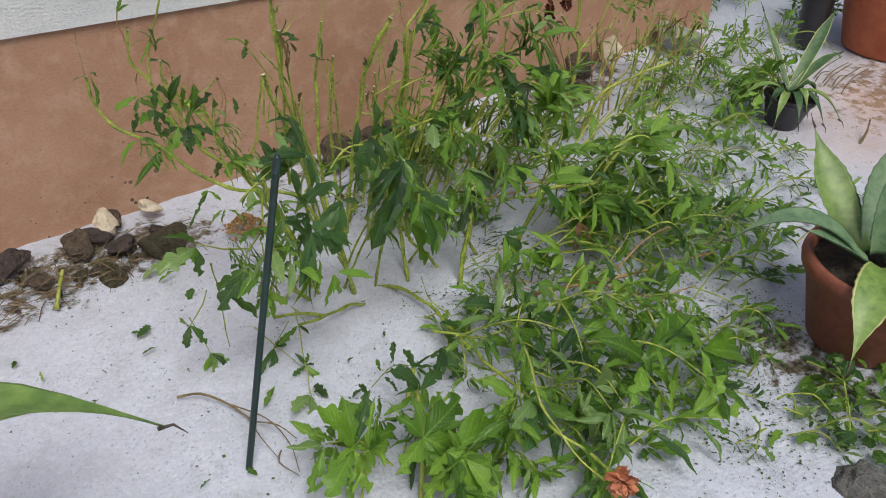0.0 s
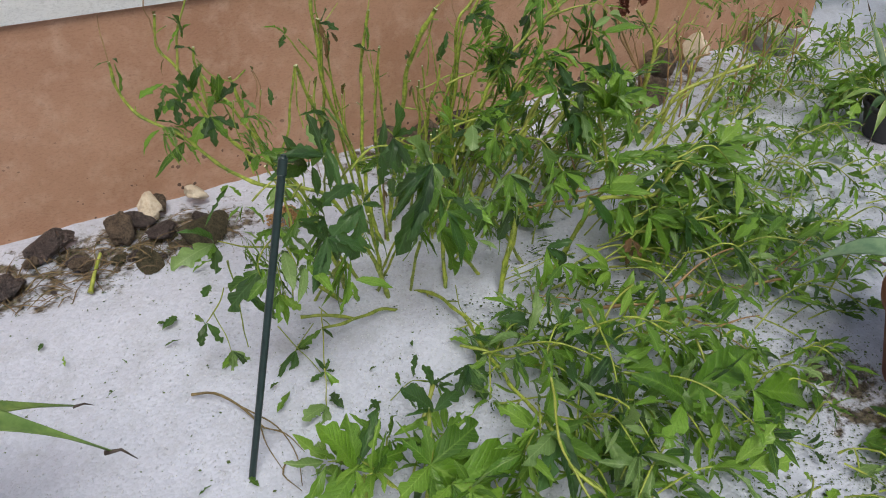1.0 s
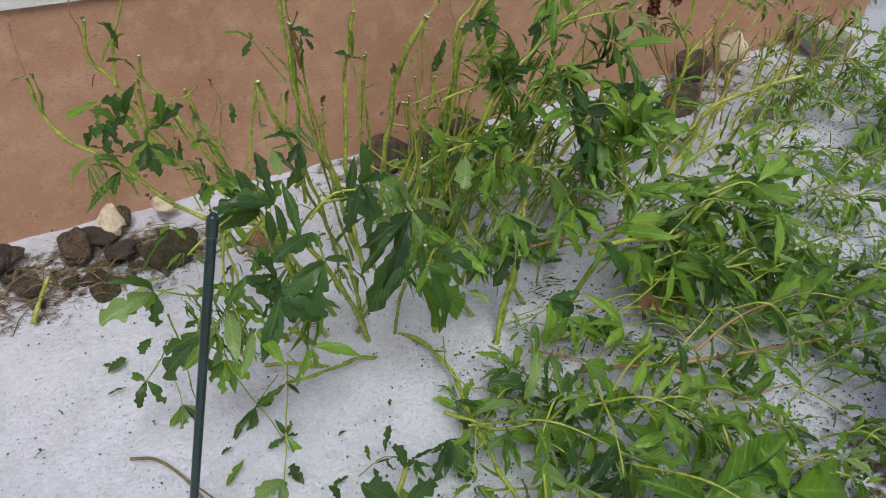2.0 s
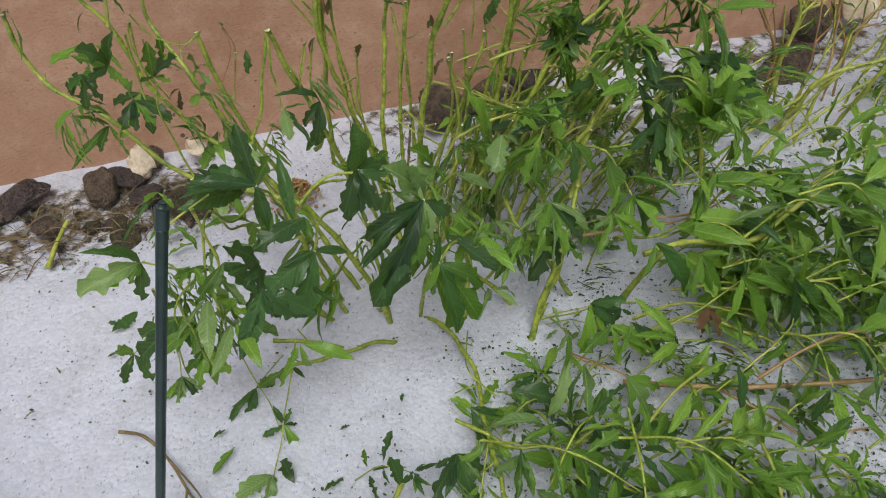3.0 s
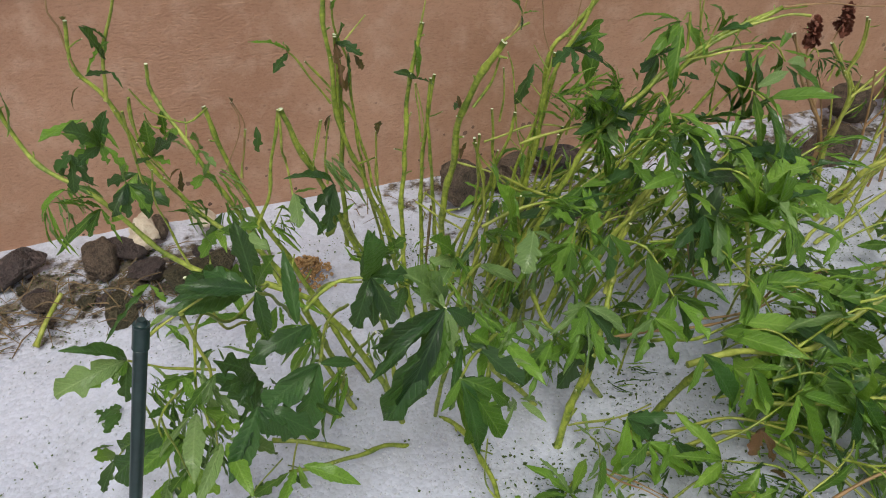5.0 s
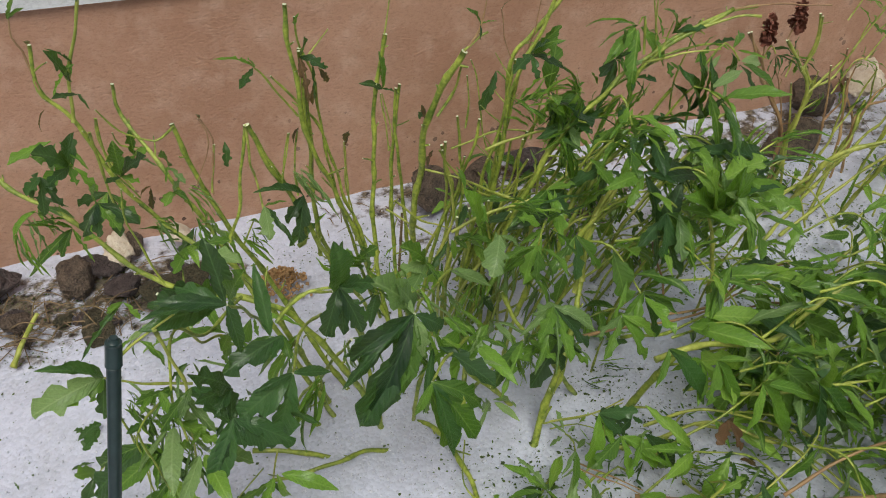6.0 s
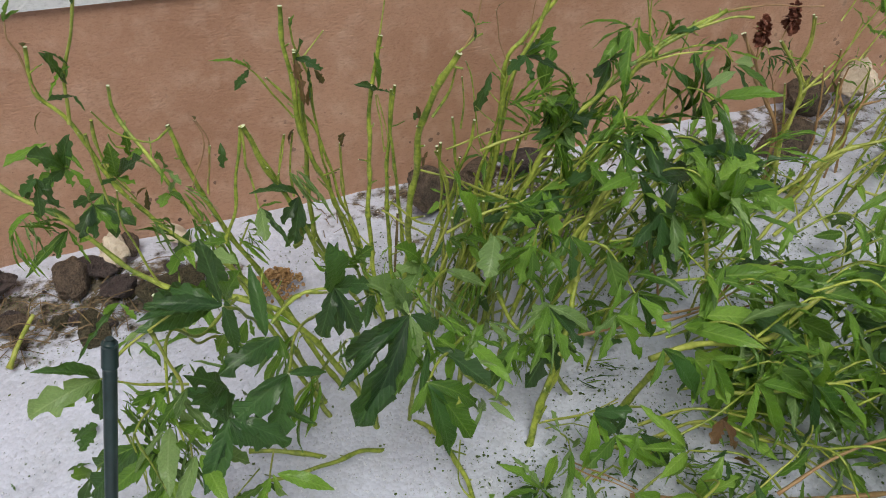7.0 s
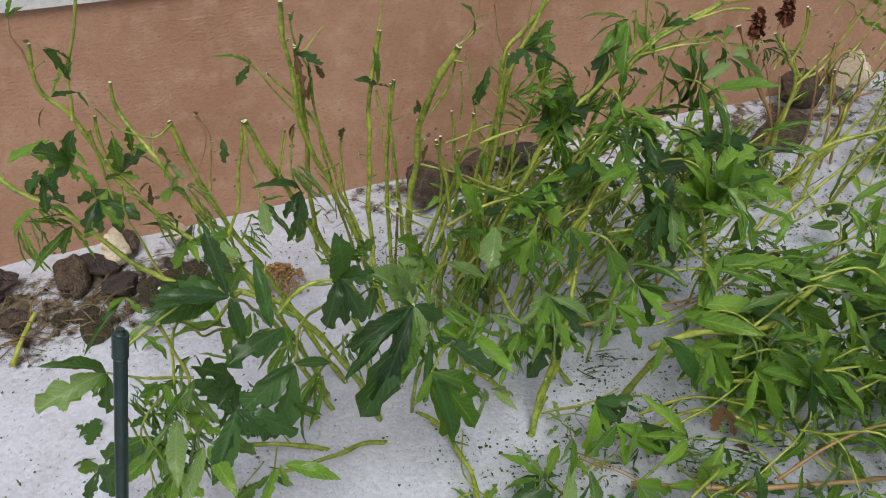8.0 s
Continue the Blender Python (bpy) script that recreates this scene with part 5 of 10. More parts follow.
shoot(clump_bushy, (1.199, 1.48, 0.343), (-0.1, -0.25, 0.2), 0.12, 0.095, "mid", r=0.003, count=3, broad=1.0)
shoot(clump_bushy, (1.329, 1.56, 0.535), (0.3, -0.25, 0.5), 0.1, 0.095, "mid", r=0.003, count=3, broad=1.0)
shoot(clump_bushy, (1.391, 1.56, 0.63), (0.3, -0.25, 0.6), 0.08, 0.095, "mid", r=0.003, count=3, broad=1.0)
shoot(clump_bushy, (1.514, 1.5, 0.507), (0.4, -0.25, 0.0), 0.08, 0.095, "torn", r=0.003, count=3, broad=1.0)
whorl(clump_bushy, (1.369, 1.55, 0.598), (0.1, -0.3, 0.2), 0.038, 4, "dark", broad=1.1)
whorl(clump_bushy, (1.401, 1.55, 0.663), (0.1, -0.3, 0.2), 0.038, 4, "mid", broad=1.1)
whorl(clump_bushy, (1.431, 1.55, 0.618), (0.1, -0.3, 0.2), 0.038, 4, "mid", broad=1.1)
whorl(clump_bushy, (1.447, 1.54, 0.67), (0.1, -0.3, 0.2), 0.038, 2, "mid", broad=1.1)
whorl(clump_bushy, (1.48, 1.53, 0.639), (0.1, -0.3, 0.2), 0.038, 2, "mid", broad=1.1)
whorl(clump_bushy, (1.392, 1.55, 0.713), (0.1, -0.3, 0.2), 0.038, 3, "mid", broad=1.1)
whorl(clump_bushy, (1.347, 1.56, 0.638), (0.1, -0.3, 0.2), 0.038, 4, "mid", broad=1.1)
whorl(clump_bushy, (1.496, 1.52, 0.589), (0.1, -0.3, 0.2), 0.038, 4, "torn", broad=1.1)
whorl(clump_bushy, (1.325, 1.58, 0.57), (0.1, -0.3, 0.2), 0.038, 4, "mid", broad=1.1)
whorl(clump_bushy, (1.294, 1.62, 0.544), (0.1, -0.3, 0.2), 0.038, 4, "mid", broad=1.1)
whorl(clump_bushy, (1.269, 1.66, 0.54), (0.1, -0.3, 0.2), 0.038, 3, "mid", broad=1.1)


# ---- stems beaten down along the bed ----
clump_lying = thing("plant", (1.23, 1.28, 0), "plant beaten flat onto the hail by the storm", "plant", "storm-beaten plants")
stem(clump_lying, ((1.411, 1.23, 0.033), (1.466, 1.18, 0.049), (1.526, 1.14, 0.043), (1.562, 1.08, 0.04), (1.569, 1.02, 0.05), (1.625, 0.98, 0.028)), 0.0033, 0.0017, STEM_YELLOW)
stem(clump_lying, ((1.139, 1.3, 0.079), (1.198, 1.26, 0.121), (1.243, 1.24, 0.156)), 0.0014, 0.0011, STEM_YELLOW)
stem(clump_lying, ((1.198, 1.26, 0.121), (1.215, 1.22, 0.123), (1.22, 1.2, 0.122)), 0.0011, 0.0011, STEM_YELLOW)
stem(clump_lying, ((1.139, 1.2, 0.077), (1.171, 1.16, 0.079), (1.209, 1.1, 0.096)), 0.0017, 0.0011, STEM_RED)
stem(clump_lying, ((1.368, 1.36, 0.213), (1.468, 1.36, 0.196), (1.516, 1.36, 0.206), (1.577, 1.36, 0.258), (1.73, 1.36, 0.225)), 0.0028, 0.0022, STEM_RED)
stem(clump_lying, ((1.288, 1.34, 0.202), (1.385, 1.34, 0.182), (1.467, 1.34, 0.197)), 0.0033, 0.0028)
stem(clump_lying, ((1.541, 1.2, 0.175), (1.664, 1.25, 0.153), (1.787, 1.3, 0.154)), 0.0028, 0.0022)
leaf(clump_lying, (1.251, 1.22, 0.138), (1.177, 1.22, 0.163), 0.98, "dark", 6, up=(0.1, -0.5, 0.8))
leaf(clump_lying, (1.251, 1.22, 0.138), (1.259, 1.2, 0.14), 0.98, "dark", 6, up=(0.1, -0.5, 0.8))
leaf(clump_lying, (1.251, 1.22, 0.138), (1.202, 1.2, 0.13), 0.82, "dark", up=(0.1, -0.5, 0.8))
leaf(clump_lying, (1.204, 1.18, 0.155), (1.133, 1.15, 0.141), 0.82, "mid", 2, up=(0.1, -0.5, 0.8))
leaf(clump_lying, (1.204, 1.18, 0.155), (1.207, 1.14, 0.088), 0.74, "mid", 4, up=(0.1, -0.5, 0.8))
leaf(clump_lying, (1.204, 1.18, 0.155), (1.26, 1.14, 0.093), 0.74, "mid", 4, up=(0.1, -0.5, 0.8))
leaf(clump_lying, (1.204, 1.18, 0.155), (1.288, 1.13, 0.09), 0.82, "mid", 0, up=(0.1, -0.5, 0.8))
leaf(clump_lying, (1.364, 1.22, 0.237), (1.327, 1.16, 0.202), 0.98, "mid", 0, up=(0.1, -0.5, 0.8))
leaf(clump_lying, (1.364, 1.22, 0.237), (1.287, 1.2, 0.261), 0.82, "mid", up=(0.1, -0.5, 0.8))
leaf(clump_lying, (1.364, 1.22, 0.237), (1.383, 1.14, 0.204), 0.57, "bright", up=(0.1, -0.5, 0.8))
leaf(clump_lying, (1.364, 1.22, 0.237), (1.309, 1.18, 0.218), 0.66, "dark", up=(0.1, -0.5, 0.8))
leaf(clump_lying, (1.139, 1.2, 0.073), (1.115, 1.17, 0.062), 0.57, "torn", up=(0.1, -0.5, 0.8))
leaf(clump_lying, (1.139, 1.2, 0.073), (1.153, 1.16, 0.056), 0.82, "mid", up=(0.1, -0.5, 0.8))
leaf(clump_lying, (1.139, 1.2, 0.073), (1.101, 1.18, 0.088), 0.41, "torn", up=(0.1, -0.5, 0.8))
shoot(clump_lying, (1.365, 1.3, 0.213), (0.6, -0.3, 0.2), 0.2, 0.1, "mid", r=0.003, count=3, broad=0.95)
shoot(clump_lying, (1.447, 1.32, 0.222), (0.8, -0.2, 0.15), 0.2, 0.1, "bright", r=0.003, count=3, broad=0.95)
shoot(clump_lying, (1.532, 1.34, 0.233), (0.8, -0.1, 0.1), 0.2, 0.1, "mid", r=0.003, count=3, broad=0.95)
shoot(clump_lying, (1.486, 1.22, 0.247), (0.8, -0.2, 0.2), 0.2, 0.1, "mid", r=0.003, count=3, broad=0.95)
shoot(clump_lying, (1.571, 1.24, 0.253), (0.7, 0, 0.3), 0.2, 0.1, "bright", r=0.003, count=3, broad=0.95)
shoot(clump_lying, (1.578, 1.22, 0.323), (0.8, -0.2, 0.2), 0.2, 0.1, "bright", r=0.003, count=3, broad=0.95)
shoot(clump_lying, (1.439, 1.2, 0.201), (0.6, -0.4, 0), 0.18, 0.1, "mid", r=0.003, count=3, broad=0.95)
shoot(clump_lying, (1.516, 1.16, 0.154), (0.6, -0.4, 0.0), 0.2, 0.1, "bright", r=0.003, count=3, broad=0.95)
shoot(clump_lying, (1.602, 1.16, 0.148), (0.8, -0.2, 0.1), 0.2, 0.1, "mid", r=0.003, count=3, broad=0.95)
shoot(clump_lying, (1.681, 1.2, 0.195), (0.8, -0.2, 0.1), 0.2, 0.1, "mid", r=0.003, count=3, broad=0.95)
shoot(clump_lying, (1.591, 1.2, 0.17), (0.7, -0.3, 0.1), 0.2, 0.1, "bright", r=0.003, count=3, broad=0.95)
shoot(clump_lying, (1.639, 1.1, 0.139), (0.8, -0.3, 0.05), 0.2, 0.1, "mid", r=0.003, count=3, broad=0.95)
shoot(clump_lying, (1.759, 1.34, 0.247), (0.8, -0.1, 0.2), 0.2, 0.1, "mid", r=0.003, count=3, broad=0.95)
shoot(clump_lying, (1.739, 1.44, 0.233), (0.8, 0, 0.05), 0.18, 0.1, "mid", r=0.003, count=3, broad=0.95)
shoot(clump_lying, (1.479, 1.02, 0.191), (0.5, -0.5, 0), 0.16, 0.1, "torn", r=0.003, count=3, broad=0.95)
shoot(clump_lying, (1.467, 1.05, 0.173), (0.3, -0.6, -0.1), 0.14, 0.1, "bright", r=0.003, count=3, broad=0.95)


# ---- the yellowing forked plant along the wall ----
clump_forked = thing("plant", (2.04, 1.84, 0), "yellowing forked plant with dried brown flower heads", "plant", "storm-beaten plants")
stem(clump_forked, ((2.035, 1.828, -0.01), (2.013, 1.82, 0.126), (2.018, 1.82, 0.191), (1.947, 1.84, 0.334), (1.92, 1.85, 0.387), (1.87, 1.86, 0.463)), 0.0058, 0.0036, STEM_RED)
stem(clump_forked, ((2.029, 1.817, -0.01), (2.017, 1.8, 0.17), (2.032, 1.8, 0.308), (1.985, 1.8, 0.39), (1.927, 1.8, 0.463)), 0.0065, 0.0043, STEM_YELLOW)
stem(clump_forked, ((2.032, 1.8, 0.308), (2.073, 1.8, 0.345), (2.108, 1.8, 0.382)), 0.0043, 0.0029, STEM_YELLOW)
stem(clump_forked, ((1.996, 1.8, 0.381), (2.017, 1.8, 0.433), (2.008, 1.8, 0.505)), 0.0036, 0.0022, STEM_YELLOW)
stem(clump_forked, ((1.92, 1.85, 0.387), (1.916, 1.85, 0.435), (1.912, 1.85, 0.476)), 0.0022, 0.0014, STEM_RED)
stem(clump_forked, ((1.927, 1.8, 0.463), (1.935, 1.8, 0.493), (1.941, 1.8, 0.505)), 0.0022, 0.0014, STEM_RED)
stem(clump_forked, ((2.026, 1.76, -0.01), (2.045, 1.72, 0.096), (2.071, 1.7, 0.179), (2.185, 1.66, 0.231), (2.325, 1.62, 0.262)), 0.0072, 0.0058, STEM_YELLOW)
stem(clump_forked, ((2.066, 1.711, -0.01), (2.124, 1.74, 0.115), (2.176, 1.76, 0.193), (2.203, 1.78, 0.27)), 0.005, 0.0036, STEM_YELLOW)
stem(clump_forked, ((2.117, 1.675, -0.01), (2.135, 1.64, 0.127), (2.154, 1.62, 0.215), (2.2, 1.6, 0.336)), 0.0058, 0.0043, STEM_YELLOW)
stem(clump_forked, ((2.144, 1.76, 0.14), (2.155, 1.78, 0.217), (2.144, 1.8, 0.332)), 0.0043, 0.0029, STEM_RED)
stem(clump_forked, ((2.173, 1.76, 0.125), (2.198, 1.78, 0.24), (2.304, 1.8, 0.239)), 0.0043, 0.0029, STEM_RED)
stem(clump_forked, ((2.123, 1.66, 0.117), (2.173, 1.6, 0.111), (2.236, 1.55, 0.161)), 0.0043, 0.0029, STEM_YELLOW)
shoot(clump_forked, (2.154, 1.82, 0.394), (0.5, 0, 0.5), 0.15, 0.055, "bright", STEM_YELLOW, r=0.0026, every=0.03, count=3)
shoot(clump_forked, (2.231, 1.84, 0.415), (0.5, 0, 0.4), 0.15, 0.055, "mid", STEM_YELLOW, r=0.0026, every=0.03, count=3)
shoot(clump_forked, (1.994, 1.84, 0.34), (0.1, 0, 0.4), 0.12, 0.055, "dark", STEM_YELLOW, r=0.0026, every=0.03, count=3)
shoot(clump_forked, (1.923, 1.86, 0.358), (-0.1, 0, 0.5), 0.1, 0.055, "dark", STEM_YELLOW, r=0.0026, every=0.03, count=3)
shoot(clump_forked, (2.26, 1.8, 0.341), (0.5, 0, 0.3), 0.15, 0.055, "bright", STEM_YELLOW, r=0.0026, every=0.03, count=3)
shoot(clump_forked, (2.132, 1.82, 0.279), (0.3, 0, 0.4), 0.12, 0.055, "mid", STEM_YELLOW, r=0.0026, every=0.03, count=3)
shoot(clump_forked, (2.255, 1.75, 0.244), (0.7, -0.1, 0.2), 0.15, 0.055, "bright", STEM_YELLOW, r=0.0026, every=0.03, count=3)
shoot(clump_forked, (2.129, 1.84, 0.46), (0.2, 0, 0.5), 0.14, 0.055, "bright", STEM_YELLOW, r=0.0026, every=0.03, count=3)
shoot(clump_forked, (2.203, 1.82, 0.356), (0.3, 0, 0.4), 0.14, 0.055, "mid", STEM_YELLOW, r=0.0026, every=0.03, count=3)
shoot(clump_forked, (2.223, 1.84, 0.473), (0.2, 0, 0.4), 0.14, 0.055, "bright", STEM_YELLOW, r=0.0026, every=0.03, count=3)
shoot(clump_forked, (2.294, 1.82, 0.385), (0.2, 0, 0.4), 0.14, 0.055, "mid", STEM_YELLOW, r=0.0026, every=0.03, count=3)
shoot(clump_forked, (2.333, 1.78, 0.291), (0.4, 0, 0.3), 0.14, 0.055, "bright", STEM_YELLOW, r=0.0026, every=0.03, count=3)
dried_head(clump_forked, (1.914, 1.85, 0.469), 0.019)
dried_head(clump_forked, (1.939, 1.8, 0.516), 0.018)


# ---- the broken stem and its fallen top ----
fallen_top = thing("plant", (0.93, 1.45, 0), "broken plant stem fallen across the white hail", "plant", "storm-beaten plants")
stem(fallen_top, ((0.93, 1.454, -0.01), (0.961, 1.399, 0.012), (0.974, 1.262, 0.03), (0.938, 1.121, 0.06), (0.913, 0.963, 0.09), (0.892, 0.809, 0.12), (0.874, 0.704, 0.12), (0.902, 0.632, 0.1), (0.931, 0.598, 0.06)), 0.0053, 0.004)
stem(fallen_top, ((0.928, 1.452, -0.01), (0.932, 1.43, 0.087), (0.949, 1.43, 0.163)), 0.0046, 0.004)
stem(fallen_top, ((0.986, 1.182, 0.04), (0.944, 1.222, 0.09), (0.975, 1.3, 0.1)), 0.002, 0.0013)


# ---- short stumps and loose stems on the hail ----
stumps = thing("plant", (0.8, 1.42, 0), "snapped green stem stumps sticking out of hail", "plant", "storm-beaten plants")
stem(stumps, ((0.866, 1.402, -0.01), (0.818, 1.394, 0.02), (0.763, 1.377, 0.04), (0.691, 1.366, 0.05), (0.643, 1.363, 0.06)), 0.005, 0.0038)
stem(stumps, ((0.758, 1.425, -0.01), (0.702, 1.436, 0.02), (0.625, 1.46, 0.03)), 0.0056, 0.0045)
stem(stumps, ((0.755, 1.505, -0.01), (0.734, 1.509, 0.02), (0.703, 1.527, 0.05)), 0.0067, 0.0053)
stem(stumps, ((0.867, 1.472, -0.01), (0.859, 1.5, 0.125), (0.852, 1.52, 0.225)), 0.0053, 0.0045)
stem(stumps, ((1.009, 1.405, -0.01), (1.055, 1.5, 0.062), (1.035, 1.5, 0.184)), 0.0064, 0.0053)
stem(stumps, ((1.158, 1.36, -0.01), (1.184, 1.36, 0.126), (1.201, 1.37, 0.188)), 0.0064, 0.006)
leaf(stumps, (0.643, 1.363, 0.06), (0.579, 1.349, 0.04), 0.82, "mid", up=(0.1, -0.5, 0.8))
leaf(stumps, (0.643, 1.363, 0.06), (0.665, 1.348, 0.03), 0.82, "dark", up=(0.1, -0.5, 0.8))
leaf(clump_lying, (1.416, 1.16, 0.136), (1.392, 1.15, 0.089), 1.1, "brown")
leaf(clump_lying, (1.392, 1.1, 0.105), (1.436, 1.09, 0.064), 0.8, "brown")
leaf(clump_lying, (1.606, 1.12, 0.176), (1.608, 1.11, 0.134), 1.2, "brown")
leaf(clump_left, (0.451, 1.42, 0.344), (0.379, 1.39, 0.417), 0.9, "dark", 5, up=(0.1, -0.5, 0.8))
leaf(clump_left, (0.451, 1.42, 0.344), (0.35, 1.39, 0.333), 0.9, "torn", 3, up=(0.1, -0.5, 0.8))
leaf(clump_left, (0.451, 1.42, 0.344), (0.375, 1.39, 0.336), 0.9, "mid", 4, up=(0.1, -0.5, 0.8))
leaf(clump_left, (0.451, 1.42, 0.344), (0.426, 1.39, 0.331), 1.0, "mid", 2, up=(0.1, -0.5, 0.8))
leaf(clump_left, (0.451, 1.42, 0.344), (0.435, 1.39, 0.289), 1.0, "dark", 2, up=(0.1, -0.5, 0.8))
stem(clump_left, ((0.568, 1.4, 0.304), (0.513, 1.4, 0.326), (0.455, 1.4, 0.362)), 0.0026, 0.0018, STEM_YELLOW)
leaf(clump_left, (0.422, 1.4, 0.257), (0.397, 1.37, 0.256), 1.2, "dark", 6, up=(0.1, -0.5, 0.8))
stem(clump_left, ((0.445, 1.385, 0.251), (0.421, 1.385, 0.204), (0.393, 1.385, 0.174)), 0.0018, 0.0014)
leaf(clump_left, (0.393, 1.385, 0.174), (0.365, 1.355, 0.142), 0.9, "dark", 6, up=(0.1, -0.5, 0.8))
leaf(clump_left, (0.393, 1.385, 0.174), (0.41, 1.355, 0.128), 0.9, "dark", 2, up=(0.1, -0.5, 0.8))
leaf(clump_left, (0.39, 1.4, 0.161), (0.37, 1.37, 0.205), 1.0, "mid", 6, up=(0.1, -0.5, 0.8))
stem(clump_left, ((0.461, 1.37, 0.327), (0.464, 1.37, 0.261), (0.468, 1.37, 0.158), (0.468, 1.37, 0.079)), 0.0022, 0.0014)
leaf(clump_left, (0.47, 1.36, 0.256), (0.531, 1.33, 0.164), 0.9, "dark", 5, up=(0.1, -0.5, 0.8))
leaf(clump_left, (0.47, 1.36, 0.256), (0.498, 1.33, 0.217), 0.6, "dark", 4, up=(0.1, -0.5, 0.8))
tuft(clump_left, (0.531, 1.32, 0.384), (0.05, -0.1, -0.9), 0.05, "torn", 6)
tuft(clump_left, (0.536, 1.32, 0.353), (0.2, -0.1, -0.7), 0.05, "mid", 6)
tuft(clump_left, (0.552, 1.32, 0.335), (0.05, -0.1, -0.9), 0.05, "torn", 6)
tuft(clump_left, (0.559, 1.32, 0.307), (0.2, -0.1, -0.7), 0.05, "torn", 6)
tuft(clump_left, (0.547, 1.32, 0.272), (0.05, -0.1, -0.9), 0.05, "mid", 6)
tuft(clump_left, (0.537, 1.32, 0.249), (0.2, -0.1, -0.7), 0.05, "torn", 6)
tuft(clump_left, (0.495, 1.32, 0.379), (0.05, -0.1, -0.9), 0.05, "torn", 6)
tuft(clump_left, (0.504, 1.32, 0.352), (0.2, -0.1, -0.7), 0.05, "mid", 6)
tuft(clump_left, (0.518, 1.32, 0.31), (0.05, -0.1, -0.9), 0.05, "torn", 6)
tuft(clump_left, (0.493, 1.32, 0.403), (0.2, -0.1, -0.7), 0.05, "torn", 6)
leaf(clump_left, (0.507, 1.33, 0.328), (0.477, 1.3, 0.347), 0.8, "dark", 4, up=(0.1, -0.5, 0.8))
leaf(clump_left, (0.507, 1.33, 0.328), (0.502, 1.3, 0.306), 0.8, "dark", 2, up=(0.1, -0.5, 0.8))
leaf(clump_left, (0.507, 1.33, 0.328), (0.532, 1.3, 0.327), 0.8, "mid", 4, up=(0.1, -0.5, 0.8))
torn_sprig = thing("sprig", (0.42, 1.36, 0), "torn pale sprig lying on the hail", "sprig", "fallen sprigs")
stem(torn_sprig, ((0.434, 1.527, 0.08), (0.443, 1.482, 0.03), (0.442, 1.44, 0.015)), 0.0016, 0.001)
leaf(torn_sprig, (0.443, 1.441, 0.02), (0.388, 1.381, -0.065), 0.6, "torn", 2, up=(0.1, -0.5, 0.8))
leaf(torn_sprig, (0.443, 1.441, 0.02), (0.407, 1.391, -0.047), 0.6, "mid", 4, up=(0.1, -0.5, 0.8))
leaf(torn_sprig, (0.443, 1.441, 0.02), (0.438, 1.391, -0.034), 0.9, "torn", 5, up=(0.1, -0.5, 0.8))
leaf(torn_sprig, (0.443, 1.441, 0.02), (0.484, 1.391, -0.047), 0.7, "dark", 5, up=(0.1, -0.5, 0.8))
leaf(torn_sprig, (0.443, 1.441, 0.02), (0.475, 1.411, -0.006), 0.7, "torn", 2, up=(0.1, -0.5, 0.8))
leaf(torn_sprig, (0.443, 1.441, 0.02), (0.406, 1.401, 0.013), 0.7, "mid", 4, up=(0.1, -0.5, 0.8))
leaf(torn_sprig, (0.443, 1.441, 0.02), (0.424, 1.391, -0.009), 1.0, "torn", 7, up=(0.1, -0.5, 0.8))
hanging_sprig = thing("sprig", (0.6, 1.27, 0), "thin green sprig with narrow leaves on the hail", "sprig", "fallen sprigs")
stem(hanging_sprig, ((0.559, 1.434, 0.05), (0.589, 1.335, 0.02), (0.602, 1.239, 0.012)), 0.0016, 0.001)
stem(hanging_sprig, ((0.668, 1.423, 0.06), (0.632, 1.331, 0.04), (0.591, 1.229, 0.015), (0.568, 1.171, 0.012)), 0.002, 0.0012, STEM_YELLOW)
stem(hanging_sprig, ((0.637, 1.401, 0.05), (0.574, 1.365, 0.02), (0.523, 1.343, 0.012)), 0.0014, 0.001)
leaf(hanging_sprig, (0.608, 1.267, 0.02), (0.631, 1.217, -0.075), 0.9, "mid", 5, up=(0.1, -0.5, 0.8))
leaf(hanging_sprig, (0.608, 1.267, 0.02), (0.565, 1.257, 0.017), 0.9, "dark", 4, up=(0.1, -0.5, 0.8))
leaf(hanging_sprig, (0.608, 1.267, 0.02), (0.63, 1.267, 0.009), 0.8, "dark", 2, up=(0.1, -0.5, 0.8))
leaf(hanging_sprig, (0.608, 1.267, 0.02), (0.596, 1.297, 0.044), 1.0, "dark", 0, up=(0.1, -0.5, 0.8))
leaf(hanging_sprig, (0.608, 1.267, 0.02), (0.627, 1.287, 0.034), 0.8, "mid", 2, up=(0.1, -0.5, 0.8))
leaf(hanging_sprig, (0.568, 1.175, 0.015), (0.503, 1.145, 0.032), 1.0, "torn", 6, up=(0.1, -0.5, 0.8))
leaf(hanging_sprig, (0.568, 1.175, 0.015), (0.544, 1.135, -0.016), 1.0, "torn", 2, up=(0.1, -0.5, 0.8))
leaf(hanging_sprig, (0.568, 1.175, 0.015), (0.574, 1.175, -0.017), 0.8, "mid", 5, up=(0.1, -0.5, 0.8))
leaf(hanging_sprig, (0.574, 1.365, 0.02), (0.597, 1.385, 0.018), 1.0, "dark", 6, up=(0.1, -0.5, 0.8))
leaf(hanging_sprig, (0.574, 1.365, 0.02), (0.542, 1.325, -0.016), 0.8, "dark", 2, up=(0.1, -0.5, 0.8))
leaf(hanging_sprig, (0.574, 1.365, 0.02), (0.499, 1.325, -0.022), 0.7, "dark", 5, up=(0.1, -0.5, 0.8))
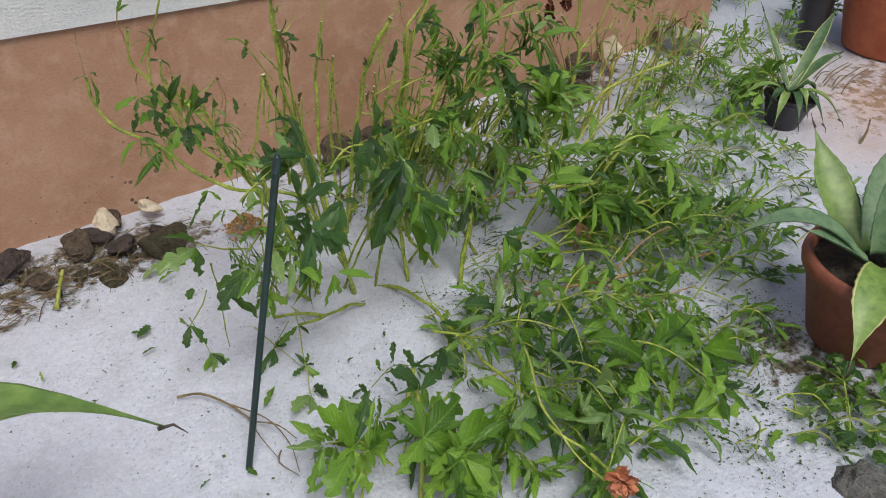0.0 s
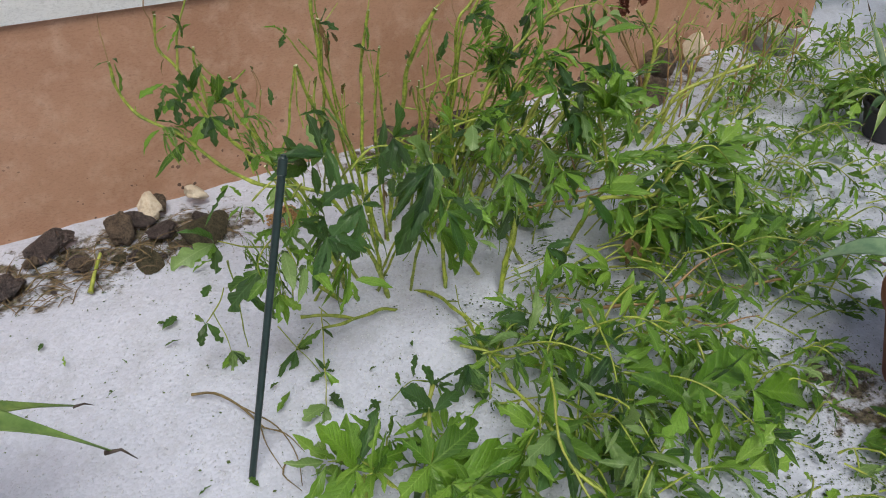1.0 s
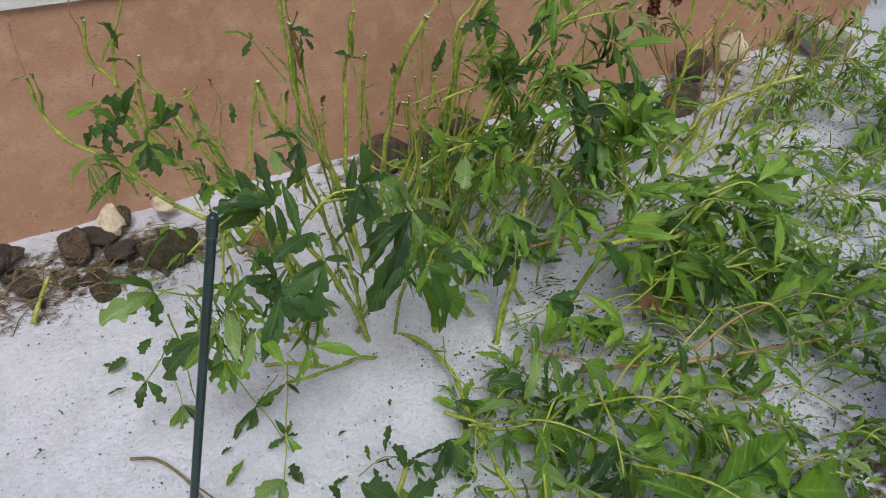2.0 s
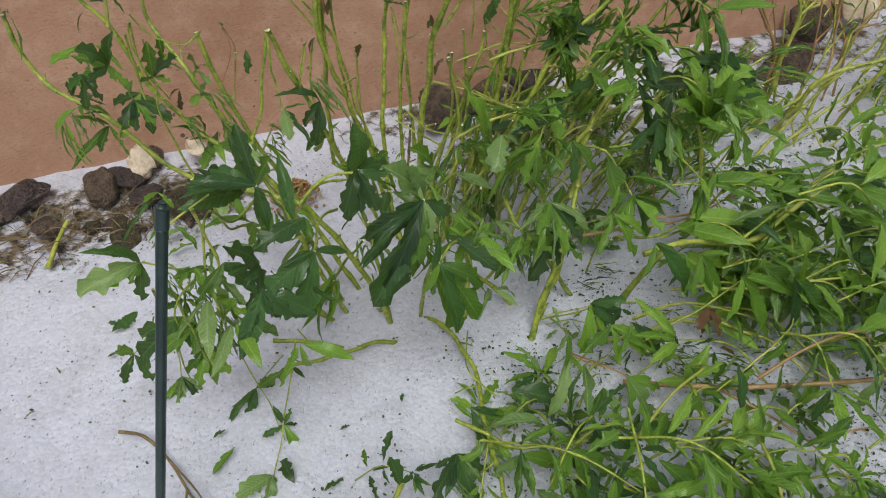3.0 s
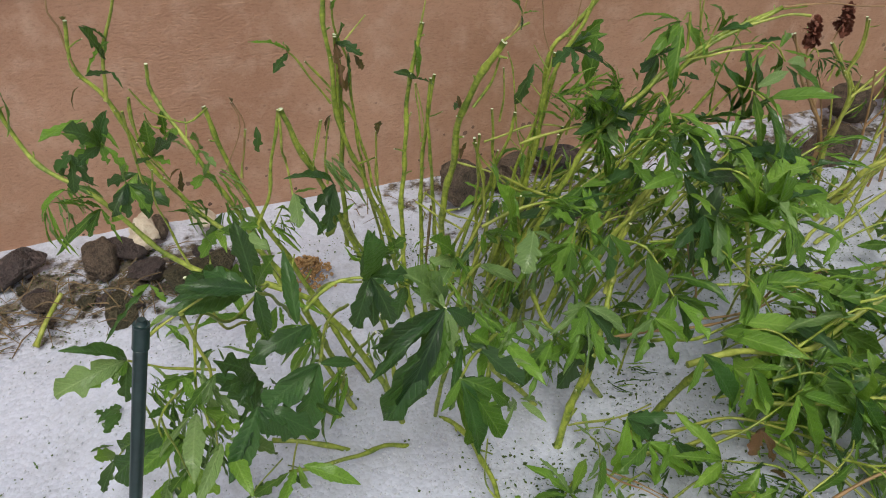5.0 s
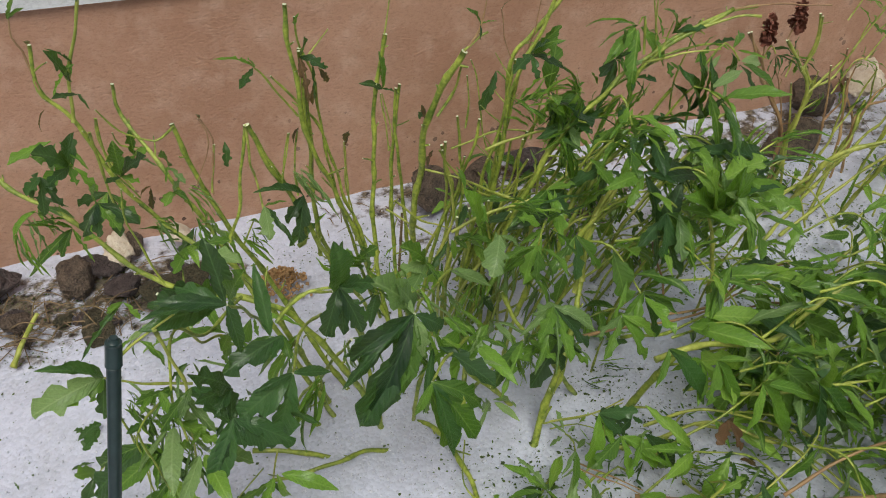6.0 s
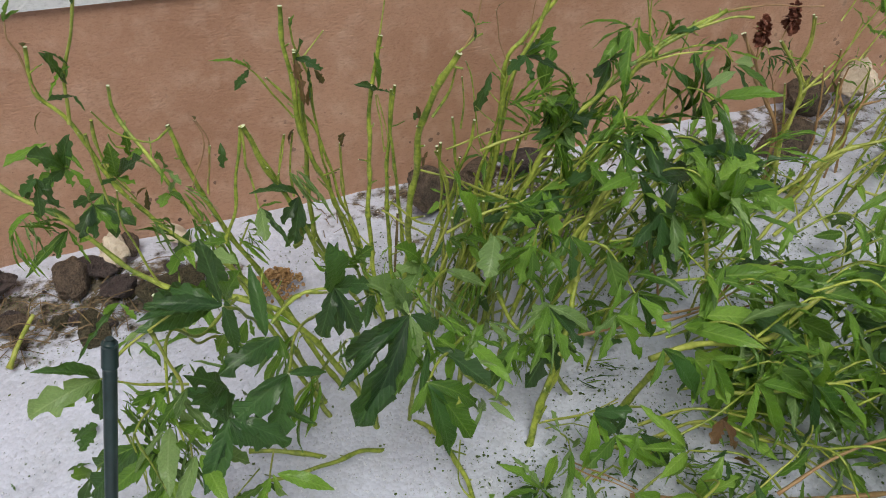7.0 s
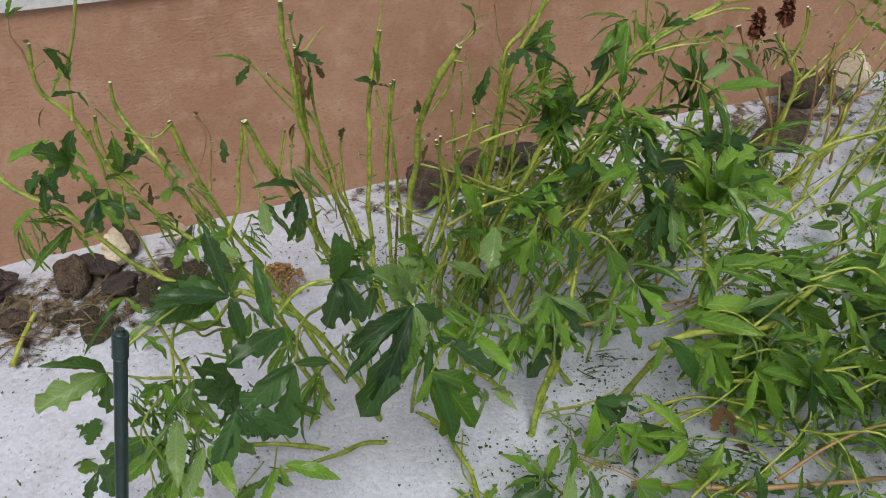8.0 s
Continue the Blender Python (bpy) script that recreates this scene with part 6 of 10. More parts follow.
leaf(hanging_sprig, (0.574, 1.365, 0.02), (0.609, 1.365, 0.014), 0.8, "dark", 4, up=(0.1, -0.5, 0.8))
# leaves and side stems of the leaning clump
leaf(clump_left, (0.49, 1.52, 0.642), (0.457, 1.49, 0.688), 1.0, "dark", 3, up=(0.1, -0.5, 0.8))
leaf(clump_left, (0.49, 1.52, 0.642), (0.459, 1.49, 0.635), 1.0, "dark", 2, up=(0.1, -0.5, 0.8))
leaf(clump_left, (0.49, 1.52, 0.642), (0.495, 1.49, 0.629), 0.9, "mid", 2, up=(0.1, -0.5, 0.8))
leaf(clump_left, (0.49, 1.52, 0.642), (0.514, 1.49, 0.707), 0.9, "dark", 0, up=(0.1, -0.5, 0.8))
leaf(clump_left, (0.511, 1.5, 0.59), (0.483, 1.47, 0.561), 1.1, "dark", 2, up=(0.1, -0.5, 0.8))
leaf(clump_left, (0.511, 1.5, 0.59), (0.503, 1.47, 0.555), 0.8, "dark", 6, up=(0.1, -0.5, 0.8))
leaf(clump_left, (0.511, 1.5, 0.59), (0.531, 1.47, 0.557), 0.8, "mid", 2, up=(0.1, -0.5, 0.8))
leaf(clump_left, (0.511, 1.5, 0.59), (0.558, 1.47, 0.563), 0.9, "dark", 4, up=(0.1, -0.5, 0.8))
leaf(clump_left, (0.511, 1.5, 0.59), (0.521, 1.47, 0.64), 0.8, "mid", 0, up=(0.1, -0.5, 0.8))
leaf(clump_left, (0.451, 1.52, 0.635), (0.433, 1.49, 0.629), 1.0, "dark", 3, up=(0.1, -0.5, 0.8))
leaf(clump_left, (0.451, 1.52, 0.635), (0.445, 1.49, 0.593), 0.9, "dark", 4, up=(0.1, -0.5, 0.8))
leaf(clump_left, (0.451, 1.52, 0.635), (0.469, 1.49, 0.601), 0.7, "dark", 2, up=(0.1, -0.5, 0.8))
leaf(clump_left, (0.543, 1.56, 0.587), (0.55, 1.53, 0.663), 0.8, "mid", 4, up=(0.1, -0.5, 0.8))
leaf(clump_left, (0.543, 1.56, 0.587), (0.524, 1.53, 0.6), 0.8, "dark", 4, up=(0.1, -0.5, 0.8))
leaf(clump_left, (0.543, 1.56, 0.587), (0.568, 1.53, 0.589), 0.8, "mid", 2, up=(0.1, -0.5, 0.8))
leaf(clump_left, (0.543, 1.56, 0.587), (0.587, 1.53, 0.63), 0.9, "dark", 2, up=(0.1, -0.5, 0.8))
leaf(clump_left, (0.513, 1.62, 0.713), (0.497, 1.59, 0.776), 0.8, "dark", 4, up=(0.1, -0.5, 0.8))
leaf(clump_left, (0.513, 1.62, 0.713), (0.527, 1.59, 0.751), 0.8, "mid", 5, up=(0.1, -0.5, 0.8))
leaf(clump_left, (0.516, 1.62, 0.694), (0.486, 1.59, 0.708), 0.7, "dark", 4, up=(0.1, -0.5, 0.8))
leaf(clump_left, (0.516, 1.62, 0.694), (0.528, 1.59, 0.683), 0.6, "dark", 5, up=(0.1, -0.5, 0.8))
leaf(clump_left, (0.607, 1.6, 0.564), (0.599, 1.57, 0.603), 1.0, "mid", 3, up=(0.1, -0.5, 0.8))
leaf(clump_left, (0.607, 1.6, 0.564), (0.626, 1.57, 0.548), 0.8, "torn", 4, up=(0.1, -0.5, 0.8))
leaf(clump_left, (0.607, 1.6, 0.564), (0.599, 1.57, 0.555), 1.0, "mid", 7, up=(0.1, -0.5, 0.8))
stem(clump_left, ((0.53, 1.6, 0.663), (0.53, 1.6, 0.592), (0.556, 1.6, 0.519)), 0.0022, 0.0014)
stem(clump_left, ((0.63, 1.62, 0.619), (0.596, 1.62, 0.597), (0.561, 1.62, 0.617), (0.531, 1.62, 0.666)), 0.002, 0.0014)
stem(clump_left, ((0.662, 1.7, 0.432), (0.673, 1.7, 0.497), (0.683, 1.7, 0.539), (0.668, 1.7, 0.579)), 0.0022, 0.0012, STEM_RED)
stem(clump_left, ((0.522, 1.56, 0.665), (0.521, 1.56, 0.619), (0.524, 1.56, 0.56), (0.526, 1.56, 0.508)), 0.0026, 0.0018, STEM_YELLOW)
stem(clump_left, ((0.78, 1.6, 0.359), (0.797, 1.6, 0.379), (0.776, 1.6, 0.48), (0.74, 1.6, 0.595)), 0.0042, 0.003)
tuft(clump_left, (0.622, 1.6, 0.513), (0.3, -0.2, -0.5), 0.055, "torn", 7)
tuft(clump_left, (0.59, 1.55, 0.47), (-0.2, -0.2, 0.4), 0.055, "mid", 7)
tuft(clump_left, (0.657, 1.62, 0.41), (0.1, -0.3, -0.8), 0.055, "torn", 7)
tuft(clump_left, (0.699, 1.62, 0.379), (0.3, -0.2, -0.5), 0.055, "mid", 7)
tuft(clump_left, (0.725, 1.66, 0.348), (-0.2, -0.2, 0.4), 0.055, "torn", 7)
tuft(clump_left, (0.636, 1.6, 0.454), (0.1, -0.3, -0.8), 0.055, "mid", 7)
tuft(clump_left, (0.575, 1.52, 0.523), (0.3, -0.2, -0.5), 0.055, "torn", 7)
tuft(clump_left, (0.46, 1.48, 0.575), (-0.2, -0.2, 0.4), 0.055, "mid", 7)
tuft(clump_left, (0.421, 1.48, 0.586), (0.1, -0.3, -0.8), 0.055, "torn", 7)
leaf(clump_left, (0.634, 1.3, 0.537), (0.541, 1.27, 0.552), 1.1, "dark", 0, up=(0.1, -0.5, 0.8))
leaf(clump_left, (0.634, 1.3, 0.537), (0.559, 1.27, 0.586), 0.8, "dark", 6, up=(0.1, -0.5, 0.8))
leaf(clump_left, (0.634, 1.3, 0.537), (0.579, 1.27, 0.61), 0.8, "dark", 2, up=(0.1, -0.5, 0.8))
leaf(clump_left, (0.634, 1.3, 0.537), (0.617, 1.27, 0.606), 1.0, "mid", 2, up=(0.1, -0.5, 0.8))
leaf(clump_left, (0.63, 1.42, 0.552), (0.653, 1.39, 0.46), 1.0, "dark", 0, up=(0.1, -0.5, 0.8))
leaf(clump_left, (0.651, 1.32, 0.523), (0.644, 1.29, 0.47), 1.1, "dark", 0, up=(0.1, -0.5, 0.8))
leaf(clump_left, (0.651, 1.32, 0.523), (0.678, 1.29, 0.593), 0.8, "mid", 2, up=(0.1, -0.5, 0.8))
leaf(clump_left, (0.704, 1.25, 0.506), (0.621, 1.22, 0.496), 0.9, "dark", 2, up=(0.1, -0.5, 0.8))
leaf(clump_left, (0.704, 1.25, 0.506), (0.682, 1.22, 0.501), 0.9, "dark", 2, up=(0.1, -0.5, 0.8))
leaf(clump_left, (0.704, 1.25, 0.506), (0.706, 1.22, 0.492), 0.9, "mid", 6, up=(0.1, -0.5, 0.8))
leaf(clump_left, (0.623, 1.2, 0.435), (0.57, 1.17, 0.339), 1.0, "dark", 0, up=(0.1, -0.5, 0.8))
leaf(clump_left, (0.623, 1.2, 0.435), (0.664, 1.17, 0.396), 1.0, "dark", 6, up=(0.1, -0.5, 0.8))
leaf(clump_left, (0.623, 1.2, 0.435), (0.689, 1.17, 0.392), 0.8, "dark", 3, up=(0.1, -0.5, 0.8))
leaf(clump_left, (0.623, 1.2, 0.435), (0.627, 1.17, 0.408), 0.9, "dark", 2, up=(0.1, -0.5, 0.8))
leaf(clump_left, (0.628, 1.22, 0.47), (0.587, 1.19, 0.542), 0.9, "dark", 2, up=(0.1, -0.5, 0.8))
leaf(clump_left, (0.628, 1.22, 0.47), (0.585, 1.19, 0.491), 0.8, "dark", 4, up=(0.1, -0.5, 0.8))
leaf(clump_left, (0.628, 1.22, 0.47), (0.601, 1.19, 0.457), 0.9, "dark", 2, up=(0.1, -0.5, 0.8))
leaf(clump_left, (0.582, 1.24, 0.467), (0.534, 1.21, 0.435), 0.7, "mid", 2, up=(0.1, -0.5, 0.8))
leaf(clump_left, (0.582, 1.24, 0.467), (0.561, 1.21, 0.45), 0.8, "torn", 4, up=(0.1, -0.5, 0.8))
leaf(clump_left, (0.582, 1.24, 0.467), (0.617, 1.21, 0.454), 0.8, "dark", 2, up=(0.1, -0.5, 0.8))
stem(clump_left, ((0.56, 1.26, 0.556), (0.575, 1.26, 0.459), (0.564, 1.26, 0.371), (0.555, 1.26, 0.259)), 0.0026, 0.0016, STEM_YELLOW)
stem(clump_left, ((0.508, 1.27, 0.516), (0.528, 1.27, 0.531), (0.557, 1.27, 0.55), (0.586, 1.27, 0.566)), 0.002, 0.0016, STEM_YELLOW)
stem(clump_left, ((0.513, 1.2, 0.457), (0.516, 1.2, 0.375), (0.525, 1.2, 0.32)), 0.0018, 0.0012)
# more stripped stems with torn leaves
leaf(clump_middle, (0.774, 1.2, 0.61), (0.769, 1.17, 0.702), 1.4, "dark", 0, up=(0.1, -0.5, 0.8))
leaf(clump_middle, (0.774, 1.2, 0.61), (0.746, 1.17, 0.567), 0.9, "dark", 3, up=(0.1, -0.5, 0.8))
leaf(clump_middle, (0.774, 1.2, 0.61), (0.768, 1.17, 0.56), 0.7, "dark", 4, up=(0.1, -0.5, 0.8))
leaf(clump_middle, (0.774, 1.2, 0.61), (0.79, 1.17, 0.558), 0.7, "dark", 6, up=(0.1, -0.5, 0.8))
leaf(clump_middle, (0.774, 1.2, 0.61), (0.81, 1.17, 0.63), 0.9, "dark", 2, up=(0.1, -0.5, 0.8))
stem(clump_middle, ((0.699, 1.24, 0.54), (0.719, 1.24, 0.562), (0.745, 1.24, 0.577), (0.78, 1.24, 0.573)), 0.0028, 0.002)
leaf(clump_middle, (0.879, 1.26, 0.469), (0.774, 1.23, 0.46), 0.6, "dark", 2, up=(0.1, -0.5, 0.8))
leaf(clump_middle, (0.879, 1.26, 0.469), (0.773, 1.23, 0.399), 0.9, "dark", 5, up=(0.1, -0.5, 0.8))
leaf(clump_middle, (0.879, 1.26, 0.469), (0.784, 1.23, 0.308), 0.75, "dark", 4, up=(0.1, -0.5, 0.8))
leaf(clump_middle, (0.879, 1.26, 0.469), (0.83, 1.23, 0.357), 0.6, "mid", 2, up=(0.1, -0.5, 0.8))
leaf(clump_middle, (0.879, 1.26, 0.469), (0.851, 1.23, 0.354), 0.8, "mid", 0, up=(0.1, -0.5, 0.8))
leaf(clump_middle, (0.879, 1.26, 0.469), (0.817, 1.23, 0.581), 0.7, "torn", 3, up=(0.1, -0.5, 0.8))
leaf(clump_middle, (0.879, 1.26, 0.469), (0.849, 1.23, 0.566), 0.8, "torn", 2, up=(0.1, -0.5, 0.8))
leaf(clump_middle, (0.888, 1.24, 0.352), (0.916, 1.21, 0.216), 0.75, "mid", 2, up=(0.1, -0.5, 0.8))
leaf(clump_middle, (0.888, 1.24, 0.352), (0.958, 1.21, 0.232), 0.75, "mid", 4, up=(0.1, -0.5, 0.8))
leaf(clump_middle, (0.888, 1.24, 0.352), (0.877, 1.21, 0.322), 0.8, "torn", 4, up=(0.1, -0.5, 0.8))
stem(clump_middle, ((0.833, 1.72, 0.228), (0.836, 1.72, 0.397), (0.844, 1.72, 0.548), (0.844, 1.72, 0.662)), 0.0048, 0.0034)
stem(clump_middle, ((0.925, 1.72, 0.223), (0.891, 1.72, 0.364), (0.867, 1.72, 0.487), (0.832, 1.72, 0.567), (0.792, 1.72, 0.622)), 0.004, 0.002)
stem(clump_middle, ((0.855, 1.7, 0.658), (0.874, 1.7, 0.678), (0.891, 1.7, 0.696)), 0.0018, 0.0012, STEM_YELLOW)
stem(clump_middle, ((0.91, 1.74, 0.227), (0.904, 1.74, 0.347), (0.902, 1.74, 0.418), (0.906, 1.74, 0.46)), 0.0022, 0.0014, STEM_YELLOW)
stem(clump_middle, ((0.805, 1.7, 0.393), (0.809, 1.7, 0.465), (0.82, 1.7, 0.525)), 0.0026, 0.0016)
stem(clump_middle, ((0.781, 1.7, 0.424), (0.794, 1.7, 0.48), (0.804, 1.7, 0.523)), 0.002, 0.0014)
stem(clump_middle, ((1.016, 1.74, 0.196), (1.013, 1.74, 0.34), (1.002, 1.74, 0.457), (1.009, 1.74, 0.549)), 0.0042, 0.003)
stem(clump_middle, ((0.984, 1.72, 0.436), (0.975, 1.72, 0.555)), 0.0018, 0.0014, STEM_YELLOW)
stem(clump_middle, ((1.015, 1.64, 0.14), (1.047, 1.64, 0.278), (1.088, 1.64, 0.387), (1.12, 1.64, 0.466), (1.13, 1.64, 0.516)), 0.0045, 0.003)
stem(clump_middle, ((1.027, 1.62, 0.214), (1.069, 1.62, 0.314), (1.069, 1.62, 0.38), (1.053, 1.62, 0.481)), 0.0035, 0.0022, STEM_YELLOW)
stem(clump_middle, ((1.096, 1.66, 0.129), (1.131, 1.66, 0.268), (1.152, 1.66, 0.397), (1.187, 1.66, 0.51), (1.204, 1.66, 0.607)), 0.005, 0.003)
stem(clump_middle, ((1.106, 1.64, 0.173), (1.152, 1.64, 0.304), (1.176, 1.64, 0.453), (1.192, 1.64, 0.565), (1.26, 1.64, 0.717)), 0.0058, 0.0036)
stem(clump_middle, ((1.112, 1.58, 0.235), (1.166, 1.58, 0.343), (1.24, 1.58, 0.426), (1.279, 1.58, 0.489)), 0.0042, 0.003)
stem(clump_middle, ((1.086, 1.58, 0.433), (1.141, 1.58, 0.395), (1.206, 1.58, 0.35)), 0.0026, 0.002, STEM_YELLOW)
stem(clump_middle, ((0.967, 1.64, 0.38), (1.02, 1.64, 0.326), (1.076, 1.64, 0.284)), 0.0024, 0.0018, STEM_YELLOW)
stem(clump_middle, ((1.048, 1.62, 0.482), (1.069, 1.62, 0.442), (1.148, 1.62, 0.36), (1.253, 1.62, 0.359)), 0.0022, 0.0016, STEM_YELLOW)
leaf(clump_middle, (1.201, 1.6, 0.645), (1.156, 1.57, 0.632), 0.8, "dark", 3, up=(0.1, -0.5, 0.8))
leaf(clump_middle, (1.201, 1.6, 0.645), (1.197, 1.57, 0.618), 0.9, "dark", 2, up=(0.1, -0.5, 0.8))
leaf(clump_middle, (1.201, 1.6, 0.645), (1.247, 1.57, 0.625), 0.8, "dark", 4, up=(0.1, -0.5, 0.8))
leaf(clump_middle, (1.201, 1.6, 0.645), (1.219, 1.57, 0.677), 0.8, "dark", 2, up=(0.1, -0.5, 0.8))
leaf(clump_middle, (1.201, 1.6, 0.645), (1.246, 1.57, 0.675), 0.9, "mid", 5, up=(0.1, -0.5, 0.8))
leaf(clump_middle, (0.839, 1.7, 0.658), (0.847, 1.67, 0.703), 0.8, "dark", 4, up=(0.1, -0.5, 0.8))
leaf(clump_middle, (0.839, 1.7, 0.658), (0.875, 1.67, 0.643), 1.0, "dark", 3, up=(0.1, -0.5, 0.8))
leaf(clump_middle, (0.839, 1.7, 0.658), (0.84, 1.67, 0.586), 1.0, "brown", 7, up=(0.1, -0.5, 0.8))
leaf(clump_middle, (0.802, 1.6, 0.462), (0.721, 1.57, 0.508), 0.8, "dark", 5, up=(0.1, -0.5, 0.8))
leaf(clump_middle, (0.802, 1.6, 0.462), (0.764, 1.57, 0.435), 0.8, "dark", 3, up=(0.1, -0.5, 0.8))
leaf(clump_middle, (0.802, 1.6, 0.462), (0.777, 1.57, 0.389), 0.8, "dark", 2, up=(0.1, -0.5, 0.8))
leaf(clump_middle, (1.069, 1.42, 0.365), (1.056, 1.39, 0.47), 1.4, "torn", 0, up=(0.1, -0.5, 0.8))
leaf(clump_middle, (1.076, 1.5, 0.4), (1.034, 1.47, 0.504), 1.3, "mid", 0, up=(0.1, -0.5, 0.8))
tuft(clump_middle, (0.81, 1.68, 0.465), (0.25, -0.2, -0.6), 0.065, "torn", 8)
tuft(clump_middle, (0.874, 1.5, 0.372), (-0.2, -0.2, 0.3), 0.065, "mid", 8)
tuft(clump_middle, (0.909, 1.45, 0.39), (0.05, -0.3, -0.9), 0.065, "bright", 8)
tuft(clump_middle, (0.897, 1.32, 0.458), (0.25, -0.2, -0.6), 0.065, "torn", 8)
tuft(clump_middle, (0.866, 1.4, 0.398), (-0.2, -0.2, 0.3), 0.065, "mid", 8)
tuft(clump_middle, (0.9, 1.28, 0.448), (0.05, -0.3, -0.9), 0.065, "bright", 8)
tuft(clump_middle, (0.997, 1.4, 0.304), (0.25, -0.2, -0.6), 0.065, "torn", 8)
tuft(clump_middle, (1.028, 1.4, 0.239), (-0.2, -0.2, 0.3), 0.065, "mid", 8)
tuft(clump_middle, (1.091, 1.42, 0.211), (0.05, -0.3, -0.9), 0.065, "bright", 8)
tuft(clump_middle, (0.995, 1.45, 0.312), (0.25, -0.2, -0.6), 0.065, "torn", 8)
tuft(clump_middle, (0.845, 1.5, 0.375), (-0.2, -0.2, 0.3), 0.065, "mid", 8)
tuft(clump_middle, (1.097, 1.36, 0.225), (0.05, -0.3, -0.9), 0.065, "bright", 8)
tuft(clump_middle, (1.168, 1.42, 0.226), (0.25, -0.2, -0.6), 0.065, "torn", 8)
tuft(clump_middle, (1.203, 1.4, 0.233), (-0.2, -0.2, 0.3), 0.065, "mid", 8)
# long bent stems and leaves of the bushy plant
stem(clump_bushy, ((1.143, 1.55, 0.305), (1.193, 1.55, 0.42), (1.245, 1.55, 0.514), (1.299, 1.55, 0.558), (1.356, 1.55, 0.61), (1.435, 1.55, 0.653), (1.522, 1.55, 0.682), (1.594, 1.55, 0.687)), 0.006, 0.003)
stem(clump_bushy, ((1.154, 1.6, 0.285), (1.239, 1.6, 0.414), (1.29, 1.6, 0.485), (1.35, 1.6, 0.544), (1.413, 1.6, 0.576), (1.477, 1.6, 0.603), (1.578, 1.6, 0.602)), 0.0048, 0.0022)
stem(clump_bushy, ((1.032, 1.52, 0.379), (1.094, 1.52, 0.399), (1.179, 1.52, 0.413), (1.262, 1.52, 0.459), (1.315, 1.52, 0.482)), 0.0036, 0.002, STEM_YELLOW)
stem(clump_bushy, ((1.125, 1.6, 0.477), (1.211, 1.6, 0.492), (1.289, 1.6, 0.493), (1.413, 1.6, 0.508)), 0.003, 0.002, STEM_YELLOW)
stem(clump_bushy, ((1.208, 1.5, 0.351), (1.244, 1.5, 0.428), (1.301, 1.5, 0.499), (1.361, 1.5, 0.534)), 0.0042, 0.0026)
stem(clump_bushy, ((1.277, 1.46, 0.393), (1.308, 1.46, 0.451), (1.366, 1.46, 0.495), (1.414, 1.46, 0.529)), 0.0042, 0.0026, STEM_YELLOW)
stem(clump_bushy, ((1.226, 1.46, 0.298), (1.254, 1.46, 0.355), (1.292, 1.46, 0.407), (1.313, 1.46, 0.45)), 0.0052, 0.004, STEM_YELLOW)
stem(clump_bushy, ((1.448, 1.6, 0.608), (1.437, 1.6, 0.646), (1.421, 1.6, 0.708)), 0.002, 0.0014, STEM_YELLOW)
stem(clump_bushy, ((1.282, 1.64, 0.476), (1.274, 1.64, 0.571)), 0.002, 0.0016, STEM_YELLOW)
stem(clump_bushy, ((1.537, 1.6, 0.434), (1.5, 1.6, 0.491), (1.503, 1.6, 0.593), (1.524, 1.6, 0.653)), 0.0024, 0.0016)
stem(clump_bushy, ((1.207, 1.36, 0.212), (1.336, 1.36, 0.195), (1.459, 1.36, 0.181), (1.53, 1.36, 0.199), (1.595, 1.36, 0.217)), 0.0034, 0.002, STEM_RED)
stem(clump_bushy, ((1.415, 1.4, 0.16), (1.416, 1.4, 0.204), (1.374, 1.4, 0.315), (1.36, 1.4, 0.358)), 0.0026, 0.002, STEM_RED)
leaf(clump_bushy, (1.482, 1.5, 0.52), (1.454, 1.47, 0.656), 0.8, "dark", 0, up=(0.1, -0.5, 0.8))
leaf(clump_bushy, (1.482, 1.5, 0.52), (1.395, 1.47, 0.651), 0.7, "dark", 0, up=(0.1, -0.5, 0.8))
leaf(clump_bushy, (1.482, 1.5, 0.52), (1.515, 1.47, 0.578), 0.8, "dark", 5, up=(0.1, -0.5, 0.8))
leaf(clump_bushy, (1.594, 1.48, 0.432), (1.44, 1.45, 0.493), 0.9, "dark", 0, up=(0.1, -0.5, 0.8))
leaf(clump_bushy, (1.651, 1.48, 0.379), (1.525, 1.45, 0.485), 0.9, "dark", 0, up=(0.1, -0.5, 0.8))
leaf(clump_bushy, (1.435, 1.36, 0.434), (1.454, 1.33, 0.535), 1.1, "mid", 0, up=(0.1, -0.5, 0.8))
leaf(clump_bushy, (1.435, 1.36, 0.434), (1.365, 1.33, 0.564), 1.0, "bright", 0, up=(0.1, -0.5, 0.8))
leaf(clump_bushy, (1.435, 1.36, 0.434), (1.467, 1.33, 0.464), 0.9, "bright", 0, up=(0.1, -0.5, 0.8))
leaf(clump_bushy, (1.435, 1.36, 0.434), (1.345, 1.33, 0.506), 0.9, "mid", 0, up=(0.1, -0.5, 0.8))
leaf(clump_bushy, (1.233, 1.5, 0.431), (1.113, 1.47, 0.397), 1.1, "dark", 0, up=(0.1, -0.5, 0.8))
leaf(clump_bushy, (1.233, 1.5, 0.431), (1.287, 1.47, 0.484), 0.8, "dark", 2, up=(0.1, -0.5, 0.8))
leaf(clump_bushy, (1.288, 1.58, 0.504), (1.197, 1.55, 0.513), 1.0, "dark", 0, up=(0.1, -0.5, 0.8))
leaf(clump_bushy, (1.288, 1.58, 0.504), (1.219, 1.55, 0.568), 1.0, "bright", 0, up=(0.1, -0.5, 0.8))
leaf(clump_bushy, (1.288, 1.58, 0.504), (1.323, 1.55, 0.542), 0.8, "dark", 2, up=(0.1, -0.5, 0.8))
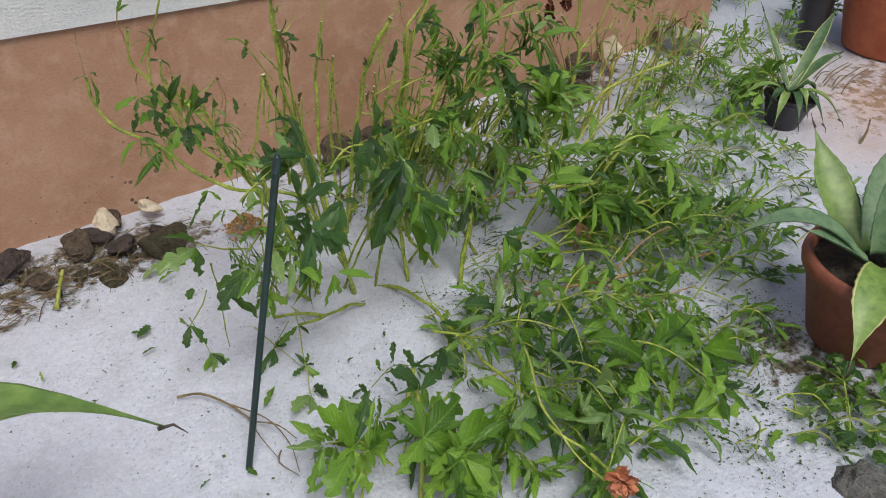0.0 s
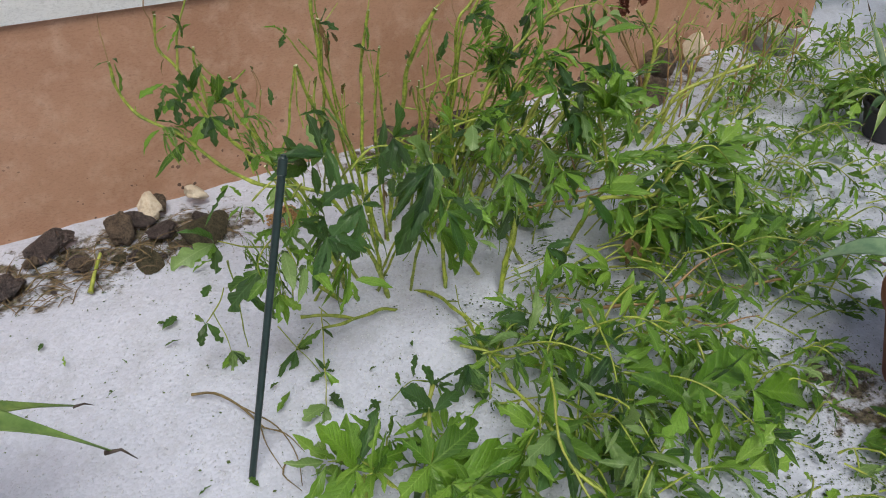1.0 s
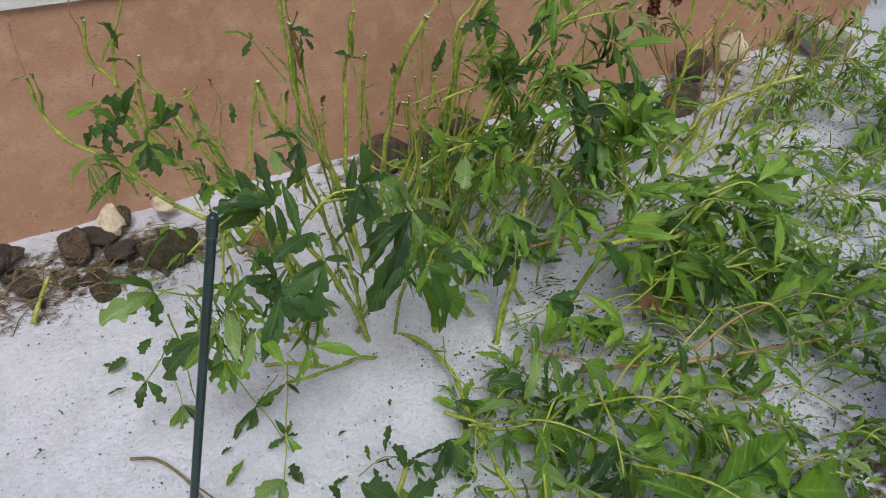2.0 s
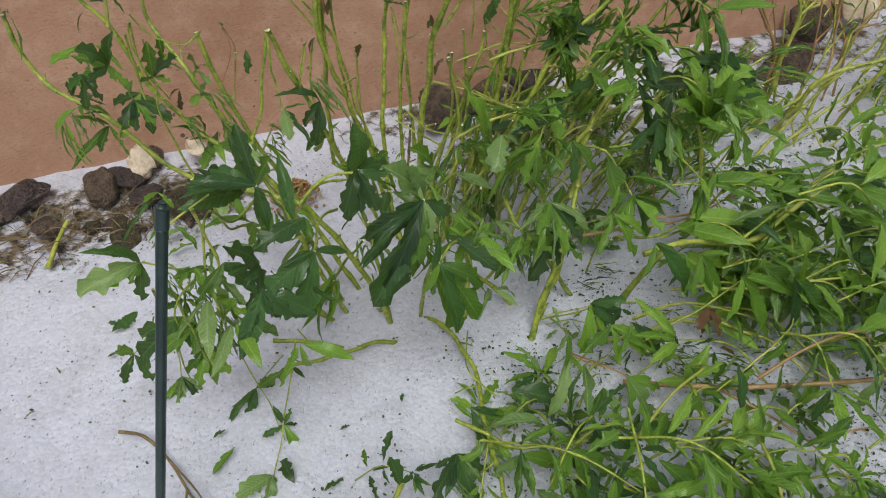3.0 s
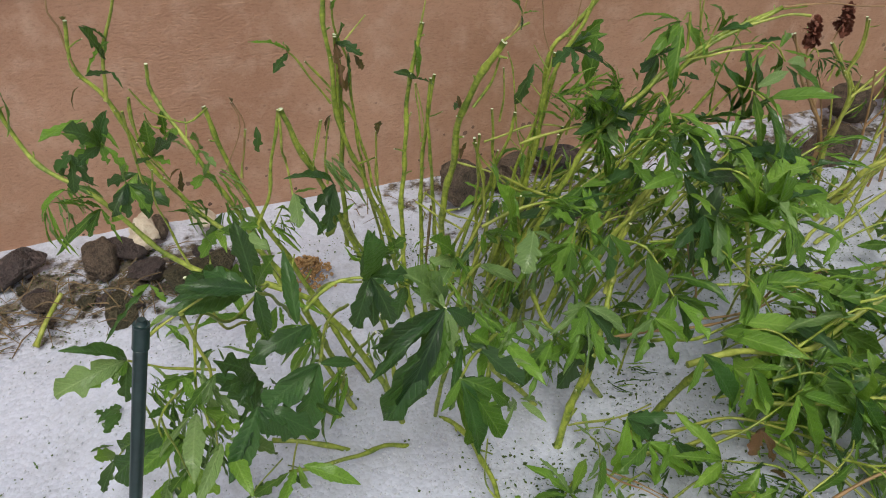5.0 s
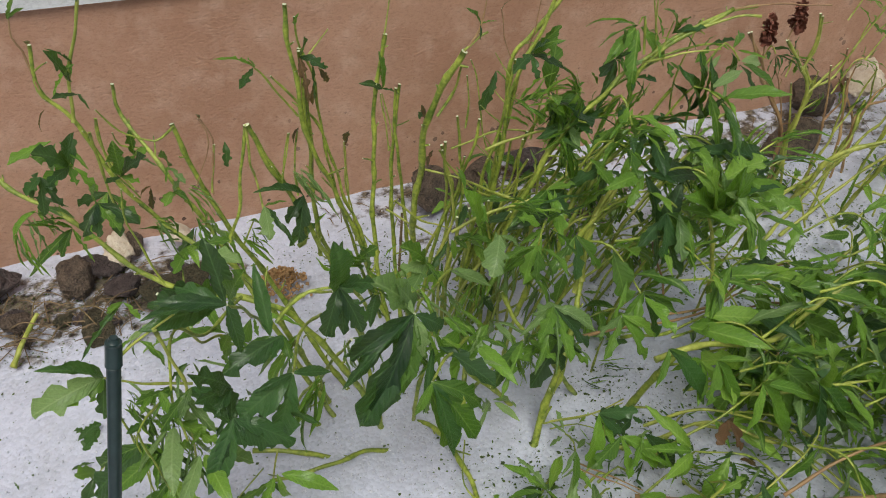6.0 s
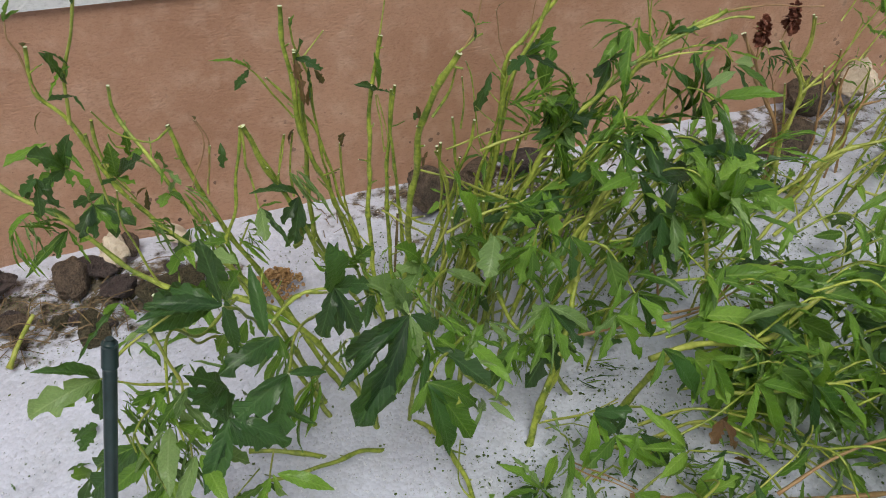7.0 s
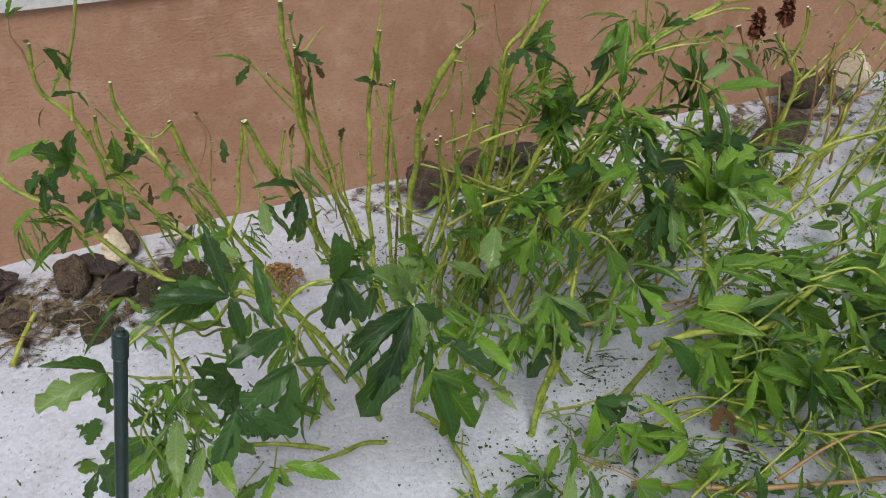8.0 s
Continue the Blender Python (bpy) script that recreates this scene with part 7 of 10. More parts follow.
leaf(clump_bushy, (1.288, 1.58, 0.504), (1.306, 1.55, 0.5), 0.8, "dark", 6, up=(0.1, -0.5, 0.8))
leaf(clump_bushy, (1.351, 1.58, 0.618), (1.305, 1.55, 0.609), 0.8, "dark", 6, up=(0.1, -0.5, 0.8))
leaf(clump_bushy, (1.351, 1.58, 0.618), (1.339, 1.55, 0.688), 0.8, "mid", 4, up=(0.1, -0.5, 0.8))
leaf(clump_bushy, (1.351, 1.58, 0.618), (1.378, 1.55, 0.642), 0.7, "mid", 2, up=(0.1, -0.5, 0.8))
leaf(clump_bushy, (1.351, 1.58, 0.618), (1.306, 1.55, 0.545), 0.7, "dark", 0, up=(0.1, -0.5, 0.8))
leaf(clump_bushy, (1.441, 1.56, 0.658), (1.447, 1.53, 0.698), 0.9, "mid", 4, up=(0.1, -0.5, 0.8))
leaf(clump_bushy, (1.441, 1.56, 0.658), (1.483, 1.53, 0.673), 0.7, "dark", 2, up=(0.1, -0.5, 0.8))
leaf(clump_bushy, (1.441, 1.56, 0.658), (1.393, 1.53, 0.721), 0.8, "mid", 5, up=(0.1, -0.5, 0.8))
leaf(clump_bushy, (1.521, 1.56, 0.624), (1.546, 1.53, 0.643), 0.8, "dark", 4, up=(0.1, -0.5, 0.8))
leaf(clump_bushy, (1.521, 1.56, 0.624), (1.539, 1.53, 0.627), 0.7, "mid", 5, up=(0.1, -0.5, 0.8))
leaf(clump_bushy, (1.521, 1.56, 0.624), (1.475, 1.53, 0.614), 0.7, "mid", 4, up=(0.1, -0.5, 0.8))
leaf(clump_bushy, (1.331, 1.42, 0.494), (1.24, 1.39, 0.503), 0.9, "mid", 0, up=(0.1, -0.5, 0.8))
leaf(clump_bushy, (1.331, 1.42, 0.494), (1.351, 1.39, 0.405), 0.7, "dark", 2, up=(0.1, -0.5, 0.8))
leaf(clump_bushy, (1.331, 1.42, 0.494), (1.379, 1.39, 0.479), 0.8, "dark", 0, up=(0.1, -0.5, 0.8))
leaf(clump_bushy, (1.331, 1.42, 0.494), (1.288, 1.39, 0.457), 0.8, "mid", 4, up=(0.1, -0.5, 0.8))
leaf(clump_bushy, (1.361, 1.38, 0.433), (1.347, 1.35, 0.35), 0.8, "dark", 2, up=(0.1, -0.5, 0.8))
leaf(clump_bushy, (1.361, 1.38, 0.433), (1.294, 1.35, 0.403), 0.8, "dark", 4, up=(0.1, -0.5, 0.8))
leaf(clump_bushy, (1.361, 1.38, 0.433), (1.416, 1.35, 0.316), 0.8, "mid", 4, up=(0.1, -0.5, 0.8))
leaf(clump_bushy, (1.361, 1.38, 0.433), (1.431, 1.35, 0.375), 0.7, "mid", 0, up=(0.1, -0.5, 0.8))
leaf(clump_bushy, (1.218, 1.42, 0.396), (1.154, 1.39, 0.351), 0.8, "mid", 4, up=(0.1, -0.5, 0.8))
leaf(clump_bushy, (1.218, 1.42, 0.396), (1.252, 1.39, 0.334), 0.8, "mid", 2, up=(0.1, -0.5, 0.8))
leaf(clump_bushy, (1.218, 1.42, 0.396), (1.21, 1.39, 0.321), 0.8, "dark", 4, up=(0.1, -0.5, 0.8))
leaf(clump_bushy, (1.316, 1.34, 0.303), (1.251, 1.31, 0.259), 0.9, "mid", 0, up=(0.1, -0.5, 0.8))
leaf(clump_bushy, (1.316, 1.34, 0.303), (1.337, 1.31, 0.214), 0.8, "dark", 2, up=(0.1, -0.5, 0.8))
leaf(clump_bushy, (1.316, 1.34, 0.303), (1.374, 1.31, 0.257), 0.8, "mid", 0, up=(0.1, -0.5, 0.8))
leaf(clump_bushy, (1.17, 1.36, 0.301), (1.225, 1.33, 0.249), 1.1, "torn", 0, up=(0.1, -0.5, 0.8))
leaf(clump_bushy, (1.17, 1.36, 0.301), (1.097, 1.33, 0.334), 0.8, "torn", 2, up=(0.1, -0.5, 0.8))
leaf(clump_bushy, (1.17, 1.36, 0.301), (1.137, 1.33, 0.211), 0.7, "mid", 4, up=(0.1, -0.5, 0.8))
leaf(clump_bushy, (1.148, 1.32, 0.273), (1.087, 1.29, 0.202), 0.9, "dark", 4, up=(0.1, -0.5, 0.8))
leaf(clump_bushy, (1.148, 1.32, 0.273), (1.143, 1.29, 0.222), 0.7, "dark", 4, up=(0.1, -0.5, 0.8))
leaf(clump_bushy, (1.148, 1.32, 0.273), (1.057, 1.29, 0.284), 0.7, "mid", 2, up=(0.1, -0.5, 0.8))
leaf(clump_bushy, (1.148, 1.32, 0.273), (1.192, 1.29, 0.218), 0.6, "mid", 2, up=(0.1, -0.5, 0.8))
tuft(clump_bushy, (1.254, 1.589, 0.533), (-0.31, -0.2, -0.42), 0.07, "dark", 7)
tuft(clump_bushy, (1.429, 1.611, 0.414), (-0.43, -0.2, 0.12), 0.07, "mid", 7)
tuft(clump_bushy, (1.25, 1.546, 0.533), (-0.24, -0.2, 0.61), 0.07, "mid", 7)
tuft(clump_bushy, (1.266, 1.518, 0.381), (0.53, -0.2, 0.56), 0.07, "mid", 7)
tuft(clump_bushy, (1.536, 1.541, 0.413), (-0.2, -0.2, -0.2), 0.07, "mid", 7)
tuft(clump_bushy, (1.147, 1.47, 0.327), (0.16, -0.2, -0.14), 0.07, "mid", 7)
tuft(clump_bushy, (1.386, 1.478, 0.271), (0.11, -0.2, -0.0), 0.07, "torn", 7)
tuft(clump_bushy, (1.24, 1.503, 0.463), (-0.19, -0.2, 0.46), 0.07, "mid", 7)
tuft(clump_bushy, (1.123, 1.473, 0.45), (0.14, -0.2, 0.07), 0.07, "mid", 7)
tuft(clump_bushy, (1.151, 1.442, 0.447), (0.6, -0.2, 0.26), 0.07, "dark", 7)
tuft(clump_bushy, (1.272, 1.574, 0.447), (-0.12, -0.2, 0.17), 0.07, "mid", 7)
tuft(clump_bushy, (1.188, 1.581, 0.565), (0.42, -0.2, 0.24), 0.07, "bright", 7)
tuft(clump_bushy, (1.132, 1.412, 0.378), (-0.47, -0.2, -0.07), 0.07, "mid", 7)
tuft(clump_bushy, (1.55, 1.453, 0.211), (0.65, -0.2, -0.48), 0.07, "mid", 7)
tuft(clump_bushy, (1.304, 1.605, 0.496), (0.53, -0.2, 0.54), 0.07, "mid", 7)
tuft(clump_bushy, (1.276, 1.576, 0.504), (-0.34, -0.2, -0.04), 0.07, "bright", 7)
tuft(clump_bushy, (1.284, 1.573, 0.567), (-0.3, -0.2, 0.44), 0.07, "mid", 7)
tuft(clump_bushy, (1.607, 1.5, 0.328), (-0.25, -0.2, 0.6), 0.07, "mid", 7)
tuft(clump_bushy, (1.168, 1.576, 0.573), (0.31, -0.2, -0.32), 0.07, "mid", 7)
tuft(clump_bushy, (1.357, 1.486, 0.396), (-0.46, -0.2, 0.5), 0.07, "mid", 7)
tuft(clump_bushy, (1.542, 1.587, 0.354), (0.07, -0.2, -0.21), 0.07, "dark", 7)
tuft(clump_bushy, (1.368, 1.571, 0.478), (0.28, -0.2, 0.01), 0.07, "bright", 7)
tuft(clump_bushy, (1.373, 1.589, 0.534), (-0.21, -0.2, -0.25), 0.07, "bright", 7)
tuft(clump_bushy, (1.321, 1.55, 0.484), (0.57, -0.2, -0.12), 0.07, "mid", 7)
tuft(clump_bushy, (1.66, 1.58, 0.334), (0.28, -0.2, 0.45), 0.07, "mid", 7)
tuft(clump_bushy, (1.364, 1.573, 0.523), (0.55, -0.2, 0.58), 0.07, "bright", 7)
tuft(clump_bushy, (1.281, 1.519, 0.364), (0.27, -0.2, 0.48), 0.07, "torn", 7)
tuft(clump_bushy, (1.212, 1.49, 0.346), (-0.09, -0.2, -0.03), 0.07, "dark", 7)
tuft(clump_bushy, (1.142, 1.472, 0.312), (0.3, -0.2, -0.45), 0.07, "torn", 7)
# thin green stems bent along the wall
for i in range(15):
    x, y = rng.uniform(1.08, 1.62), rng.uniform(1.48, 1.78)
    k, h, m = rng.uniform(0.12, 0.42), rng.uniform(0.2, 0.42), rng.choice((STEM, STEM_YELLOW, STEM))
    pts = ((x, y, -0.01), (x + 0.2 * k, y - 0.02, h * 0.5), (x + 0.6 * k, y - 0.03, h * 0.85), (x + k, y - 0.04, h + rng.uniform(-0.06, 0.05)))
    stem(clump_bushy, pts, rng.uniform(0.003, 0.0046), 0.002, m, 0.07)
    if i % 2:
        tuft(clump_bushy, pts[3], (0.6, -0.2, rng.uniform(-0.5, 0.5)), 0.075, rng.choice(("mid", "bright", "torn")), 6)
for i in range(9):
    x, y, a = rng.uniform(1.2, 1.8), rng.uniform(0.95, 1.4), rng.uniform(-0.5, 0.35)
    z, k = rng.uniform(0.06, 0.2), rng.uniform(0.15, 0.32)
    stem(clump_lying, ((x, y, z * 0.6), (x + 0.5 * k * math.cos(a), y + 0.5 * k * math.sin(a), z), (x + k * math.cos(a + 0.2), y + k * math.sin(a + 0.2), z * 0.85)), rng.uniform(0.0016, 0.003), 0.0012, rng.choice((STEM, STEM_YELLOW, STEM_YELLOW, STEM_RED)), 0.06)
stalks = thing("plant", (2.35, 1.85, 0), "bare forked brown and yellow stalks by stones", "plant", "storm-beaten plants")
# thin forked stalks in front of the stones
for i in range(15):
    x, y, h = rng.uniform(2.0, 2.75), rng.uniform(1.74, 1.98), rng.uniform(0.22, 0.42)
    lean, m = rng.uniform(-0.06, 0.16), rng.choice((STEM_YELLOW, STEM_RED, STEM_YELLOW, STEM_RED, STEM))
    k = (x + lean * 0.6, y, h * 0.6)
    stem(stalks, ((x, y, -0.01), (x + lean * 0.3, y, h * 0.3), k, (x + lean * 0.7 - 0.03, y, h)), 0.0042, 0.0022, m, 0.06)
    stem(stalks, (k, (k[0] + 0.03, k[1], k[2] + 0.05), (k[0] + rng.uniform(0.03, 0.09), k[1], k[2] + rng.uniform(0.1, 0.18))), 0.003, 0.0018, m, 0.06)
    tuft(stalks, (k[0] + 0.03, k[1], k[2] + 0.05), (rng.uniform(-0.5, 0.8), -0.2, 0.6), 0.06, rng.choice(("mid", "bright", "brown")), 4)
# stems and lance leaves pressed over the bed
stem(clump_lying, ((1.271, 1.22, 0.274), (1.35, 1.22, 0.277), (1.44, 1.22, 0.25), (1.526, 1.22, 0.233), (1.588, 1.22, 0.293), (1.647, 1.22, 0.326)), 0.0062, 0.0045, STEM_YELLOW)
stem(clump_lying, ((1.222, 1.276, 0.0), (1.276, 1.27, 0.096), (1.305, 1.24, 0.211), (1.341, 1.24, 0.254)), 0.0075, 0.006)
stem(clump_lying, ((1.227, 1.246, 0.02), (1.31, 1.217, 0.05), (1.391, 1.186, 0.1), (1.451, 1.131, 0.1), (1.511, 1.094, 0.08), (1.551, 1.016, 0.05)), 0.0042, 0.0024, STEM_YELLOW)
stem(clump_lying, ((1.151, 1.339, 0.02), (1.228, 1.301, 0.06), (1.278, 1.285, 0.1)), 0.0022, 0.0014, STEM_YELLOW)
stem(clump_lying, ((1.422, 1.181, 0.17), (1.517, 1.143, 0.18), (1.652, 1.119, 0.18)), 0.004, 0.0024, STEM_YELLOW)
stem(clump_lying, ((1.167, 1.242, 0.02), (1.199, 1.197, 0.03), (1.251, 1.148, 0.02)), 0.002, 0.0012, STEM_RED)
leaf(clump_lying, (1.275, 1.2, 0.318), (1.348, 1.17, 0.187), 0.9, "dark", 0, up=(0.1, -0.5, 0.8))
leaf(clump_lying, (1.275, 1.2, 0.318), (1.24, 1.17, 0.272), 0.7, "mid", 0, up=(0.1, -0.5, 0.8))
leaf(clump_lying, (1.275, 1.2, 0.318), (1.297, 1.17, 0.315), 0.7, "mid", 0, up=(0.1, -0.5, 0.8))
leaf(clump_lying, (1.359, 1.18, 0.281), (1.399, 1.15, 0.163), 0.8, "mid", 0, up=(0.1, -0.5, 0.8))
leaf(clump_lying, (1.359, 1.18, 0.281), (1.333, 1.15, 0.214), 0.7, "mid", 2, up=(0.1, -0.5, 0.8))
leaf(clump_lying, (1.359, 1.18, 0.281), (1.397, 1.15, 0.297), 0.8, "bright", 0, up=(0.1, -0.5, 0.8))
leaf(clump_lying, (1.427, 1.14, 0.242), (1.492, 1.11, 0.068), 0.7, "mid", 0, up=(0.1, -0.5, 0.8))
leaf(clump_lying, (1.427, 1.14, 0.242), (1.395, 1.11, 0.161), 0.7, "mid", 0, up=(0.1, -0.5, 0.8))
leaf(clump_lying, (1.427, 1.14, 0.242), (1.501, 1.11, 0.216), 0.8, "bright", 0, up=(0.1, -0.5, 0.8))
leaf(clump_lying, (1.427, 1.14, 0.242), (1.431, 1.11, 0.325), 0.8, "bright", 0, up=(0.1, -0.5, 0.8))
leaf(clump_lying, (1.53, 1.12, 0.222), (1.527, 1.09, 0.093), 0.7, "dark", 0, up=(0.1, -0.5, 0.8))
leaf(clump_lying, (1.53, 1.12, 0.222), (1.608, 1.09, 0.103), 0.8, "mid", 0, up=(0.1, -0.5, 0.8))
leaf(clump_lying, (1.53, 1.12, 0.222), (1.456, 1.09, 0.385), 0.9, "bright", 0, up=(0.1, -0.5, 0.8))
leaf(clump_lying, (1.53, 1.12, 0.222), (1.527, 1.09, 0.309), 0.9, "bright", 0, up=(0.1, -0.5, 0.8))
leaf(clump_lying, (1.166, 1.2, 0.207), (1.14, 1.17, 0.113), 0.7, "mid", 2, up=(0.1, -0.5, 0.8))
leaf(clump_lying, (1.166, 1.2, 0.207), (1.194, 1.17, 0.179), 0.8, "dark", 6, up=(0.1, -0.5, 0.8))
leaf(clump_lying, (1.166, 1.2, 0.207), (1.218, 1.17, 0.226), 0.8, "dark", 6, up=(0.1, -0.5, 0.8))
leaf(clump_lying, (1.166, 1.2, 0.207), (1.182, 1.17, 0.155), 0.7, "mid", 4, up=(0.1, -0.5, 0.8))
leaf(clump_lying, (1.24, 1.17, 0.158), (1.291, 1.14, 0.078), 0.8, "dark", 2, up=(0.1, -0.5, 0.8))
leaf(clump_lying, (1.24, 1.17, 0.158), (1.207, 1.14, 0.12), 0.7, "mid", 4, up=(0.1, -0.5, 0.8))
leaf(clump_lying, (1.092, 1.14, 0.222), (1.078, 1.11, 0.167), 0.7, "mid", 0, up=(0.1, -0.5, 0.8))
leaf(clump_lying, (1.092, 1.14, 0.222), (1.054, 1.11, 0.217), 0.7, "torn", 5, up=(0.1, -0.5, 0.8))
leaf(clump_lying, (1.335, 1.1, 0.236), (1.295, 1.07, 0.229), 0.9, "brown", 6, up=(0.1, -0.5, 0.8))
leaf(clump_lying, (1.335, 1.1, 0.236), (1.347, 1.07, 0.19), 0.8, "brown", 2, up=(0.1, -0.5, 0.8))
leaf(clump_lying, (1.7, 1.249, 0.188), (1.787, 1.137, 0.195), 1.04, "dark", 5, up=(0.25, -0.5, 0.8))
leaf(clump_lying, (1.7, 1.249, 0.188), (1.827, 1.233, 0.137), 0.99, "bright", 5, up=(0.04, -0.5, 0.8))
leaf(clump_lying, (1.477, 1.246, 0.09), (1.535, 1.118, 0.063), 0.87, "bright", 0, up=(0.28, -0.5, 0.8))
leaf(clump_lying, (1.477, 1.246, 0.09), (1.6, 1.234, 0.053), 1.09, "mid", 0, up=(0.16, -0.5, 0.8))
leaf(clump_lying, (1.627, 1.286, 0.184), (1.708, 1.228, 0.152), 1.09, "bright", 0, up=(-0.30, -0.5, 0.8))
leaf(clump_lying, (1.627, 1.286, 0.184), (1.699, 1.319, 0.184), 0.92, "dark", 5, up=(0.02, -0.5, 0.8))
leaf(clump_lying, (1.595, 1.272, 0.19), (1.644, 1.188, 0.13), 0.77, "mid", 5, up=(0.17, -0.5, 0.8))
leaf(clump_lying, (1.595, 1.272, 0.19), (1.673, 1.273, 0.233), 0.93, "mid", 5, up=(-0.06, -0.5, 0.8))
leaf(clump_lying, (1.74, 1.23, 0.215), (1.82, 1.116, 0.213), 1.01, "bright", 1, up=(0.18, -0.5, 0.8))
leaf(clump_lying, (1.74, 1.23, 0.215), (1.855, 1.253, 0.172), 0.95, "mid", 0, up=(0.16, -0.5, 0.8))
leaf(clump_lying, (1.755, 1.246, 0.288), (1.862, 1.184, 0.319), 0.86, "mid", 0, up=(0.24, -0.5, 0.8))
leaf(clump_lying, (1.755, 1.246, 0.288), (1.838, 1.305, 0.262), 0.83, "mid", 5, up=(0.24, -0.5, 0.8))
leaf(clump_lying, (1.557, 1.38, 0.25), (1.632, 1.259, 0.276), 0.80, "bright", 0, up=(-0.12, -0.5, 0.8))
leaf(clump_lying, (1.557, 1.38, 0.25), (1.673, 1.409, 0.208), 1.03, "dark", 1, up=(-0.29, -0.5, 0.8))
leaf(clump_lying, (1.462, 1.241, 0.112), (1.537, 1.224, 0.149), 0.98, "dark", 0, up=(0.14, -0.5, 0.8))
leaf(clump_lying, (1.462, 1.241, 0.112), (1.502, 1.284, 0.157), 1.06, "bright", 1, up=(0.12, -0.5, 0.8))
leaf(clump_lying, (1.475, 1.246, 0.138), (1.55, 1.222, 0.145), 0.76, "bright", 0, up=(-0.01, -0.5, 0.8))
leaf(clump_lying, (1.475, 1.246, 0.138), (1.523, 1.284, 0.098), 1.04, "mid", 1, up=(0.21, -0.5, 0.8))
leaf(clump_lying, (1.712, 1.202, 0.134), (1.831, 1.145, 0.145), 1.06, "dark", 0, up=(0.19, -0.5, 0.8))
leaf(clump_lying, (1.712, 1.202, 0.134), (1.821, 1.242, 0.138), 1.03, "dark", 1, up=(0.17, -0.5, 0.8))
leaf(clump_lying, (1.701, 1.179, 0.102), (1.785, 1.127, 0.057), 0.86, "dark", 0, up=(-0.26, -0.5, 0.8))
leaf(clump_lying, (1.701, 1.179, 0.102), (1.777, 1.207, 0.072), 1.08, "bright", 0, up=(-0.01, -0.5, 0.8))
leaf(clump_lying, (1.409, 1.285, 0.266), (1.526, 1.245, 0.249), 0.96, "bright", 0, up=(-0.05, -0.5, 0.8))
leaf(clump_lying, (1.409, 1.285, 0.266), (1.479, 1.361, 0.289), 1.05, "mid", 1, up=(0.17, -0.5, 0.8))
leaf(clump_lying, (1.466, 1.204, 0.072), (1.534, 1.152, 0.03), 0.78, "bright", 1, up=(0.10, -0.5, 0.8))
leaf(clump_lying, (1.466, 1.204, 0.072), (1.512, 1.244, 0.067), 0.79, "mid", 0, up=(-0.03, -0.5, 0.8))
leaf(clump_lying, (1.809, 1.266, 0.234), (1.881, 1.22, 0.207), 0.95, "bright", 0, up=(0.10, -0.5, 0.8))
leaf(clump_lying, (1.809, 1.266, 0.234), (1.848, 1.312, 0.273), 1.01, "bright", 0, up=(-0.14, -0.5, 0.8))
leaf(clump_lying, (1.488, 1.364, 0.265), (1.582, 1.304, 0.287), 1.04, "bright", 0, up=(-0.21, -0.5, 0.8))
leaf(clump_lying, (1.488, 1.364, 0.265), (1.581, 1.387, 0.231), 0.95, "bright", 1, up=(-0.07, -0.5, 0.8))
leaf(clump_lying, (1.644, 1.346, 0.242), (1.725, 1.325, 0.184), 0.79, "mid", 1, up=(0.26, -0.5, 0.8))
leaf(clump_lying, (1.644, 1.346, 0.242), (1.688, 1.394, 0.187), 0.86, "mid", 0, up=(-0.22, -0.5, 0.8))
leaf(clump_lying, (1.591, 1.296, 0.271), (1.684, 1.226, 0.214), 0.90, "dark", 0, up=(0.07, -0.5, 0.8))
leaf(clump_lying, (1.591, 1.296, 0.271), (1.686, 1.322, 0.278), 0.83, "mid", 1, up=(-0.20, -0.5, 0.8))
leaf(clump_lying, (1.479, 1.219, 0.165), (1.605, 1.206, 0.142), 0.94, "dark", 0, up=(-0.08, -0.5, 0.8))
leaf(clump_lying, (1.479, 1.219, 0.165), (1.536, 1.312, 0.127), 0.91, "bright", 0, up=(0.23, -0.5, 0.8))
leaf(clump_lying, (1.729, 1.255, 0.25), (1.798, 1.148, 0.288), 0.85, "mid", 0, up=(-0.30, -0.5, 0.8))
leaf(clump_lying, (1.729, 1.255, 0.25), (1.836, 1.267, 0.284), 1.05, "bright", 0, up=(-0.04, -0.5, 0.8))
leaf(clump_lying, (1.378, 1.278, 0.256), (1.453, 1.164, 0.286), 0.82, "bright", 0, up=(-0.29, -0.5, 0.8))
leaf(clump_lying, (1.378, 1.278, 0.256), (1.498, 1.268, 0.228), 0.93, "mid", 0, up=(-0.24, -0.5, 0.8))
leaf(clump_lying, (1.64, 1.235, 0.12), (1.686, 1.142, 0.145), 0.96, "bright", 1, up=(0.02, -0.5, 0.8))
leaf(clump_lying, (1.64, 1.235, 0.12), (1.726, 1.21, 0.129), 0.81, "mid", 0, up=(0.05, -0.5, 0.8))
leaf(clump_lying, (1.568, 1.257, 0.307), (1.668, 1.183, 0.297), 0.87, "mid", 0, up=(-0.11, -0.5, 0.8))
leaf(clump_lying, (1.568, 1.257, 0.307), (1.661, 1.301, 0.282), 0.82, "mid", 1, up=(-0.14, -0.5, 0.8))
leaf(clump_lying, (1.426, 1.182, 0.09), (1.49, 1.089, 0.062), 0.78, "bright", 0, up=(-0.19, -0.5, 0.8))
leaf(clump_lying, (1.426, 1.182, 0.09), (1.52, 1.182, 0.073), 0.81, "bright", 0, up=(0.28, -0.5, 0.8))
leaf(clump_lying, (1.499, 1.278, 0.245), (1.54, 1.176, 0.248), 0.92, "dark", 5, up=(0.03, -0.5, 0.8))
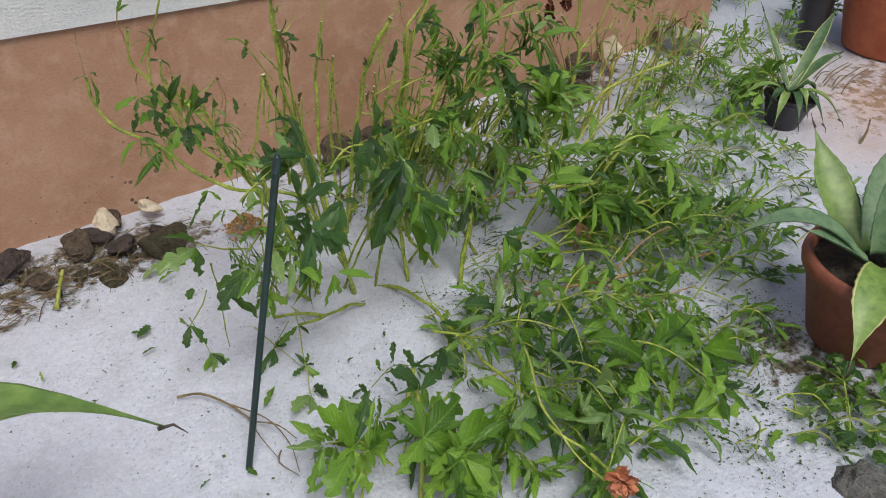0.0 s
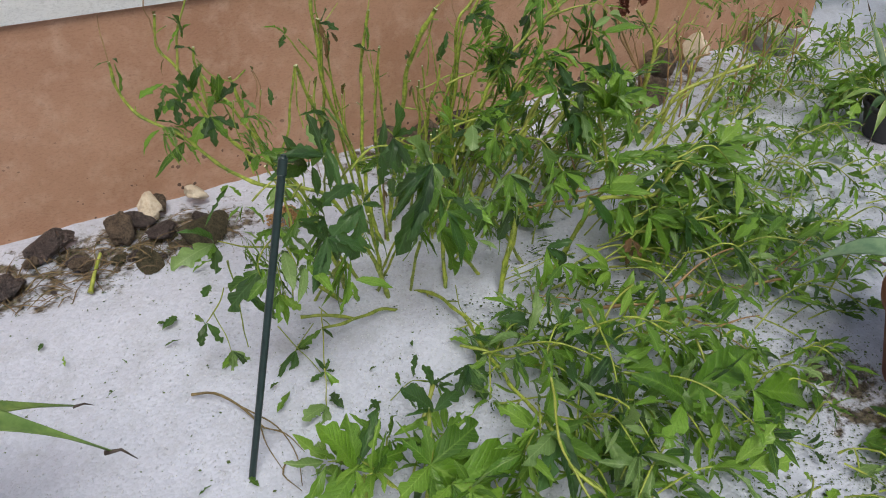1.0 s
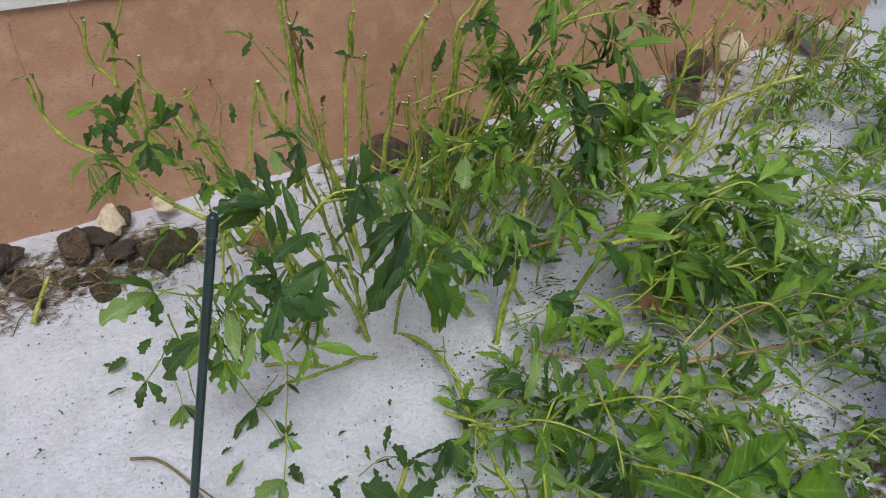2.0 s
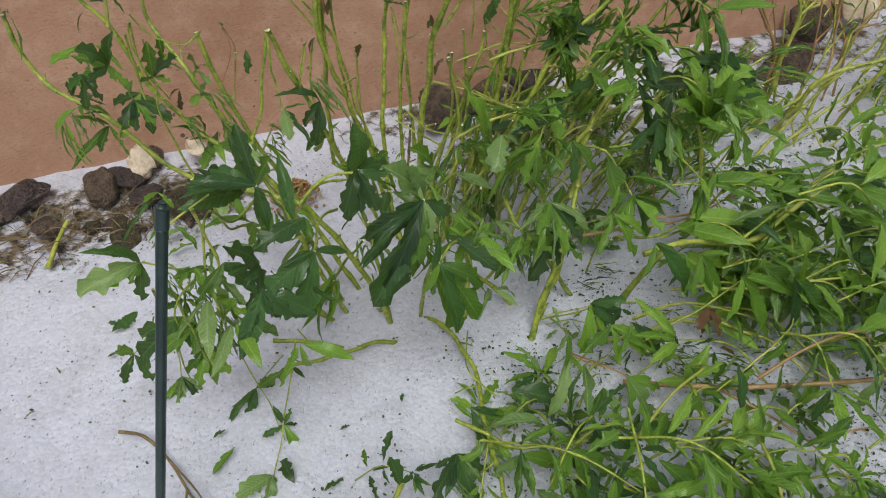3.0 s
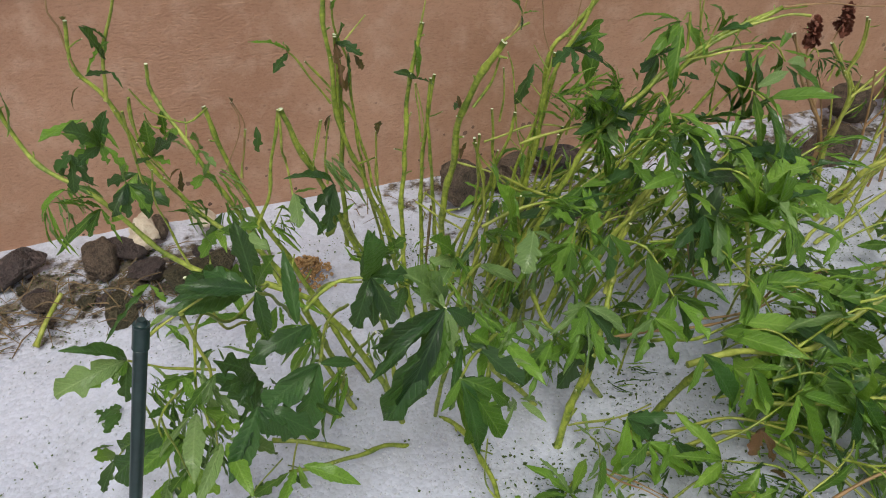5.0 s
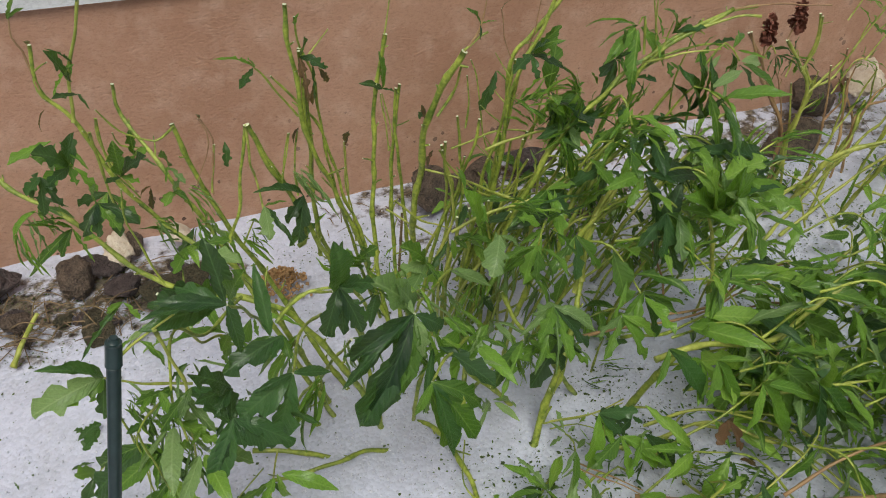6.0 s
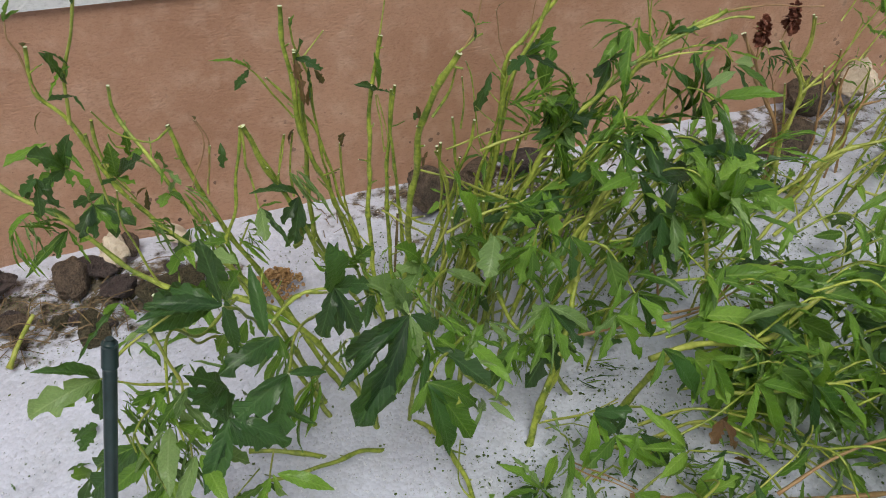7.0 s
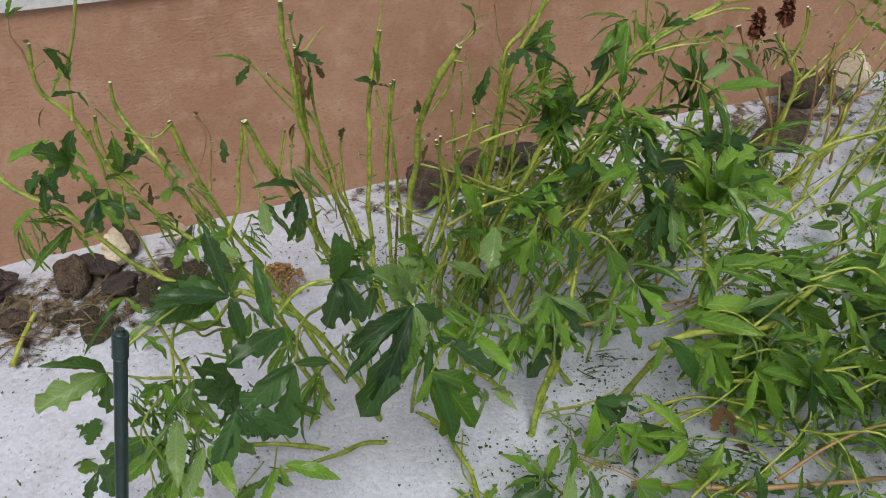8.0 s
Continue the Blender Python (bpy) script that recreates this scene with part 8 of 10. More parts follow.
leaf(clump_lying, (1.499, 1.278, 0.245), (1.59, 1.243, 0.202), 0.91, "dark", 0, up=(0.15, -0.5, 0.8))
leaf(clump_lying, (1.479, 1.175, 0.193), (1.568, 1.095, 0.164), 0.87, "bright", 0, up=(0.07, -0.5, 0.8))
leaf(clump_lying, (1.479, 1.175, 0.193), (1.562, 1.223, 0.158), 0.93, "mid", 5, up=(-0.05, -0.5, 0.8))
leaf(clump_lying, (1.683, 1.243, 0.31), (1.734, 1.124, 0.302), 1.01, "mid", 0, up=(-0.22, -0.5, 0.8))
leaf(clump_lying, (1.683, 1.243, 0.31), (1.795, 1.218, 0.279), 1.00, "dark", 5, up=(0.16, -0.5, 0.8))
leaf(clump_lying, (1.655, 1.224, 0.14), (1.705, 1.137, 0.115), 0.86, "mid", 0, up=(-0.14, -0.5, 0.8))
leaf(clump_lying, (1.655, 1.224, 0.14), (1.738, 1.189, 0.087), 0.90, "bright", 0, up=(-0.02, -0.5, 0.8))
leaf(clump_lying, (1.598, 1.25, 0.149), (1.682, 1.142, 0.11), 1.08, "dark", 5, up=(-0.10, -0.5, 0.8))
leaf(clump_lying, (1.598, 1.25, 0.149), (1.719, 1.242, 0.134), 0.80, "mid", 0, up=(0.07, -0.5, 0.8))
leaf(clump_lying, (1.662, 1.156, 0.146), (1.787, 1.133, 0.102), 0.81, "mid", 5, up=(0.21, -0.5, 0.8))
leaf(clump_lying, (1.662, 1.156, 0.146), (1.752, 1.223, 0.148), 0.84, "mid", 1, up=(0.04, -0.5, 0.8))
leaf(clump_lying, (1.467, 1.242, 0.139), (1.576, 1.178, 0.092), 0.93, "bright", 0, up=(0.12, -0.5, 0.8))
leaf(clump_lying, (1.467, 1.242, 0.139), (1.56, 1.294, 0.139), 0.98, "dark", 0, up=(0.04, -0.5, 0.8))
# forks of the yellowing plant and its stems lying out from the wall
stem(clump_forked, ((2.023, 1.83, 0.002), (2.022, 1.83, 0.184), (1.961, 1.83, 0.292), (1.898, 1.83, 0.377), (1.85, 1.83, 0.481)), 0.005, 0.003, STEM_RED)
stem(clump_forked, ((2.022, 1.83, 0.184), (1.985, 1.83, 0.302), (1.94, 1.83, 0.384)), 0.0026, 0.0018, STEM_RED)
stem(clump_forked, ((2.035, 1.82, -0.003), (2.032, 1.82, 0.171), (2.057, 1.82, 0.259), (2.062, 1.82, 0.307), (2.022, 1.82, 0.377), (2.038, 1.82, 0.435), (2.02, 1.82, 0.501)), 0.0062, 0.003, STEM_YELLOW)
stem(clump_forked, ((2.073, 1.83, 0.3), (2.132, 1.83, 0.323), (2.166, 1.83, 0.387), (2.188, 1.83, 0.454)), 0.0036, 0.002, STEM_YELLOW)
stem(clump_forked, ((2.301, 1.85, -0.053), (2.278, 1.85, 0.152), (2.19, 1.85, 0.283), (2.17, 1.85, 0.378)), 0.004, 0.0024, STEM_RED)
stem(clump_forked, ((2.248, 1.84, -0.091), (2.257, 1.84, 0.039), (2.296, 1.84, 0.22), (2.348, 1.84, 0.259)), 0.0042, 0.003, STEM_RED)
stem(clump_forked, ((1.857, 1.638, 0.015), (2.024, 1.706, 0.07), (2.185, 1.759, 0.13), (2.386, 1.838, 0.17)), 0.0054, 0.0034, STEM_YELLOW)
stem(clump_forked, ((1.935, 1.655, 0.015), (2.068, 1.681, 0.07), (2.182, 1.688, 0.13), (2.324, 1.712, 0.17)), 0.0048, 0.0034, STEM_YELLOW)
stem(clump_forked, ((1.873, 1.726, 0.015), (1.974, 1.733, 0.07), (2.055, 1.718, 0.13), (2.155, 1.721, 0.17)), 0.0054, 0.0034, STEM_YELLOW)
stem(clump_forked, ((1.952, 1.514, 0.015), (2.064, 1.525, 0.07), (2.156, 1.517, 0.13), (2.272, 1.523, 0.17)), 0.0048, 0.0034, STEM_YELLOW)


# ---- masses of beaten-down foliage ----
def mass(label, cx, cy, rx, ry, top, count, tones, lean, size=0.085, length=0.2, mat=None, every=0.05, nodes=3, spread=1.0, low=0.03, rise=0.15, thin=0.82, broad=1.05):
    """A heap of leafy shoots within an oval of the bed, higher towards its middle."""
    p = thing("plant", (cx, cy, 0), label, "plant", "storm-beaten plants")
    for i in range(round(count * thin)):
        a, k = rng.uniform(0, math.tau), math.sqrt(rng.random())
        x, y = cx + rx * k * math.cos(a), cy + ry * k * math.sin(a)
        z = low + top * (1 - k * k) * rng.uniform(0.15, 1.0)
        way = Vector((lean[0], lean[1], rise)) + Vector((math.cos(a), math.sin(a), 0)) * 0.5 * k + scatter((0, 0, 0), 0.6)
        way.z = max(way.z, -0.15) * 0.6
        ln = length * rng.uniform(0.6, 1.25)
        b = Vector((x, y, z)) - way.normalized() * ln * 0.5
        b.z = max(b.z, 0.012)
        shoot(p, b, way, ln, size * rng.uniform(0.7, 1.05), rng.choice(tones), mat, 0.003, 0.2, every * 0.9, nodes, spread, broad)
    return p


front = mass("heap of fallen green shoots lying on hail", 1.06, 0.86, 0.3, 0.24, 0.2, 21, ("mid", "mid", "bright", "dark", "torn", "bright"), (0.3, -0.35), 0.105, 0.2, thin=1.0)
fresh = thing("plant", (0.72, 0.8, 0), "fresh green plant with broad toothed leaves in hail", "plant", "storm-beaten plants")
stem(fresh, ((0.611, 0.805, 0.0), (0.64, 0.838, 0.09), (0.667, 0.886, 0.13), (0.693, 0.93, 0.16)), 0.0062, 0.005, STEM_YELLOW)
stem(fresh, ((0.514, 0.877, 0.0), (0.527, 0.882, 0.06), (0.537, 0.905, 0.1)), 0.0042, 0.003)
leaf(fresh, (0.527, 0.921, 0.1), (0.472, 0.951, 0.229), 0.9, "mid", 6, up=(0.1, -0.5, 0.8))
leaf(fresh, (0.527, 0.921, 0.1), (0.539, 0.971, 0.204), 0.9, "mid", 2, up=(0.1, -0.5, 0.8))
leaf(fresh, (0.527, 0.921, 0.1), (0.615, 0.921, 0.047), 0.9, "bright", 2, up=(0.1, -0.5, 0.8))
leaf(fresh, (0.527, 0.921, 0.1), (0.429, 0.861, 0.088), 1.0, "mid", 6, up=(0.1, -0.5, 0.8))
leaf(fresh, (0.527, 0.921, 0.1), (0.519, 0.861, 0.027), 0.9, "bright", 2, up=(0.1, -0.5, 0.8))
leaf(fresh, (0.527, 0.921, 0.1), (0.651, 0.951, 0.049), 0.7, "bright", 2, up=(0.1, -0.5, 0.8))
leaf(fresh, (0.527, 0.921, 0.1), (0.61, 0.981, 0.168), 0.7, "dark", 2, up=(0.1, -0.5, 0.8))
leaf(fresh, (0.648, 0.846, 0.12), (0.609, 0.886, 0.176), 0.9, "bright", 2, up=(0.1, -0.5, 0.8))
leaf(fresh, (0.648, 0.846, 0.12), (0.792, 0.906, 0.093), 0.9, "mid", 2, up=(0.1, -0.5, 0.8))
leaf(fresh, (0.648, 0.846, 0.12), (0.762, 0.836, 0.024), 1.0, "bright", 2, up=(0.1, -0.5, 0.8))
leaf(fresh, (0.648, 0.846, 0.12), (0.545, 0.796, 0.133), 0.9, "bright", 2, up=(0.1, -0.5, 0.8))
leaf(fresh, (0.648, 0.846, 0.12), (0.633, 0.786, 0.06), 0.9, "bright", 6, up=(0.1, -0.5, 0.8))
leaf(fresh, (0.648, 0.846, 0.12), (0.664, 0.906, 0.181), 0.8, "mid", 2, up=(0.1, -0.5, 0.8))
leaf(fresh, (0.648, 0.846, 0.12), (0.773, 0.786, -0.066), 1.0, "bright", 6, up=(0.1, -0.5, 0.8))
leaf(fresh, (0.657, 0.783, 0.13), (0.757, 0.733, -0.017), 1.1, "bright", 6, up=(0.1, -0.5, 0.8))
leaf(fresh, (0.657, 0.783, 0.13), (0.861, 0.823, 0.058), 0.9, "mid", 2, up=(0.1, -0.5, 0.8))
leaf(fresh, (0.657, 0.783, 0.13), (0.655, 0.723, 0.055), 0.9, "mid", 2, up=(0.1, -0.5, 0.8))
leaf(fresh, (0.657, 0.783, 0.13), (0.586, 0.743, 0.156), 0.9, "bright", 4, up=(0.1, -0.5, 0.8))
leaf(fresh, (0.705, 0.933, 0.15), (0.649, 0.963, 0.216), 1.1, "dark", 6, up=(0.1, -0.5, 0.8))
leaf(fresh, (0.705, 0.933, 0.15), (0.781, 0.973, 0.132), 0.9, "dark", 3, up=(0.1, -0.5, 0.8))
leaf(fresh, (0.705, 0.933, 0.15), (0.641, 0.933, 0.173), 0.7, "dark", 5, up=(0.1, -0.5, 0.8))
leaf(fresh, (0.631, 1.028, 0.1), (0.623, 1.048, 0.123), 1.2, "dark", 6, up=(0.1, -0.5, 0.8))
leaf(fresh, (0.631, 1.028, 0.1), (0.548, 0.988, 0.084), 0.6, "mid", 2, up=(0.1, -0.5, 0.8))
leaf(front, (0.882, 0.769, 0.16), (0.856, 0.669, 0.063), 0.9, "dark", 0, up=(0.1, -0.5, 0.8))
leaf(front, (0.882, 0.769, 0.16), (0.781, 0.689, 0.132), 0.8, "dark", 4, up=(0.1, -0.5, 0.8))
leaf(front, (0.882, 0.769, 0.16), (0.769, 0.729, 0.169), 0.8, "torn", 2, up=(0.1, -0.5, 0.8))
leaf(front, (0.964, 0.732, 0.14), (1.038, 0.672, 0.012), 1.0, "mid", 0, up=(0.1, -0.5, 0.8))
leaf(front, (0.964, 0.732, 0.14), (0.98, 0.652, -0.03), 1.0, "torn", 5, up=(0.1, -0.5, 0.8))
leaf(front, (1.159, 0.715, 0.14), (1.431, 0.775, 0.093), 1.0, "mid", 0, up=(0.1, -0.5, 0.8))
leaf(front, (1.159, 0.715, 0.14), (1.226, 0.665, 0.034), 0.8, "mid", 2, up=(0.1, -0.5, 0.8))
leaf(front, (1.159, 0.715, 0.14), (1.025, 0.745, 0.257), 0.9, "mid", 0, up=(0.1, -0.5, 0.8))
leaf(front, (1.159, 0.715, 0.14), (1.056, 0.665, 0.104), 0.9, "mid", 2, up=(0.1, -0.5, 0.8))
leaf(front, (1.334, 0.685, 0.1), (1.427, 0.635, -0.046), 0.9, "mid", 0, up=(0.1, -0.5, 0.8))
leaf(front, (1.334, 0.685, 0.1), (1.58, 0.685, -0.076), 0.8, "mid", 2, up=(0.1, -0.5, 0.8))
leaf(front, (1.334, 0.685, 0.1), (1.298, 0.615, -0.007), 0.9, "mid", 0, up=(0.1, -0.5, 0.8))
leaf(front, (1.334, 0.685, 0.1), (1.286, 0.735, 0.193), 0.8, "mid", 0, up=(0.1, -0.5, 0.8))
stem(front, ((0.925, 0.854, 0.2), (0.848, 0.719, 0.19), (0.837, 0.641, 0.17), (0.863, 0.554, 0.12)), 0.0032, 0.002, STEM_YELLOW)
stem(front, ((0.891, 1.139, 0.07), (0.933, 1.092, 0.07), (0.983, 1.048, 0.07), (1.086, 1.018, 0.08)), 0.0042, 0.0026)
leaf(front, (1.001, 1.153, 0.09), (1.097, 1.113, 0.056), 0.9, "dark", 2, up=(0.1, -0.5, 0.8))
leaf(front, (1.001, 1.153, 0.09), (1.051, 1.163, 0.095), 0.7, "dark", 4, up=(0.1, -0.5, 0.8))
leaf(front, (1.001, 1.153, 0.09), (1.023, 1.103, 0.059), 0.7, "mid", 2, up=(0.1, -0.5, 0.8))
leaf(front, (0.925, 1.154, 0.07), (0.933, 1.104, 0.024), 0.7, "dark", 6, up=(0.1, -0.5, 0.8))
leaf(front, (0.925, 1.154, 0.07), (1.006, 1.124, 0.009), 0.6, "mid", 2, up=(0.1, -0.5, 0.8))
leaf(front, (0.925, 1.154, 0.07), (0.991, 1.144, 0.031), 0.8, "dark", 5, up=(0.1, -0.5, 0.8))
leaf(front, (1.152, 1.096, 0.1), (1.094, 1.046, 0.084), 0.8, "mid", 2, up=(0.1, -0.5, 0.8))
leaf(front, (1.152, 1.096, 0.1), (1.171, 1.046, 0.032), 0.7, "torn", 2, up=(0.1, -0.5, 0.8))
leaf(front, (1.152, 1.096, 0.1), (1.121, 1.046, 0.079), 0.9, "mid", 0, up=(0.1, -0.5, 0.8))
leaf(front, (1.203, 1.103, 0.1), (1.234, 1.053, 0.028), 0.8, "torn", 2, up=(0.1, -0.5, 0.8))
leaf(front, (1.203, 1.103, 0.1), (1.192, 1.053, 0.049), 0.6, "bright", 2, up=(0.1, -0.5, 0.8))
leaf(front, (1.203, 1.103, 0.1), (1.266, 1.083, 0.056), 0.7, "mid", 2, up=(0.1, -0.5, 0.8))
leaf(front, (0.868, 1.07, 0.08), (0.8, 1.01, 0.064), 0.8, "dark", 2, up=(0.1, -0.5, 0.8))
leaf(front, (0.868, 1.07, 0.08), (0.825, 1.01, 0.061), 0.9, "dark", 0, up=(0.1, -0.5, 0.8))
leaf(front, (0.868, 1.07, 0.08), (0.877, 1.01, 0.015), 0.8, "dark", 6, up=(0.1, -0.5, 0.8))
leaf(front, (0.868, 1.07, 0.08), (0.914, 1.04, 0.041), 0.8, "dark", 2, up=(0.1, -0.5, 0.8))
leaf(front, (0.868, 1.07, 0.08), (0.826, 1.06, 0.076), 0.8, "dark", 4, up=(0.1, -0.5, 0.8))
leaf(front, (0.868, 1.07, 0.08), (0.901, 1.03, 0.03), 1.0, "torn", 5, up=(0.1, -0.5, 0.8))
leaf(front, (0.759, 1.034, 0.1), (0.752, 1.064, 0.142), 1.1, "dark", 6, up=(0.1, -0.5, 0.8))
leaf(front, (0.759, 1.034, 0.1), (0.787, 1.054, 0.091), 0.8, "dark", 2, up=(0.1, -0.5, 0.8))
stem(front, ((0.722, 1.007, 0.05), (0.746, 1.024, 0.08), (0.763, 1.039, 0.1)), 0.0062, 0.0055, STEM_YELLOW)
leaf(front, (0.966, 1.032, 0.08), (0.901, 1.002, 0.099), 0.7, "torn", 2, up=(0.1, -0.5, 0.8))
leaf(front, (0.966, 1.032, 0.08), (0.968, 0.972, 0.04), 0.9, "mid", 0, up=(0.1, -0.5, 0.8))
leaf(front, (0.966, 1.032, 0.08), (1.048, 1.022, 0.014), 0.9, "mid", 0, up=(0.1, -0.5, 0.8))
leaf(front, (0.966, 1.032, 0.08), (0.935, 0.972, 0.042), 0.9, "mid", 5, up=(0.1, -0.5, 0.8))
leaf(front, (1.051, 1.008, 0.09), (1.055, 0.948, 0.03), 0.9, "mid", 0, up=(0.1, -0.5, 0.8))
leaf(front, (1.051, 1.008, 0.09), (1.118, 0.978, 0.012), 0.7, "bright", 2, up=(0.1, -0.5, 0.8))
leaf(front, (1.051, 1.008, 0.09), (0.981, 0.958, 0.077), 0.7, "mid", 2, up=(0.1, -0.5, 0.8))
leaf(front, (1.051, 1.008, 0.09), (1.021, 1.038, 0.126), 0.8, "mid", 0, up=(0.1, -0.5, 0.8))
leaf(front, (1.103, 0.944, 0.1), (1.172, 0.904, 0.04), 0.9, "mid", 0, up=(0.1, -0.5, 0.8))
leaf(front, (1.103, 0.944, 0.1), (1.042, 0.884, 0.108), 0.9, "mid", 0, up=(0.1, -0.5, 0.8))
leaf(front, (1.103, 0.944, 0.1), (1.145, 0.974, 0.112), 0.8, "mid", 2, up=(0.1, -0.5, 0.8))
tuft(front, (0.921, 1.059, 0.06), (0.2, -0.6, -0.1), 0.06, "torn", 5)
tuft(front, (0.934, 1.12, 0.06), (0.2, -0.6, -0.1), 0.06, "torn", 5)
tuft(front, (0.847, 1.041, 0.06), (0.2, -0.6, -0.1), 0.06, "torn", 5)
tuft(front, (1.001, 1.087, 0.06), (0.2, -0.6, -0.1), 0.06, "torn", 5)
tuft(front, (1.08, 1.083, 0.06), (0.2, -0.6, -0.1), 0.06, "torn", 5)
tuft(clump_lying, (1.351, 1.161, 0.02), (0.4, -0.4, 0.1), 0.05, "dark", 6)
tuft(clump_lying, (1.396, 1.157, 0.02), (0.4, -0.4, 0.1), 0.05, "dark", 6)
tuft(clump_lying, (1.403, 1.116, 0.02), (0.4, -0.4, 0.1), 0.05, "dark", 6)
tuft(clump_lying, (1.35, 1.124, 0.02), (0.4, -0.4, 0.1), 0.05, "dark", 6)
tuft(clump_lying, (1.439, 1.115, 0.02), (0.4, -0.4, 0.1), 0.05, "dark", 6)
tuft(clump_lying, (1.499, 1.131, 0.02), (0.4, -0.4, 0.1), 0.05, "dark", 6)
tuft(clump_lying, (1.327, 1.428, 0.02), (0.4, -0.4, 0.1), 0.05, "dark", 6)
tuft(clump_lying, (1.274, 1.4, 0.02), (0.4, -0.4, 0.1), 0.05, "dark", 6)
mass("flattened green shoots heaped on wet hail", 0.98, 0.7, 0.25, 0.16, 0.16, 12, ("mid", "bright", "dark", "torn", "torn"), (0.2, -0.5), 0.115, 0.18, thin=1.0)
mass("long narrow leaves beaten down beside the pot", 1.33, 0.88, 0.2, 0.22, 0.08, 14, ("mid", "bright", "mid"), (0.4, -0.5), 0.1, 0.18)
mass("fresh green leafy clump rising from the hail", 0.63, 0.9, 0.13, 0.09, 0.1, 6, ("bright", "bright", "mid"), (0.0, -0.1), 0.095, 0.13, None, 0.04, 4, 1.1, 0.02, 0.9)
mass("fresh green leafy clump in the hail", 0.77, 0.83, 0.13, 0.1, 0.12, 6, ("bright", "bright", "mid"), (0.05, -0.1), 0.1, 0.14, None, 0.04, 4, 1.1, 0.02, 0.8)
mass("scattered leafy shoots across the hail", 1.68, 1.08, 0.28, 0.24, 0.12, 17, ("mid", "bright", "bright", "dark", "torn"), (0.6, -0.2), 0.115, 0.24)
mass("leafy stems pressed down over the hail", 1.5, 1.32, 0.26, 0.2, 0.14, 7, ("mid", "bright", "dark", "torn"), (0.7, -0.1), 0.09, 0.22)
mass("tangled green stems leaning from the wall", 1.56, 1.6, 0.2, 0.2, 0.3, 6, ("mid", "mid", "bright"), (0.5, 0.0), 0.08, 0.22)
mass("bush of narrow leaves against the brown wall", 1.46, 1.82, 0.24, 0.16, 0.42, 12, ("mid", "dark", "bright"), (0.2, 0.0), 0.075, 0.2, None, 0.05, 3, 1.0, 0.05, 0.5)
mass("dense green shoots standing against the wall", 1.4, 1.8, 0.2, 0.16, 0.22, 14, ("mid", "mid", "bright", "dark"), (0.25, -0.05), 0.085, 0.2, None, 0.05, 3, 0.9, 0.04, 0.8, 1.0)
mass("dense leafy shoots behind the beaten stems", 1.66, 1.76, 0.2, 0.16, 0.2, 10, ("mid", "bright", "mid"), (0.4, -0.05), 0.085, 0.2, None, 0.05, 3, 0.9, 0.04, 0.6, 1.0)
mass("yellowing stems and leaves lying by the wall", 2.3, 1.42, 0.36, 0.22, 0.12, 9, ("bright", "mid"), (0.8, -0.15), 0.08, 0.26, STEM_YELLOW)
mass("thicket of thin shoots along the wall", 2.6, 1.9, 0.36, 0.16, 0.3, 15, ("mid", "bright", "bright"), (0.5, 0.0), 0.07, 0.22, STEM_YELLOW, 0.06, 3, 0.9, 0.05, 0.5)
mass("low green growth at the end of the wall", 2.95, 1.85, 0.32, 0.22, 0.2, 20, ("mid", "bright"), (0.3, 0.0), 0.075, 0.22, STEM_YELLOW, 0.06, 3, 0.9, 0.03, 0.5)
mass("leafy stems lying beside the black pot", 2.36, 1.36, 0.2, 0.14, 0.1, 7, ("bright", "mid"), (0.7, -0.1), 0.08, 0.24, STEM_YELLOW)
mass("small green shoots in thin hail", 1.98, 0.98, 0.24, 0.16, 0.06, 8, ("mid", "bright"), (0.5, -0.2), 0.07, 0.16, STEM_YELLOW)
mass("torn leaves heaped beside the clay pot", 1.56, 0.38, 0.17, 0.12, 0.03, 9, ("mid", "dark", "mid", "torn"), (0.2, -0.3), 0.07, 0.12)
mass("low weeds over thin hail by the pots", 3.35, 1.85, 0.32, 0.25, 0.16, 18, ("mid", "bright"), (0.1, 0.0), 0.06, 0.18, STEM, 0.06, 3, 0.9, 0.03, 0.5)
mass("dark green weeds behind the pots", 3.75, 2.15, 0.4, 0.3, 0.3, 14, ("mid", "dark", "dark"), (0.0, 0.0), 0.08, 0.25, None, 0.05, 4, 1.0, 0.05, 0.8)
mass("tall weeds beyond the end of the wall", 3.9, 2.3, 0.5, 0.4, 0.35, 10, ("mid", "dark", "bright"), (0.0, 0.0), 0.09, 0.3, None, 0.06, 3, 1.0, 0.05, 0.8)

mass("low torn shoots at the edge of the heap", 1.0, 1.06, 0.15, 0.1, 0.05, 9, ("mid", "dark", "torn", "bright"), (0.3, -0.4), 0.06, 0.12, None, 0.04, 3, 1.0, 0.015, 0.0)
mass("dark tall weeds in the yard beyond", 3.85, 2.5, 0.45, 0.3, 0.55, 12, ("dark", "dark", "mid"), (0.0, 0.0), 0.1, 0.3, None, 0.05, 4, 1.0, 0.05, 0.8, 1.0)
mass("dark bushes far behind the pots", 4.7, 2.7, 0.6, 0.4, 0.6, 8, ("dark", "dark", "mid"), (0.0, 0.0), 0.11, 0.32, None, 0.05, 4, 1.0, 0.05, 0.8, 1.0)
mass("torn leafy stems strewn over the hail", 1.95, 1.2, 0.3, 0.2, 0.05, 12, ("mid", "bright", "dark", "torn"), (0.6, -0.2), 0.075, 0.18, None, 0.05, 3, 1.0, 0.015, 0.05)
mass("leafy stems strewn below the black pot", 2.35, 1.12, 0.3, 0.16, 0.04, 11, ("mid", "bright", "dark", "torn"), (0.7, -0.2), 0.07, 0.18, None, 0.05, 3, 1.0, 0.015, 0.05)
